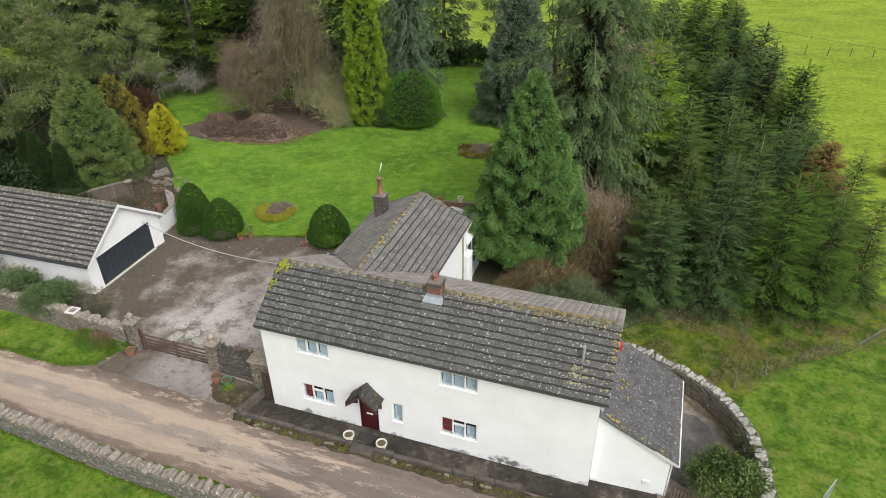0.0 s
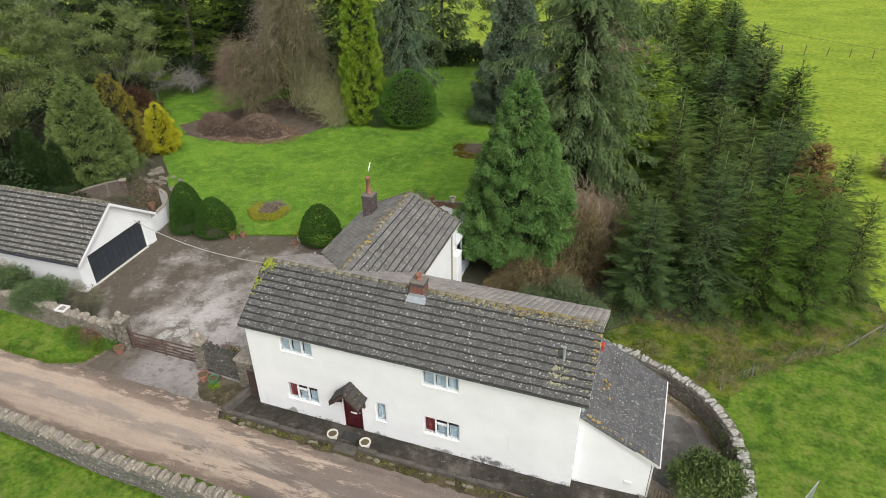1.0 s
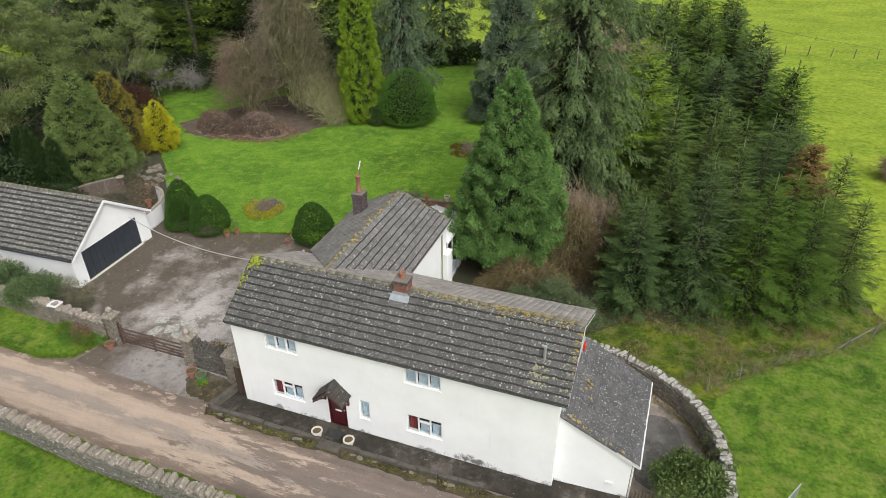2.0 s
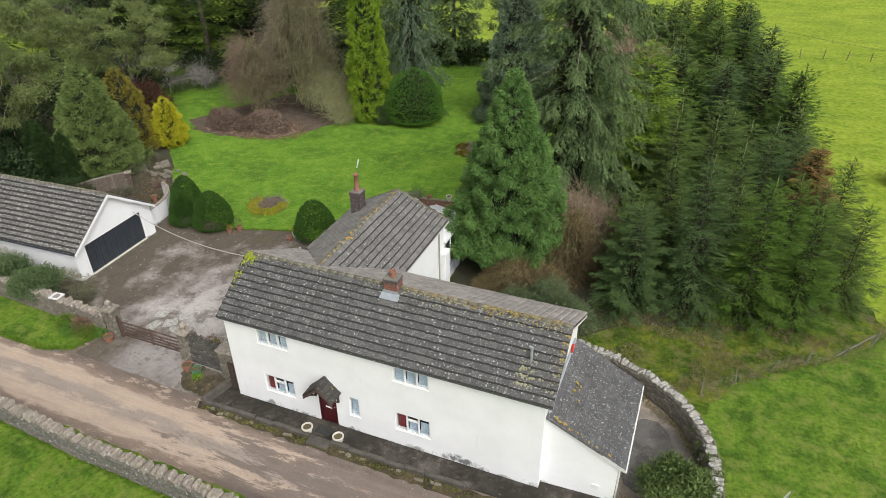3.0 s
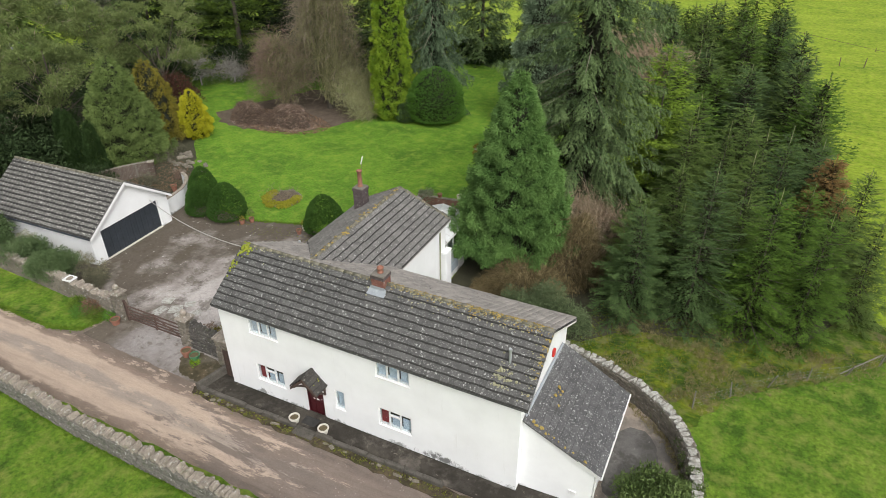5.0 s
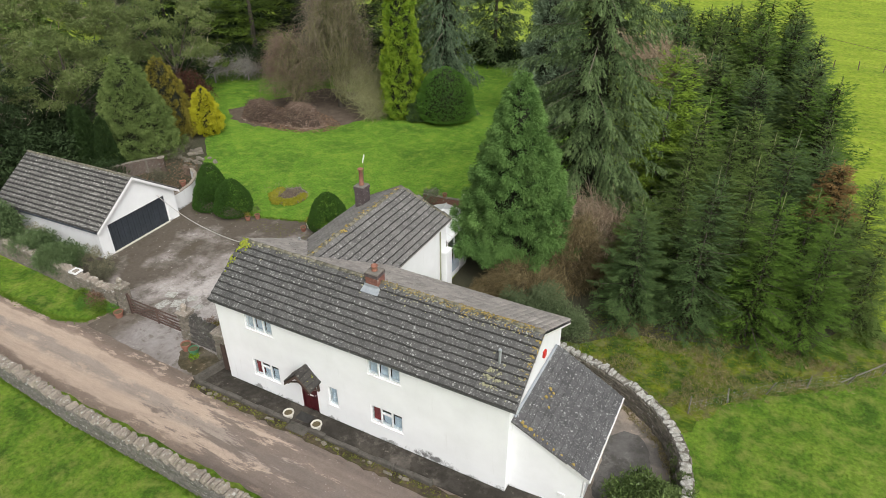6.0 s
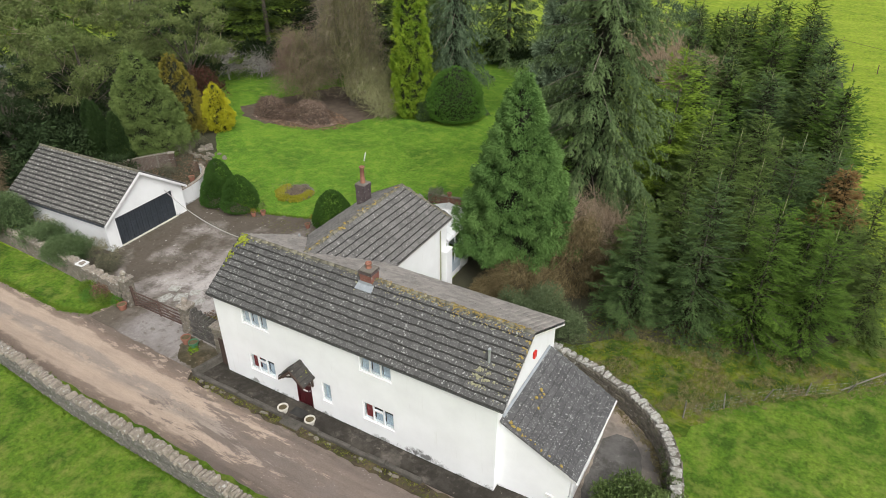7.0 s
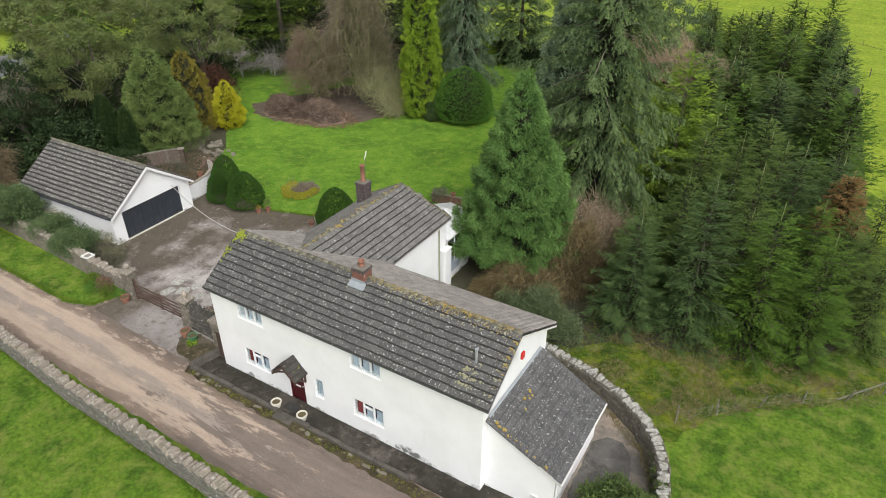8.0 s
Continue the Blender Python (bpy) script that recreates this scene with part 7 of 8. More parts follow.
def brush_heap(at, rx, ry, h, seed, leaves):
    rng = np.random.default_rng(seed)
    n = 5200
    a, q = rng.uniform(0, 6.28, n), np.sqrt(rng.uniform(0, 1, n))
    P = np.stack([np.cos(a) * q * rx, np.sin(a) * q * ry, h * (1 - q ** 4) * rng.uniform(0.8, 1.15, n) + 0.05], 1)
    D = unit(rng.normal(size=(n, 3)) * np.array([1, 1, 0.35]))
    K = np.stack([P, P + D * 0.2 + rng.normal(0, 0.03, (n, 3)), P + D * 0.42 + rng.normal(0, 0.07, (n, 3))], 1)
    K[:, :, 2] = np.maximum(K[:, :, 2], 0.03)
    t = thing("brush_heap", "heap of cut brown brushwood and dead leaves", "brush heap", at)
    part("brushwood", strips(K, F_brush, "twigs", rng.uniform(0.02, 0.045, n)), None, t)
    bm = bmesh.new()
    vs = bmesh.ops.create_icosphere(bm, subdivisions=3, radius=1.0, matrix=Matrix.Diagonal((rx * 0.88, ry * 0.88, h * 0.86, 1)))["verts"]
    for v in vs:
        v.co *= 1 + 0.35 * noise.noise(v.co * 1.4 + Vector((seed, 0, 0)))
    part("mound", bm, plain("leaf_mould", (0.06, 0.042, 0.032), (0.13, 0.095, 0.07), 5, 0.95, bumpy=0.9), t, smooth=True)
    a, q = rng.uniform(0, 6.28, leaves), np.sqrt(rng.uniform(0, 1, leaves)) * 1.25
    P = np.stack([np.cos(a) * q * rx, np.sin(a) * q * ry, np.maximum(0.05, h * (1.08 - q ** 4) + 0.06)], 1)
    D = unit(rng.normal(size=(leaves, 3)))
    V, F = blades(P, D, sides(D, rng), rng.uniform(0.08, 0.2, leaves), rng.uniform(0.06, 0.13, leaves))
    part("dead_leaves", raw("dead_leaves", V, F, F_heapleaf), None, t)


def leaf_litter(cx, cy, rx, ry, n, seed):
    rng = np.random.default_rng(seed)
    a, q = rng.uniform(0, 6.28, n), rng.uniform(0, 1, n) ** 0.6
    P = np.stack([cx + np.cos(a) * q * rx, cy + np.sin(a) * q * ry, rng.uniform(0.03, 0.08, n)], 1)
    D = unit(rng.normal(size=(n, 3)) * np.array([1, 1, 0.3]))
    V, F = blades(P, D, sides(D, rng), rng.uniform(0.08, 0.22, n), rng.uniform(0.05, 0.12, n))
    ob = part("leaf_litter", raw("leaf_litter", V, F, F_leaflitter), None, None)
    tagged(ob, "scattered brown dead leaves under the weeping trees", "leaf litter", kind="stuff")


leaf_litter(-21.2, 30.4, 5.6, 2.9, 5200, 344)
brush_heap((-23.9, 29.3, 0), 1.75, 1.25, 1.6, 341, 900)
brush_heap((-19.6, 30.2, 0), 2.15, 1.3, 1.65, 342, 2600)
brush_heap((-21.6, 29.6, 0), 1.0, 0.8, 0.75, 343, 500)


# ---- stone walls, gates and fences ----
def along(pts, d):
    """The place and heading at the distance d along a broken line."""
    for a, b in zip(pts, pts[1:]):
        a, b = Vector(a), Vector(b)
        L = (b - a).length
        if d <= L or b == Vector(pts[-1]):
            q = a + (b - a) * min(1.0, d / L)
            return q, math.atan2(b.y - a.y, b.x - a.x)
        d -= L


def line_length(pts):
    return sum((Vector(b) - Vector(a)).length for a, b in zip(pts, pts[1:]))


def rough_stone(name, sx, sy, sz, material, seed, cuts=2):
    """A rounded irregular stone, its foot at z 0."""
    bm = bmesh.new()
    bmesh.ops.create_cube(bm, size=1.0)
    bmesh.ops.bevel(bm, geom=bm.edges[:], offset=0.16, segments=1, affect="EDGES")
    rng = random.Random(seed)
    for v in bm.verts:
        v.co = Vector((v.co.x * sx, v.co.y * sy, (v.co.z + 0.5) * sz)) + Vector((rng.uniform(-1, 1) * sx, rng.uniform(-1, 1) * sy, rng.uniform(-1, 1) * sz)) * 0.08
    me = bpy.data.meshes.new(name)
    bm.to_mesh(me)
    bm.free()
    me.materials.append(material)
    return me


COPES = [rough_stone("coping_stone", w, 0.42, h, M_cope, 500 + i) for i, (w, h) in enumerate([(0.13, 0.3), (0.17, 0.27), (0.1, 0.33), (0.22, 0.24), (0.15, 0.31)])]
DARKS = [rough_stone("coping_stone", w, 0.42, h, M_darkstone, 530 + i) for i, (w, h) in enumerate([(0.1, 0.34), (0.13, 0.3), (0.08, 0.38), (0.16, 0.28)])]
FLATS = [rough_stone("coping_stone", w, 0.5, h, M_lichencope, 510 + i) for i, (w, h) in enumerate([(0.14, 0.12), (0.22, 0.14), (0.11, 0.1), (0.18, 0.17)])]
BRICKCOPE = [rough_stone("coping_brick", w, 0.5, h, M_stone, 540 + i) for i, (w, h) in enumerate([(0.26, 0.1), (0.22, 0.11)])]
RUBBLE = [rough_stone("stone", w, 0.1, h, M_stone, 520 + i) for i, (w, h) in enumerate([(0.3, 0.13), (0.22, 0.11), (0.4, 0.16), (0.26, 0.17), (0.34, 0.1)])]


def joined(name, meshes, placed, material, parent):
    """Many small pieces as one mesh of kind stuff: placed holds (which, matrix)."""
    Vs, Fs, Ts, n = [], [], [], 0
    src = []
    for me in meshes:
        me.calc_loop_triangles()
        src.append((np.array([v.co[:] for v in me.vertices]), np.array([t.vertices[:] for t in me.loop_triangles])))
    for k, m in placed:
        V, F = src[k]
        Vs.append(V @ np.array(m.to_3x3()).T + np.array(m.translation))
        Fs.append(F + n)
        n += len(V)
    ob = part(name, raw(name, np.concatenate(Vs), np.concatenate(Fs), material), None, parent)
    ob["kind"] = "stuff"
    return ob


def stone_wall(name, label, pts, h, thick, cope="upright", singles=300, seed=1, lean=8.0, faces=(-1, 1), rubble=None):
    rng = random.Random(seed)
    w = thing(name, label, "stone wall", kind="structure")
    L = line_length(pts)
    n = max(2, int(L / 0.5))
    bm = bmesh.new()
    rows = []
    for i in range(n + 1):
        q, a = along(pts, L * i / n)
        s = Vector((-math.sin(a), math.cos(a), 0))
        z = h + 0.04 * noise.noise((q.x * 0.6, q.y * 0.6, seed))
        q = Vector((q.x, q.y, 0))
        rows.append([bm.verts.new(q + s * o + Vector((0, 0, zz))) for o, zz in ((-thick / 2 - 0.04, -0.05), (-thick / 2 + 0.02, z), (thick / 2 - 0.02, z), (thick / 2 + 0.04, -0.05))])
    for p, q in zip(rows, rows[1:]):
        for k in range(3):
            bm.faces.new((p[k], p[k + 1], q[k + 1], q[k]))
    bm.faces.new(rows[0]), bm.faces.new(rows[-1][::-1])
    part("core", bm, M_mortar, w)
    placed = []
    for side in faces:
        z = 0.0
        while z < h - 0.05:
            ch = rng.uniform(0.1, 0.17)
            d = rng.uniform(0, 0.2)
            while d < L:
                k = rng.randrange(len(RUBBLE))
                q, a = along(pts, d)
                wdt = rng.uniform(0.18, 0.42)
                base = RUBBLE[k].dimensions if False else None
                s = Vector((-math.sin(a), math.cos(a), 0)) * side * (thick / 2 - 0.01 + 0.03 * (1 - z / h))
                m = Matrix.Translation((q.x + s.x, q.y + s.y, z)) @ pose(0, 0, 0, rng.uniform(-4, 4), rng.uniform(-4, 4), math.degrees(a) + rng.uniform(-4, 4)) @ Matrix.Diagonal((wdt / 0.3, rng.uniform(0.7, 1.1), ch / 0.135, 1))
                placed.append((k, m))
                d += wdt + 0.015
            z += ch + 0.012
    joined("rubble_stone", RUBBLE, placed, rubble or (M_darkstone if cope == "dark" else M_stone), w)
    d, count = 0.05, 0
    pool = {"upright": COPES, "dark": DARKS, "flat": FLATS}[cope]
    rest = []
    while d < L:
        k = rng.randrange(len(pool))
        q, a = along(pts, d)
        wdt = pool[k].vertices[0].co.x and max(abs(v.co.x) for v in pool[k].vertices) * 2
        m = Matrix.Translation((q.x + rng.uniform(-0.04, 0.04), q.y + rng.uniform(-0.04, 0.04), h - 0.03 + rng.uniform(-0.03, 0.03))) @ pose(0, 0, 0, rng.uniform(-3, 3), lean + rng.uniform(-9, 9) if cope != "flat" else rng.uniform(-6, 6), math.degrees(a) + (rng.uniform(-7, 7) if cope != "flat" else rng.uniform(-22, 22))) @ Matrix.Diagonal((rng.uniform(0.8, 1.15), thick / 0.42 * (rng.uniform(0.85, 1.12) if cope != "flat" else rng.uniform(0.55, 0.95)), rng.uniform(0.6, 1.35), 1))
        if count < singles:
            ob = new("coping_stone", pool[k])
            ob.parent = w
            ob.matrix_basis = m
        else:
            rest.append((k, m))
        count += 1
        d += wdt + rng.uniform(0.005, 0.04)
    if rest:
        joined("coping_stones_far", pool, rest, M_cope, w)
    return w


stone_wall("lane_wall", "low grey drystone wall with upright coping stones along the lane", [(9.5, -5.92), (8, -5.85), (2.5, -5.7), (-4, -5.62), (-11, -5.18), (-20, -4.8)], 0.92, 0.46, seed=41, rubble=M_lanestone)
stone_wall("roadside_wall", "mossy rubble stone wall with upright coping beside the gate", [(-9.75, 1.36), (-13.0, 1.5), (-17.5, 1.75), (-25, 2.0)], 1.12, 0.42, seed=42)
stone_wall("roadside_wall", "short dark slaty stone wall between gate and house", [(-1.7, 1.22), (-3.75, 1.28)], 1.3, 0.4, "dark", seed=43)
stone_wall("curved_wall", "curved lichened stone wall round the side yard", [(13.6, 8.75), (16.2, 8.15), (18.2, 7.35), (19.4, 6.55), (20.35, 5.55), (21.05, 4.2), (21.45, 2.7), (21.55, 1.2), (21.3, -0.6)], 1.1, 0.44, "flat", seed=44)


def gate_pier(x, y, s, h, label, finial=True):
    p = thing("gate_pier", label, "gate pier", (x, y, 0), 2, group="gate piers" if finial else "")
    part("core", soft_box(-s / 2 + 0.03, -s / 2 + 0.03, -0.05, s / 2 - 0.03, s / 2 - 0.03, h, 0.01), M_mortar, p)
    rng = random.Random(int(x * 100))
    placed = []
    for side in range(4):
        z = 0.0
        while z < h - 0.1:
            ch = rng.uniform(0.12, 0.2)
            u = -s / 2
            while u < s / 2 - 0.08:
                wdt = min(rng.uniform(0.2, 0.36), s / 2 - u)
                m = pose(0, 0, 0, 0, 0, 90 * side) @ Matrix.Translation((u + wdt / 2, -s / 2 + 0.02, z)) @ Matrix.Diagonal((wdt / 0.3, 0.8, ch / 0.135, 1))
                placed.append((rng.randrange(5), m))
                u += wdt + 0.01
            z += ch + 0.01
    joined("rubble_stone", RUBBLE, placed, M_stone, p)
    part("cap", soft_box(-s / 2 - 0.09, -s / 2 - 0.09, h, s / 2 + 0.09, s / 2 + 0.09, h + 0.1, 0.02), M_cope, p, "pale square cap stone")
    if finial:
        b = turned([(0.13, 0), (0.13, 0.05), (0.06, 0.09), (0.12, 0.15), (0.17, 0.24), (0.16, 0.33), (0.09, 0.43), (0.02, 0.48), (0.0, 0.49)], 14)
        bmesh.ops.translate(b, verts=b.verts[:], vec=(0, 0, h + 0.1))
        part("finial", b, M_cope, p, "weathered stone finial", smooth=True)
    return p


gate_pier(-9.15, 1.32, 0.56, 1.78, "square stone gate pier with cap and finial")
gate_pier(-4.12, 1.26, 0.56, 1.74, "square stone gate pier beside terracotta pots")
p = gate_pier(-1.08, 1.12, 0.95, 1.72, "broad stone pier with lichened flat cap beside the house", False)
cp = thing("planter_pier", "stone pier topped by a white square rim", "pier", (-13.45, 1.52, 0), 4)
part("core", soft_box(-0.28, -0.26, -0.05, 0.28, 0.26, 1.3, 0.03), M_stone, cp)
bm = bmesh.new()
for a in ((-0.3, -0.28, 0.3, -0.19), (-0.3, 0.19, 0.3, 0.28), (-0.3, -0.19, -0.21, 0.19), (0.21, -0.19, 0.3, 0.19)):
    box(bm, a[0], a[1], 1.3, a[2], a[3], 1.38)
part("rim", bm, M_white, cp, "white painted square rim")


def five_bar_gate(x0, x1, y, label):
    g = thing("field_gate", label, "gate", (x0, y, 0))
    L = x1 - x0
    for k, z in enumerate((0.14, 0.34, 0.54, 0.76, 1.02)):
        part("rail", soft_box(0.09, -0.025, z, L - 0.09, 0.025, z + 0.085, 0.01), M_gatewood, g)
    for u, hh in ((0.0, 1.3), (L / 2 - 0.045, 1.15), (L - 0.09, 1.15)):
        part("stile", soft_box(u, -0.045, 0.06, u + 0.09, 0.045, hh, 0.012), M_gatewood, g)
    for a, b in (((0.1, 0.15), (L / 2 - 0.06, 1.05)), ((L - 0.1, 0.15), (L / 2 + 0.06, 1.05))):
        bm = bmesh.new()
        rod(bm, (a[0], -0.04, a[1]), (b[0], -0.04, b[1]), 0.035, n=5)
        part("brace", bm, M_gatewood, g)
    bm = bmesh.new()
    box(bm, 0.0, -0.055, 1.18, 0.5, 0.055, 1.26, Matrix.Rotation(radians(-18), 4, "Y"))
    part("hinge_post", soft_box(-0.1, -0.06, -0.1, 0.0, 0.06, 1.4, 0.015), M_darkwood, g)
    bm.free()
    return g


five_bar_gate(-8.72, -4.5, 1.3, "closed brown five-bar wooden gate between stone piers")
sg = thing("side_gate", "dark brown boarded side gate beside the house", "gate", (-0.62, 0.22, 0))
for k in range(4):
    part("board", soft_box(k * 0.145, -0.02, 0.05, k * 0.145 + 0.138, 0.015, 1.72 - 0.02 * (k % 2), 0.006), M_darkwood, sg)
for z in (0.3, 1.4):
    part("ledge", soft_box(0.0, 0.016, z, 0.57, 0.05, z + 0.1, 0.008), M_darkwood, sg)

# terrace edge
TE = plain("mossy_concrete", (0.045, 0.042, 0.034), (0.125, 0.112, 0.094), 2.5, 0.9, bumpy=0.7, fine=18)
kerb = thing("terrace_kerb", "low mossy concrete kerb along the terrace", "kerb", kind="structure")
rng = random.Random(90)
for xa, xb in ((-1.15, 4.62), (5.72, 12.1)):
    n = round((xb - xa) / 0.92)
    for k in range(n):
        x0, x1 = xa + (xb - xa) * k / n, xa + (xb - xa) * (k + 1) / n
        a = rng.uniform(-0.02, 0.02)
        ob = part("kerb_stone", soft_box(x0 - rng.uniform(-0.01, 0.01), -1.23 + a, -0.03, x1 - 0.012, -1.03 + a, 0.25 + rng.uniform(-0.05, 0.04), 0.03), TE, kerb)
side_kerb = thing("side_kerb", "low concrete wall at the terrace end", "kerb", kind="structure")
bm = bmesh.new()
prism(bm, [(-1.28, -1.25, -0.03), (-1.06, -1.25, -0.03), (-0.62, 0.7, -0.03), (-0.86, 0.7, -0.03)], (0, 0, 0.5))
bmesh.ops.bevel(bm, geom=bm.edges[:], offset=0.02, segments=1, affect="EDGES")
part("kerb_stone", bm, TE, side_kerb)
part("threshold_slab", soft_box(4.64, -1.5, -0.02, 5.7, -1.0, 0.12, 0.02), TE, kerb)
sheet("kerb_bank", [(-1.5, -1.15), (13.2, -1.15), (17, -1.05), (17, -1.5), (12, -1.72), (6, -1.66), (2, -1.6), (-1.3, -1.5)], 0.05, M_bank, "brown mossy stony strip below the terrace kerb", "verge", 0.35, rough=0.08)
rng = random.Random(91)
for k in range(20):
    x = rng.uniform(-1.2, 12.5)
    if 4.5 < x < 5.8:
        continue
    ob = new("edging_stone", RUBBLE[k % 5])
    ob.matrix_basis = pose(x, -1.4 + rng.uniform(-0.1, 0.08), -0.02, rng.uniform(-15, 15), rng.uniform(-10, 10), rng.uniform(-25, 25)) @ Matrix.Diagonal((rng.uniform(0.4, 1.1), rng.uniform(1.0, 1.8), 0.75, 1))
    tagged(ob, "half-buried pale edging stone beside the lane", "stone", group="edging stones")


# wire fences
def wire_fence(name, label, pts, spacing, h, r, seed, wires=3, lean=5.0, wire=0.004, net=False, wood=None):
    rng = random.Random(seed)
    f = thing(name, label, "fence")
    L = line_length(pts)
    n = int(L / spacing)
    tops = []
    bm = bmesh.new()
    rod(bm, (0, 0, -0.1), (0, 0, h), r, r * 0.85, 7)
    me = bpy.data.meshes.new("post")
    bm.to_mesh(me)
    bm.free()
    me.materials.append(wood or M_wood)
    for i in range(n + 1):
        q, a = along(pts, L * i / n)
        ob = new("post", me)
        ob.parent = f
        ob.matrix_basis = pose(q.x, q.y, 0, rng.uniform(-lean, lean), rng.uniform(-lean, lean), rng.uniform(0, 90)) @ Matrix.Diagonal((1, 1, rng.uniform(0.85, 1.1), 1))
        tops.append(q)
    for w in range(wires):
        z = h * (0.35 + 0.27 * w)
        bm = bmesh.new()
        for a, b in zip(tops, tops[1:]):
            rod(bm, (a.x, a.y, z), (b.x, b.y, z), wire, n=4)
        part("wire", bm, M_wood, f)
    if net:
        bm = bmesh.new()
        for i in range(int(L / 0.3)):
            q, a = along(pts, i * 0.3)
            rod(bm, (q.x, q.y, 0.02), (q.x, q.y, h * 0.8), 0.0015, n=3)
        for z in (0.1, 0.3, 0.5, 0.7):
            for a, b in zip(tops, tops[1:]):
                rod(bm, (a.x, a.y, z * h), (b.x, b.y, z * h - 0.03), 0.0015, n=3)
        part("netting", bm, M_steel, f, "sagging galvanised stock netting")["kind"] = "stuff"
    return f


wf = wire_fence("wire_fence", "sagging post and wire fence beside the plantation", [(20.7, 8.0), (22.4, 9.7), (24.7, 11.9), (26.7, 13.1), (28.7, 15.0), (30.5, 18.0), (32.5, 23)], 2.1, 0.95, 0.035, 51, lean=14.0, net=True, wood=M_greywood)
bm = bmesh.new()
rod(bm, (26.9, 13.2, 0.35), (28.7, 15.0, 0.85), 0.03, n=6)
part("rail", bm, M_greywood, wf, "fallen grey wooden rail")
wire_fence("field_fence", "distant post and wire fence across the pasture", [(18, 74.2), (33.4, 75.2), (41, 76), (70, 79)], 2.6, 1.15, 0.06, 52, 2)
wire_fence("field_fence", "thin dark wire fence line slanting across the far pasture", [(8, 103), (15, 97.5), (23, 91.2), (28, 87.6), (33.5, 83.6), (41, 79.6), (52, 76.5)], 9.0, 0.6, 0.03, 53, 1, wire=0.022)

# field hurdle and small gate by the laurel
hd = thing("metal_hurdle", "galvanised metal sheep hurdle in the paddock", "hurdle", (23.6, 1.7, 0), 60)
for k in range(9):
    bm = bmesh.new()
    rod(bm, (k * 0.14, 0, 0.05), (k * 0.14, 0, 1.05), 0.018, n=6)
    part("bar", bm, M_steel, hd)
for z in (0.05, 1.05):
    bm = bmesh.new()
    rod(bm, (0, 0, z), (1.12, 0, z), 0.022, n=6)
    part("rail", bm, M_steel, hd)
pg = thing("picket_gate", "small weathered brown picket gate beside the lean-to", "gate", (18.0, 0.35, 0), -6)
for k in range(8):
    part("picket", soft_box(k * 0.13, -0.015, 0.03, k * 0.13 + 0.09, 0.015, 0.85 + 0.03 * (k % 2), 0.006), M_wood, pg)
for z in (0.2, 0.62):
    part("rail", soft_box(0.0, 0.016, z, 1.02, 0.05, z + 0.08, 0.006), M_wood, pg)


# ---- garden details ----
def pot(name, label, at, r, h, mat, fill=True, group="", rim=0.03):
    p = thing(name, label, "flower pot", at, group=group)
    part("pot", turned([(r * 0.68, 0), (r * 0.92, h * 0.78), (r, h * 0.8), (r, h), (r - rim, h), (r - rim - 0.01, h * 0.82), (r * 0.5, h * 0.8)], 18), mat, p, smooth=False)
    if fill:
        b = turned([(0.001, h * 0.88), (r * 0.5, h * 0.9), (r - rim - 0.004, h * 0.84)], 14)
        part("soil", b, M_soil, p)
    return p


def sprout(at, r, h, mat, seed, name="pot_plant", label="small green plant growing in the pot"):
    plant(name, label, "plant", at, None, leafy_crown([(0, 0, h * 0.5, r, h / r * 0.5)], seed, mat, 900, 0.09, 0.4), (M_bark, mat))


pot("stone_tub", "round cream stone tub on the terrace", (4.36, -0.86, 0.05), 0.26, 0.32, M_tub, group="terrace tubs", rim=0.06)
pot("stone_tub", "round cream stone tub on the terrace", (5.95, -0.84, 0.05), 0.26, 0.32, M_tub, group="terrace tubs", rim=0.06)
pot("terracotta_pot", "large terracotta pot beside the gate pier", (-3.55, 0.42, 0.03), 0.27, 0.42, M_terra)
pot("green_pot", "green glazed pot on a mossy patch", (-2.95, 0.38, 0.03), 0.27, 0.36, M_greenpot)
pot("terracotta_pot", "terracotta pot at the foot of the gate pier", (-9.15, 0.72, 0.03), 0.27, 0.36, M_terra)
pot("terracotta_pot", "terracotta pot on the lawn edge", (-10.55, 12.75, 0.02), 0.2, 0.34, M_terra)
pot("terracotta_pot", "pale terracotta pot with a leafy plant", (-10.1, 13.25, 0.02), 0.2, 0.36, M_terra)
pot("terracotta_pot", "terracotta pot beside the clipped dome", (-6.05, 13.35, 0.02), 0.2, 0.34, M_terra)
pot("terracotta_pot", "small terracotta pot beside the clipped dome", (-6.0, 13.9, 0.02), 0.17, 0.36, M_tub)
pot("terracotta_pot", "terracotta pot inside the gate by the house", (-2.3, 1.9, 0.02), 0.22, 0.5, M_terra)
sprout((-10.1, 13.25, 0.36), 0.25, 0.6, F_sage, 601)
sprout((-10.55, 12.75, 0.3), 0.18, 0.3, F_bronze, 602)
sprout((-6.0, 13.9, 0.34), 0.2, 0.4, F_bronze, 603)
sprout((-2.75, 0.15, 0.0), 0.26, 0.16, F_golden, 604, "mossy_clump", "low mossy weeds round the green pot")
sprout((-2.7, 2.0, 0.02), 0.4, 1.0, F_bronze, 605, "wall_plant", "brownish plant behind the low wall")
sprout((-3.2, 1.9, 0.02), 0.45, 1.1, F_redtwig, 606, "wall_plant", "reddish dry plant behind the low wall")
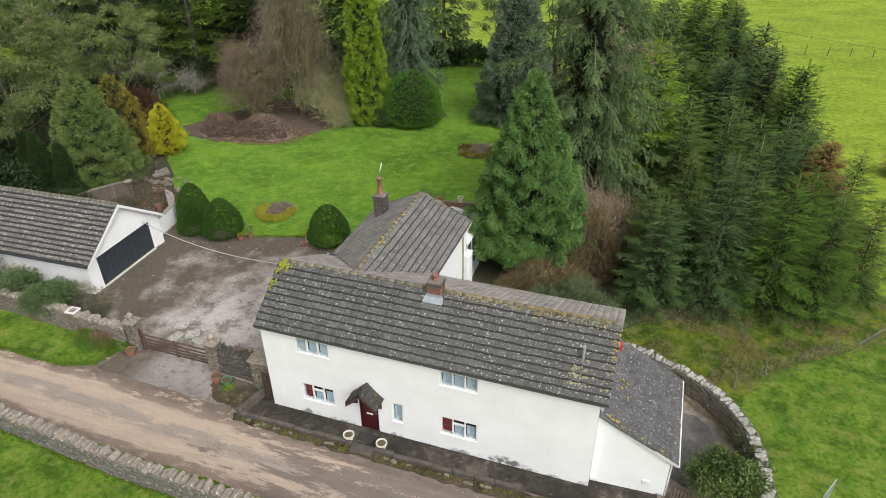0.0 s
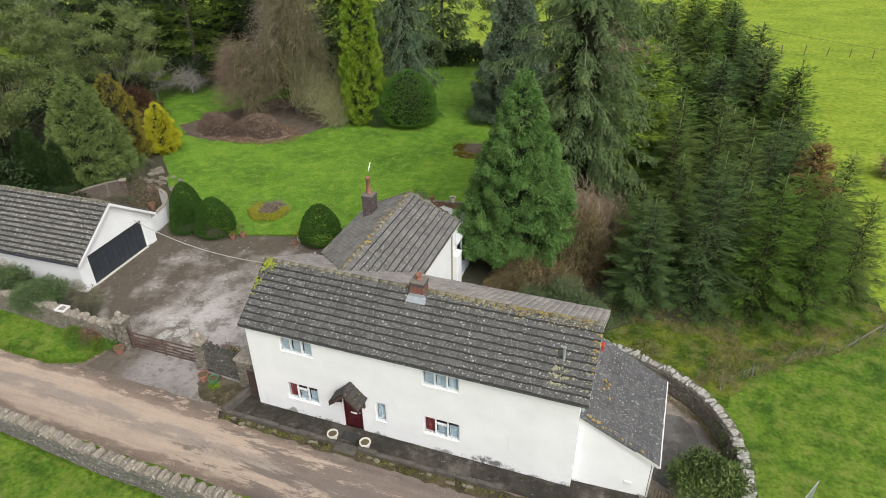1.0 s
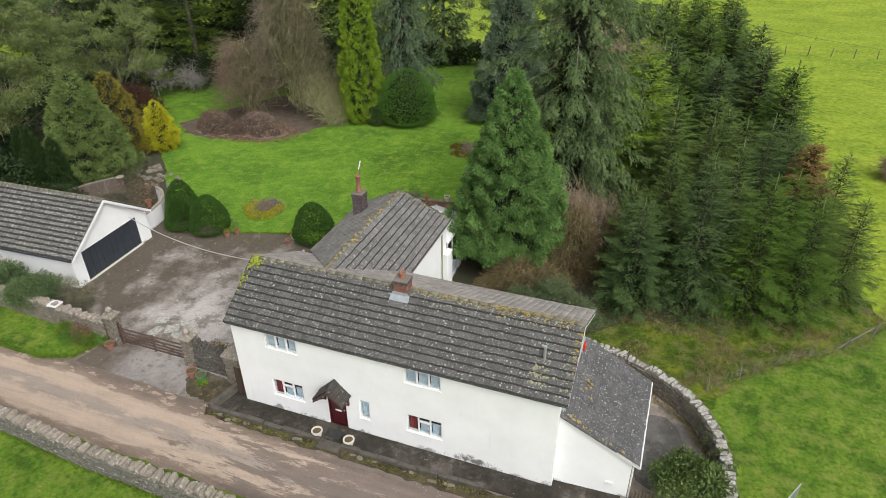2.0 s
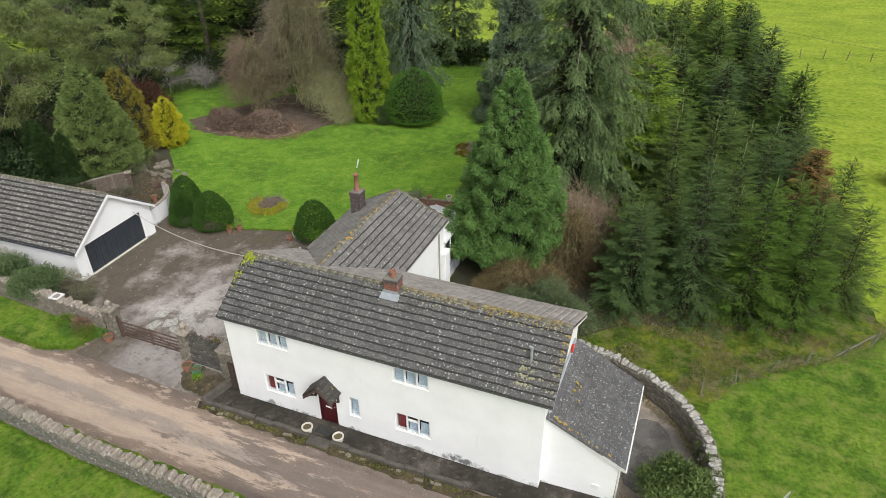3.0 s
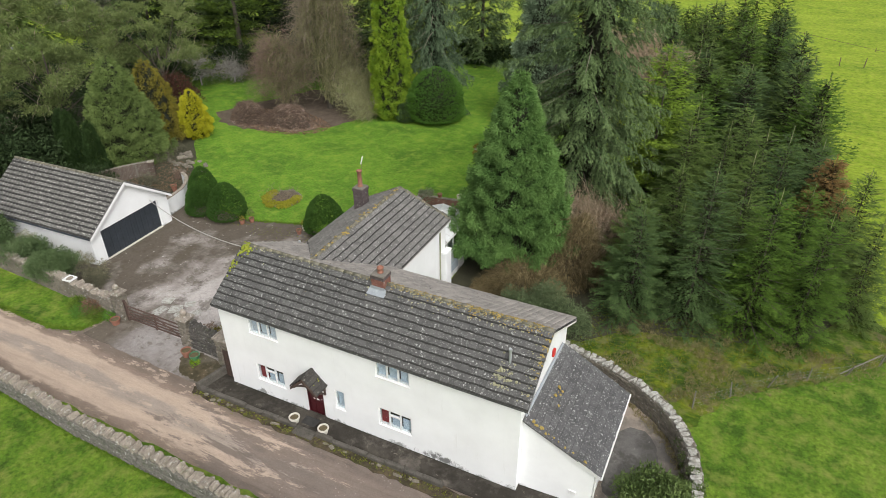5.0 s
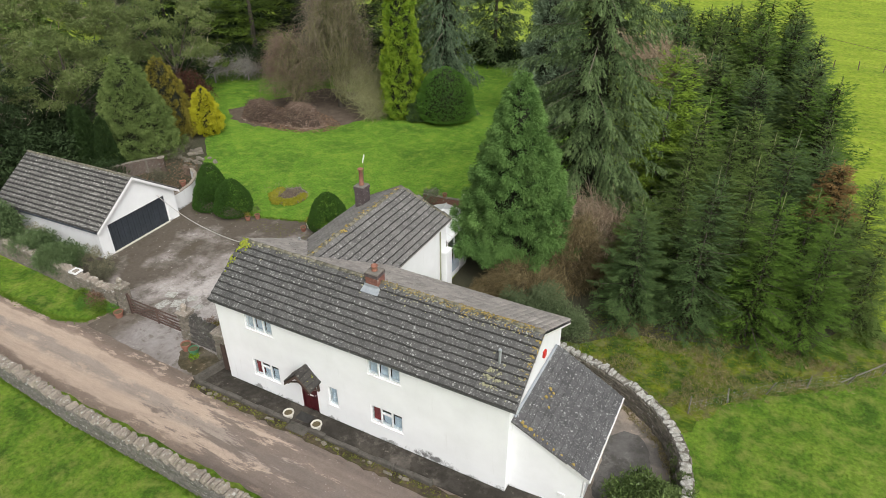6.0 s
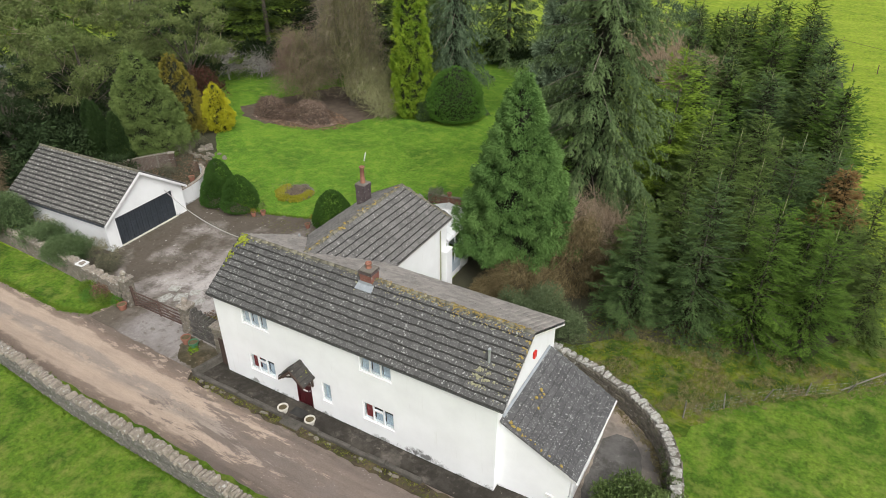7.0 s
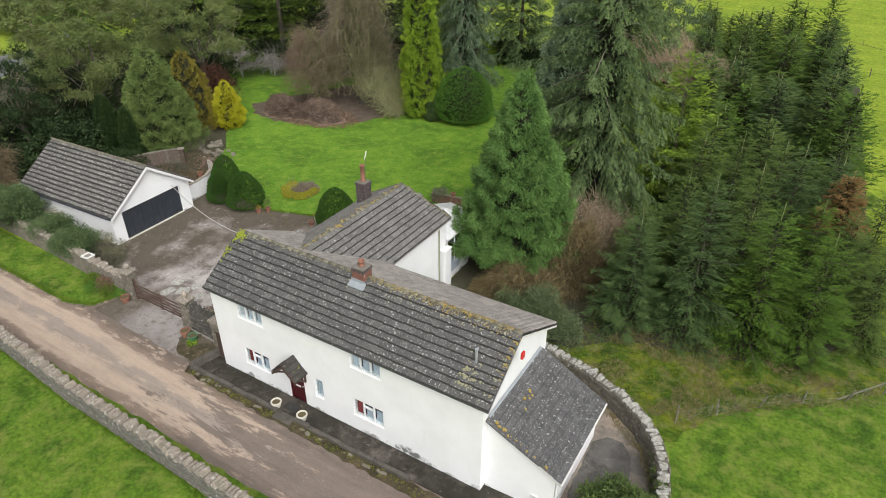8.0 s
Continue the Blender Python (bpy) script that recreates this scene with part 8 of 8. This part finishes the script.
for i, (x, y, r, h, m, lab) in enumerate([(-11.6, 0.55, 0.5, 0.5, F_hedge, "leafy green plant on the verge"), (-10.7, 0.75, 0.45, 0.4, F_cedar, "low green plant at the wall's foot"), (-12.3, 0.9, 0.5, 0.55, F_cedar, "leafy green clump at the wall's foot"), (-11.2, 1.0, 0.5, 0.7, F_leaflitter, "dry brown shrub on the verge"), (-9.9, 0.95, 0.3, 0.35, F_hedge, "small green plant beside the pier")]):
    sprout((x, y, 0.03), r * 1.3, h * 1.1, m, 610 + i, "verge_plant", lab)
mat_ = thing("doormat", "dark doormat on the terrace", "doormat", (5.02, -0.55, 0.05))
part("mat", soft_box(-0.38, -0.24, 0, 0.38, 0.24, 0.02, 0.006), M_nose, mat_)


def flower_bed(at, r, label, seed, green=F_yellow):
    rng = random.Random(seed)
    b = thing("flower_bed", label, "flower bed", at)
    part("soil", turned([(0.001, 0.12), (r * 0.6, 0.14), (r * 0.95, 0.06), (r, -0.02)], 24), M_earth, b, smooth=True)
    n = int(6.28 * r / 0.3)
    for k in range(n):
        a = 6.2832 * k / n
        ob = new("edging_stone", RUBBLE[k % 5])
        ob.parent = b
        ob.matrix_basis = pose(r * math.cos(a), r * math.sin(a), -0.02, rng.uniform(-8, 8), rng.uniform(-8, 8), math.degrees(a) + 90) @ Matrix.Diagonal((0.9, 1.8, rng.uniform(1.0, 1.6), 1))
    ring = [(r * q * math.cos(a), r * q * math.sin(a), 0.1, rng.uniform(0.14, 0.3), 0.5) for a, q in [(rng.uniform(2.6, 6.9), rng.uniform(0.7, 1.1)) for _ in range(56)]]
    part("ground_cover", leafy_crown(ring, seed, green, 2000, 0.08, 0.6), None, b)["kind"] = "stuff"
    roots = np.array([(rng.gauss(0, 0.5) * r, rng.gauss(0.15, 0.45) * r, 0.1, 0, 0, 1) for _ in range(60)])
    part("stem_tangle", twig_cloud(seed, F_dead, roots, 420, 0.6, 0.2, 0.06, 0.012, 4, "stem_tangle", wild=0.35), None, b)["kind"] = "stuff"


F_rimmoss = foliage("mossy_rim", (0.13, 0.14, 0.014), (0.28, 0.28, 0.025), (0.42, 0.4, 0.05))
flower_bed((-10.35, 17.1, 0.0), 1.3, "round flower bed with mossy stone edging and dead stems", 620, F_rimmoss)
flower_bed((0.5, 32.4, 0.0), 1.5, "round bed of dark earth and dry stems in the lawn", 621, F_bronze)

# brick walls of the back garden
def brick_wall(name, label, pts, h, seed, material=M_brick):
    w = thing(name, label, "brick wall", kind="structure")
    L = line_length(pts)
    n = max(2, int(L / 0.3))
    rng = random.Random(seed)
    bm = bmesh.new()
    for i in range(n):
        (a, h0), (b, h1) = along(pts, L * i / n), along(pts, L * (i + 1) / n)
        s = Vector((-math.sin(h0), math.cos(h0), 0)) * 0.1
        s2 = Vector((-math.sin(h1), math.cos(h1), 0)) * 0.1
        a, b = Vector((a.x, a.y, -0.03)), Vector((b.x, b.y, -0.03))
        prism(bm, [a - s, b - s2, b + s2, a + s], (0, 0, h))
    part("core", bm, M_mortar, w)
    placed = []
    for side in (-1, 1):
        for k in range(int(h / 0.078)):
            d = 0.11 * (k % 2)
            while d < L - 0.1:
                q, a = along(pts, d + 0.11)
                s = Vector((-math.sin(a), math.cos(a), 0)) * side * 0.085
                placed.append((0, Matrix.Translation((q.x + s.x, q.y + s.y, k * 0.078)) @ pose(0, 0, 0, 0, 0, math.degrees(a)) @ Matrix.Diagonal((0.7, 0.5, 0.5, 1))))
                d += 0.225
    joined("brick", [RUBBLE[0]], placed, material, w)
    m = int(L / 0.32)
    for i in range(m):
        q, a = along(pts, L * (i + 0.5) / m)
        ob = new("coping_brick", BRICKCOPE[i % 2])
        ob.parent = w
        ob.matrix_basis = Matrix.Translation((q.x, q.y, h - 0.04)) @ pose(0, 0, 0, 0, 0, math.degrees(a)) @ Matrix.Diagonal((1.3, 0.56, 0.6, 1))
    return w


M_oldbrick = stone("old_brown_brick", (0.065, 0.046, 0.036), (0.13, 0.09, 0.07), 0.35)
brick_wall("garden_wall", "curved old brick garden wall behind the garage", [(-25.4, 11.6), (-24.65, 13.05), (-24.15, 14.15), (-23.55, 15.2), (-22.85, 16.0)], 1.2, 71, M_oldbrick)
bp = thing("brick_pier", "square old brick pier ending the garden wall", "pier", (-22.65, 16.0, 0), 40, kind="structure")
part("pier_body", soft_box(-0.2, -0.2, -0.03, 0.2, 0.2, 1.2, 0.02), M_oldbrick, bp)
part("pier_cap", soft_box(-0.25, -0.25, 1.2, 0.25, 0.25, 1.28, 0.02), M_cope, bp)
brick_wall("planter_wall", "low red-brown brick wall beyond the conservatory", [(-0.8, 21.0), (1.2, 21.2), (3.6, 21.6), (6.0, 22.4)], 0.75, 72)
sprout((-0.2, 21.1, 0.0), 0.7, 1.1, F_grey, 630, "wall_shrub", "grey-green shrub beside the brick wall")
pot("stone_urn", "pale stone urn on the brick wall", (2.4, 21.4, 0.75), 0.22, 0.4, M_tub)
pot("terracotta_pot", "terracotta pot on the brick wall", (0.9, 21.2, 0.75), 0.18, 0.3, M_terra)
lw = thing("curved_white_wall", "curved white rendered garden wall beside the garage", "wall", kind="structure")
ARC = [(-16.2, 11.2), (-16.28, 12.2), (-16.52, 13.3), (-17.0, 14.2), (-17.7, 14.95), (-18.6, 15.4)]
inner, outer = [], []
for i in range(25):
    q, a = along(ARC, line_length(ARC) * i / 24)
    side = Vector((-math.sin(a), math.cos(a), 0)) * 0.1
    inner.append(Vector((q.x, q.y, 0)) + side)
    outer.append(Vector((q.x, q.y, 0)) - side)
for nm, za, zb, k, mat in (("wall_body", -0.03, 1.3, 1.0, M_render), ("wall_coping", 1.3, 1.36, 1.25, M_cope)):
    bm = bmesh.new()
    rows = [[bm.verts.new((p + q) / 2 + (p - q) / 2 * o * k + Vector((0, 0, z))) for o, z in ((1, za), (1, zb), (-1, zb), (-1, za))] for p, q in zip(inner, outer)]
    for p, q in zip(rows, rows[1:]):
        for e in range(4):
            bm.faces.new((p[e], p[(e + 1) % 4], q[(e + 1) % 4], q[e]))
    bm.faces.new(rows[0]), bm.faces.new(rows[-1][::-1])
    part(nm, bm, mat, lw)
pot("terracotta_pot", "weathered terracotta pot behind the white wall", (-18.9, 14.6, 0.02), 0.24, 0.5, M_terra)
pot("terracotta_pot", "mossy pot at the brick pier's foot", (-21.9, 15.2, 0.02), 0.26, 0.4, M_wood)
rng = random.Random(95)
for k in range(26):
    x = rng.gauss(-21.9, 1.2)
    y = 18.6 + (x + 21.9) * -0.5 + rng.gauss(0, 0.9)
    ob = new("rockery_stone", RUBBLE[k % 5])
    ob.matrix_basis = pose(x, y, -0.04, rng.uniform(-20, 20), rng.uniform(-20, 20), rng.uniform(0, 180)) @ Matrix.Diagonal((rng.uniform(0.7, 1.8), rng.uniform(1.6, 4.0), rng.uniform(1.2, 3.0), 1))
    tagged(ob, "weathered grey rockery stone in bare soil", "stone", group="rockery stones")
for k, (x, y, s) in enumerate([(-7.9, 2.7, 1.0), (-7.2, 3.2, 0.8), (-6.5, 2.8, 0.9), (-6.8, 3.9, 0.7), (-5.9, 3.4, 0.8), (-8.2, 3.6, 0.7)]):
    ob = new("broken_slab", FLATS[k % 4])
    ob.matrix_basis = pose(x, y, -0.02, 0, 0, 40 * k) @ Matrix.Diagonal((4.4 * s, 1.7 * s, 0.6, 1))
    tagged(ob, "broken pale concrete slab in the courtyard", "slab", group="broken slabs")

# overhead cable from the garage to the house
cab = thing("overhead_cable", "pale overhead cable slung from garage to house", "cable")
A, B = Vector((-15.35, 9.5, 2.35)), Vector((-0.2, 2.6, 6.35))
bm = bmesh.new()
N = 24
P = [A.lerp(B, i / N) - Vector((0, 0, 0.5 * 4 * (i / N) * (1 - i / N))) for i in range(N + 1)]
for a, b in zip(P, P[1:]):
    rod(bm, a, b, 0.022, n=6)
part("cable_run", bm, M_cable, cab)


# ---- grass tufts ----
def tufts(name, label, spots, size, material, seed, wide=0.12):
    """Short tussocks of blades at the spots, one mesh."""
    rng = np.random.default_rng(seed)
    S = np.asarray(spots, float)
    per = 7
    P = np.repeat(S, per, 0) + rng.normal(0, size * 0.25, (len(S) * per, 3)) * np.array([1, 1, 0])
    D = unit(rng.normal(size=P.shape) * np.array([1, 1, 0.3]) + np.array([0, 0, 1.1]))
    L = size * rng.uniform(0.5, 1.4, len(P))
    V, F = blades(P, D, sides(D, rng), L, L * wide * 2, 0.3)
    return tagged(part(name, raw(name, V, F, material)), label, "grass", kind="stuff")


def scatter(n, seed, x0, x1, y0, y1, keep=None, z=0.02):
    rng = random.Random(seed)
    out = []
    while len(out) < n:
        x, y = rng.uniform(x0, x1), rng.uniform(y0, y1)
        if keep is None or keep(x, y):
            out.append((x, y, z))
    return out


def beside(pts, n, off, spread, seed, z=0.02):
    rng = random.Random(seed)
    L = line_length(pts)
    out = []
    for _ in range(n):
        q, a = along(pts, rng.uniform(0, L))
        o = off + rng.gauss(0, spread)
        out.append((q.x - math.sin(a) * o, q.y + math.cos(a) * o, z))
    return out


F_dry = foliage("dry_grass", (0.14, 0.118, 0.055), (0.25, 0.215, 0.105), (0.4, 0.35, 0.19), 0, 0.9, 0.1)
F_mossgrass = foliage("mossy_grass", (0.07, 0.1, 0.012), (0.16, 0.19, 0.02), (0.28, 0.29, 0.04), 0.5, 0.9, 0.1)
F_blade = foliage("green_grass", (0.06, 0.12, 0.012), (0.1, 0.175, 0.017), (0.15, 0.23, 0.026), 0.5, 0.9, 0.1)
bank = lambda x, y: y > 7.6 + max(0, (18.3 - x)) * 0.35 and (x - 20.6) * 0.95 + 7.9 < y + (0 if x > 20.6 else 99) and y < 14.6 + (x - 16) * 0.1
tufts("moss_tufts", "yellow-green mossy tussocks on the rough bank", scatter(2600, 701, 14.5, 28, 8, 15.5, bank), 0.09, F_mossgrass, 701)
tufts("dry_tufts", "beige dead grass tussocks on the rough bank", [(x, y, z) for x, y, z in scatter(5000, 702, 16, 28, 8.2, 15, bank) if noise.noise((x * 0.5, y * 0.5, 3)) > 0.05], 0.2, F_dry, 702, 0.03)
tufts("paddock_tufts", "clumps of green grass in the paddock", scatter(2400, 703, 21.5, 34, -3, 20, lambda x, y: y < (x - 20.6) * 0.95 + 7.7 and x > 21.8), 0.07, F_blade, 703, 0.1)
tufts("meadow_tufts", "clumps of green grass below the lane wall", scatter(2000, 704, -12, 9, -12, -6.2), 0.07, F_blade, 704, 0.1)
tufts("wall_grass", "grass along the foot of the lane wall", beside([(9.5, -5.5), (2.5, -5.3), (-4, -5.2), (-11, -4.8), (-20, -4.5)], 1500, 0.05, 0.14, 705), 0.12, F_blade, 705)
tufts("wall_grass", "longer grass on the paddock side of the lane wall", beside([(9.5, -6.25), (2.5, -6.05), (-4, -5.95), (-11, -5.5), (-20, -5.1)], 1600, -0.08, 0.12, 706), 0.12, F_blade, 706)
tufts("verge_grass", "ragged grass edge of the verge", beside([(-22, -1.12), (-12.0, -1.12), (-10.4, -0.5), (-10.0, 0.9)], 900, 0.08, 0.1, 707), 0.1, F_blade, 707)
tufts("kerb_weeds", "small weeds and moss below the terrace kerb", beside([(-1.2, -1.4), (13, -1.4)], 420, 0.0, 0.12, 708, 0.04), 0.07, F_mossgrass, 708)
tufts("lawn_edge", "grass edge of the lawn by the courtyard", beside([(-16.6, 14.2), (-10.4, 13.25), (-6.5, 14.45), (-2.6, 13.4)], 700, 0.08, 0.08, 709), 0.09, F_blade, 709)
tufts("wall_weeds", "dry weeds along the inside of the curved wall", beside([(14, 8.2), (18.0, 7.0), (20.0, 5.4), (20.9, 3.8)], 420, 0.0, 0.12, 710), 0.12, F_dry, 710)
tufts("fence_grass", "long dry grass under the wire fence", beside([(20.7, 8.0), (22.4, 9.7), (24.7, 11.9), (26.7, 13.1), (28.7, 15.0), (32.5, 23)], 700, 0.0, 0.3, 711), 0.2, F_dry, 711, 0.03)
rng = random.Random(720)
ivy = []
for k in range(26):
    q, a = along([(20.6, 5.1), (21.05, 4.2), (21.45, 2.7), (21.55, 1.2)], rng.uniform(0, 4))
    ivy.append((q.x + rng.uniform(-0.25, 0.25), q.y, rng.uniform(0.2, 1.15), rng.uniform(0.16, 0.34), 0.8))
plant("ivy", "dark ivy hanging on the curved wall", "ivy", (0, 0, 0), None, leafy_crown(ivy, 720, F_laurel, 900, 0.08, 0.6), (M_bark, F_laurel))
tufts("soil_litter", "dead leaves and dry stalks on the rockery soil", scatter(1500, 712, -26, -16.6, 11.6, 19, lambda x, y: y < 17.5 - (x + 20) * 0.7), 0.1, F_leaflitter, 712)
tufts("yard_moss", "low yellow-green moss creeping over the courtyard edge", scatter(420, 714, -15.6, -3.4, 10.2, 13.4, lambda x, y: y > 12.6 - 1.6 * abs(noise.noise((x * 0.5, y * 0.5, 7))) * 2 and y < 13.1 + (x + 10.4) * (0.0 if x < -10.4 else 0.2)), 0.05, F_mossgrass, 714)
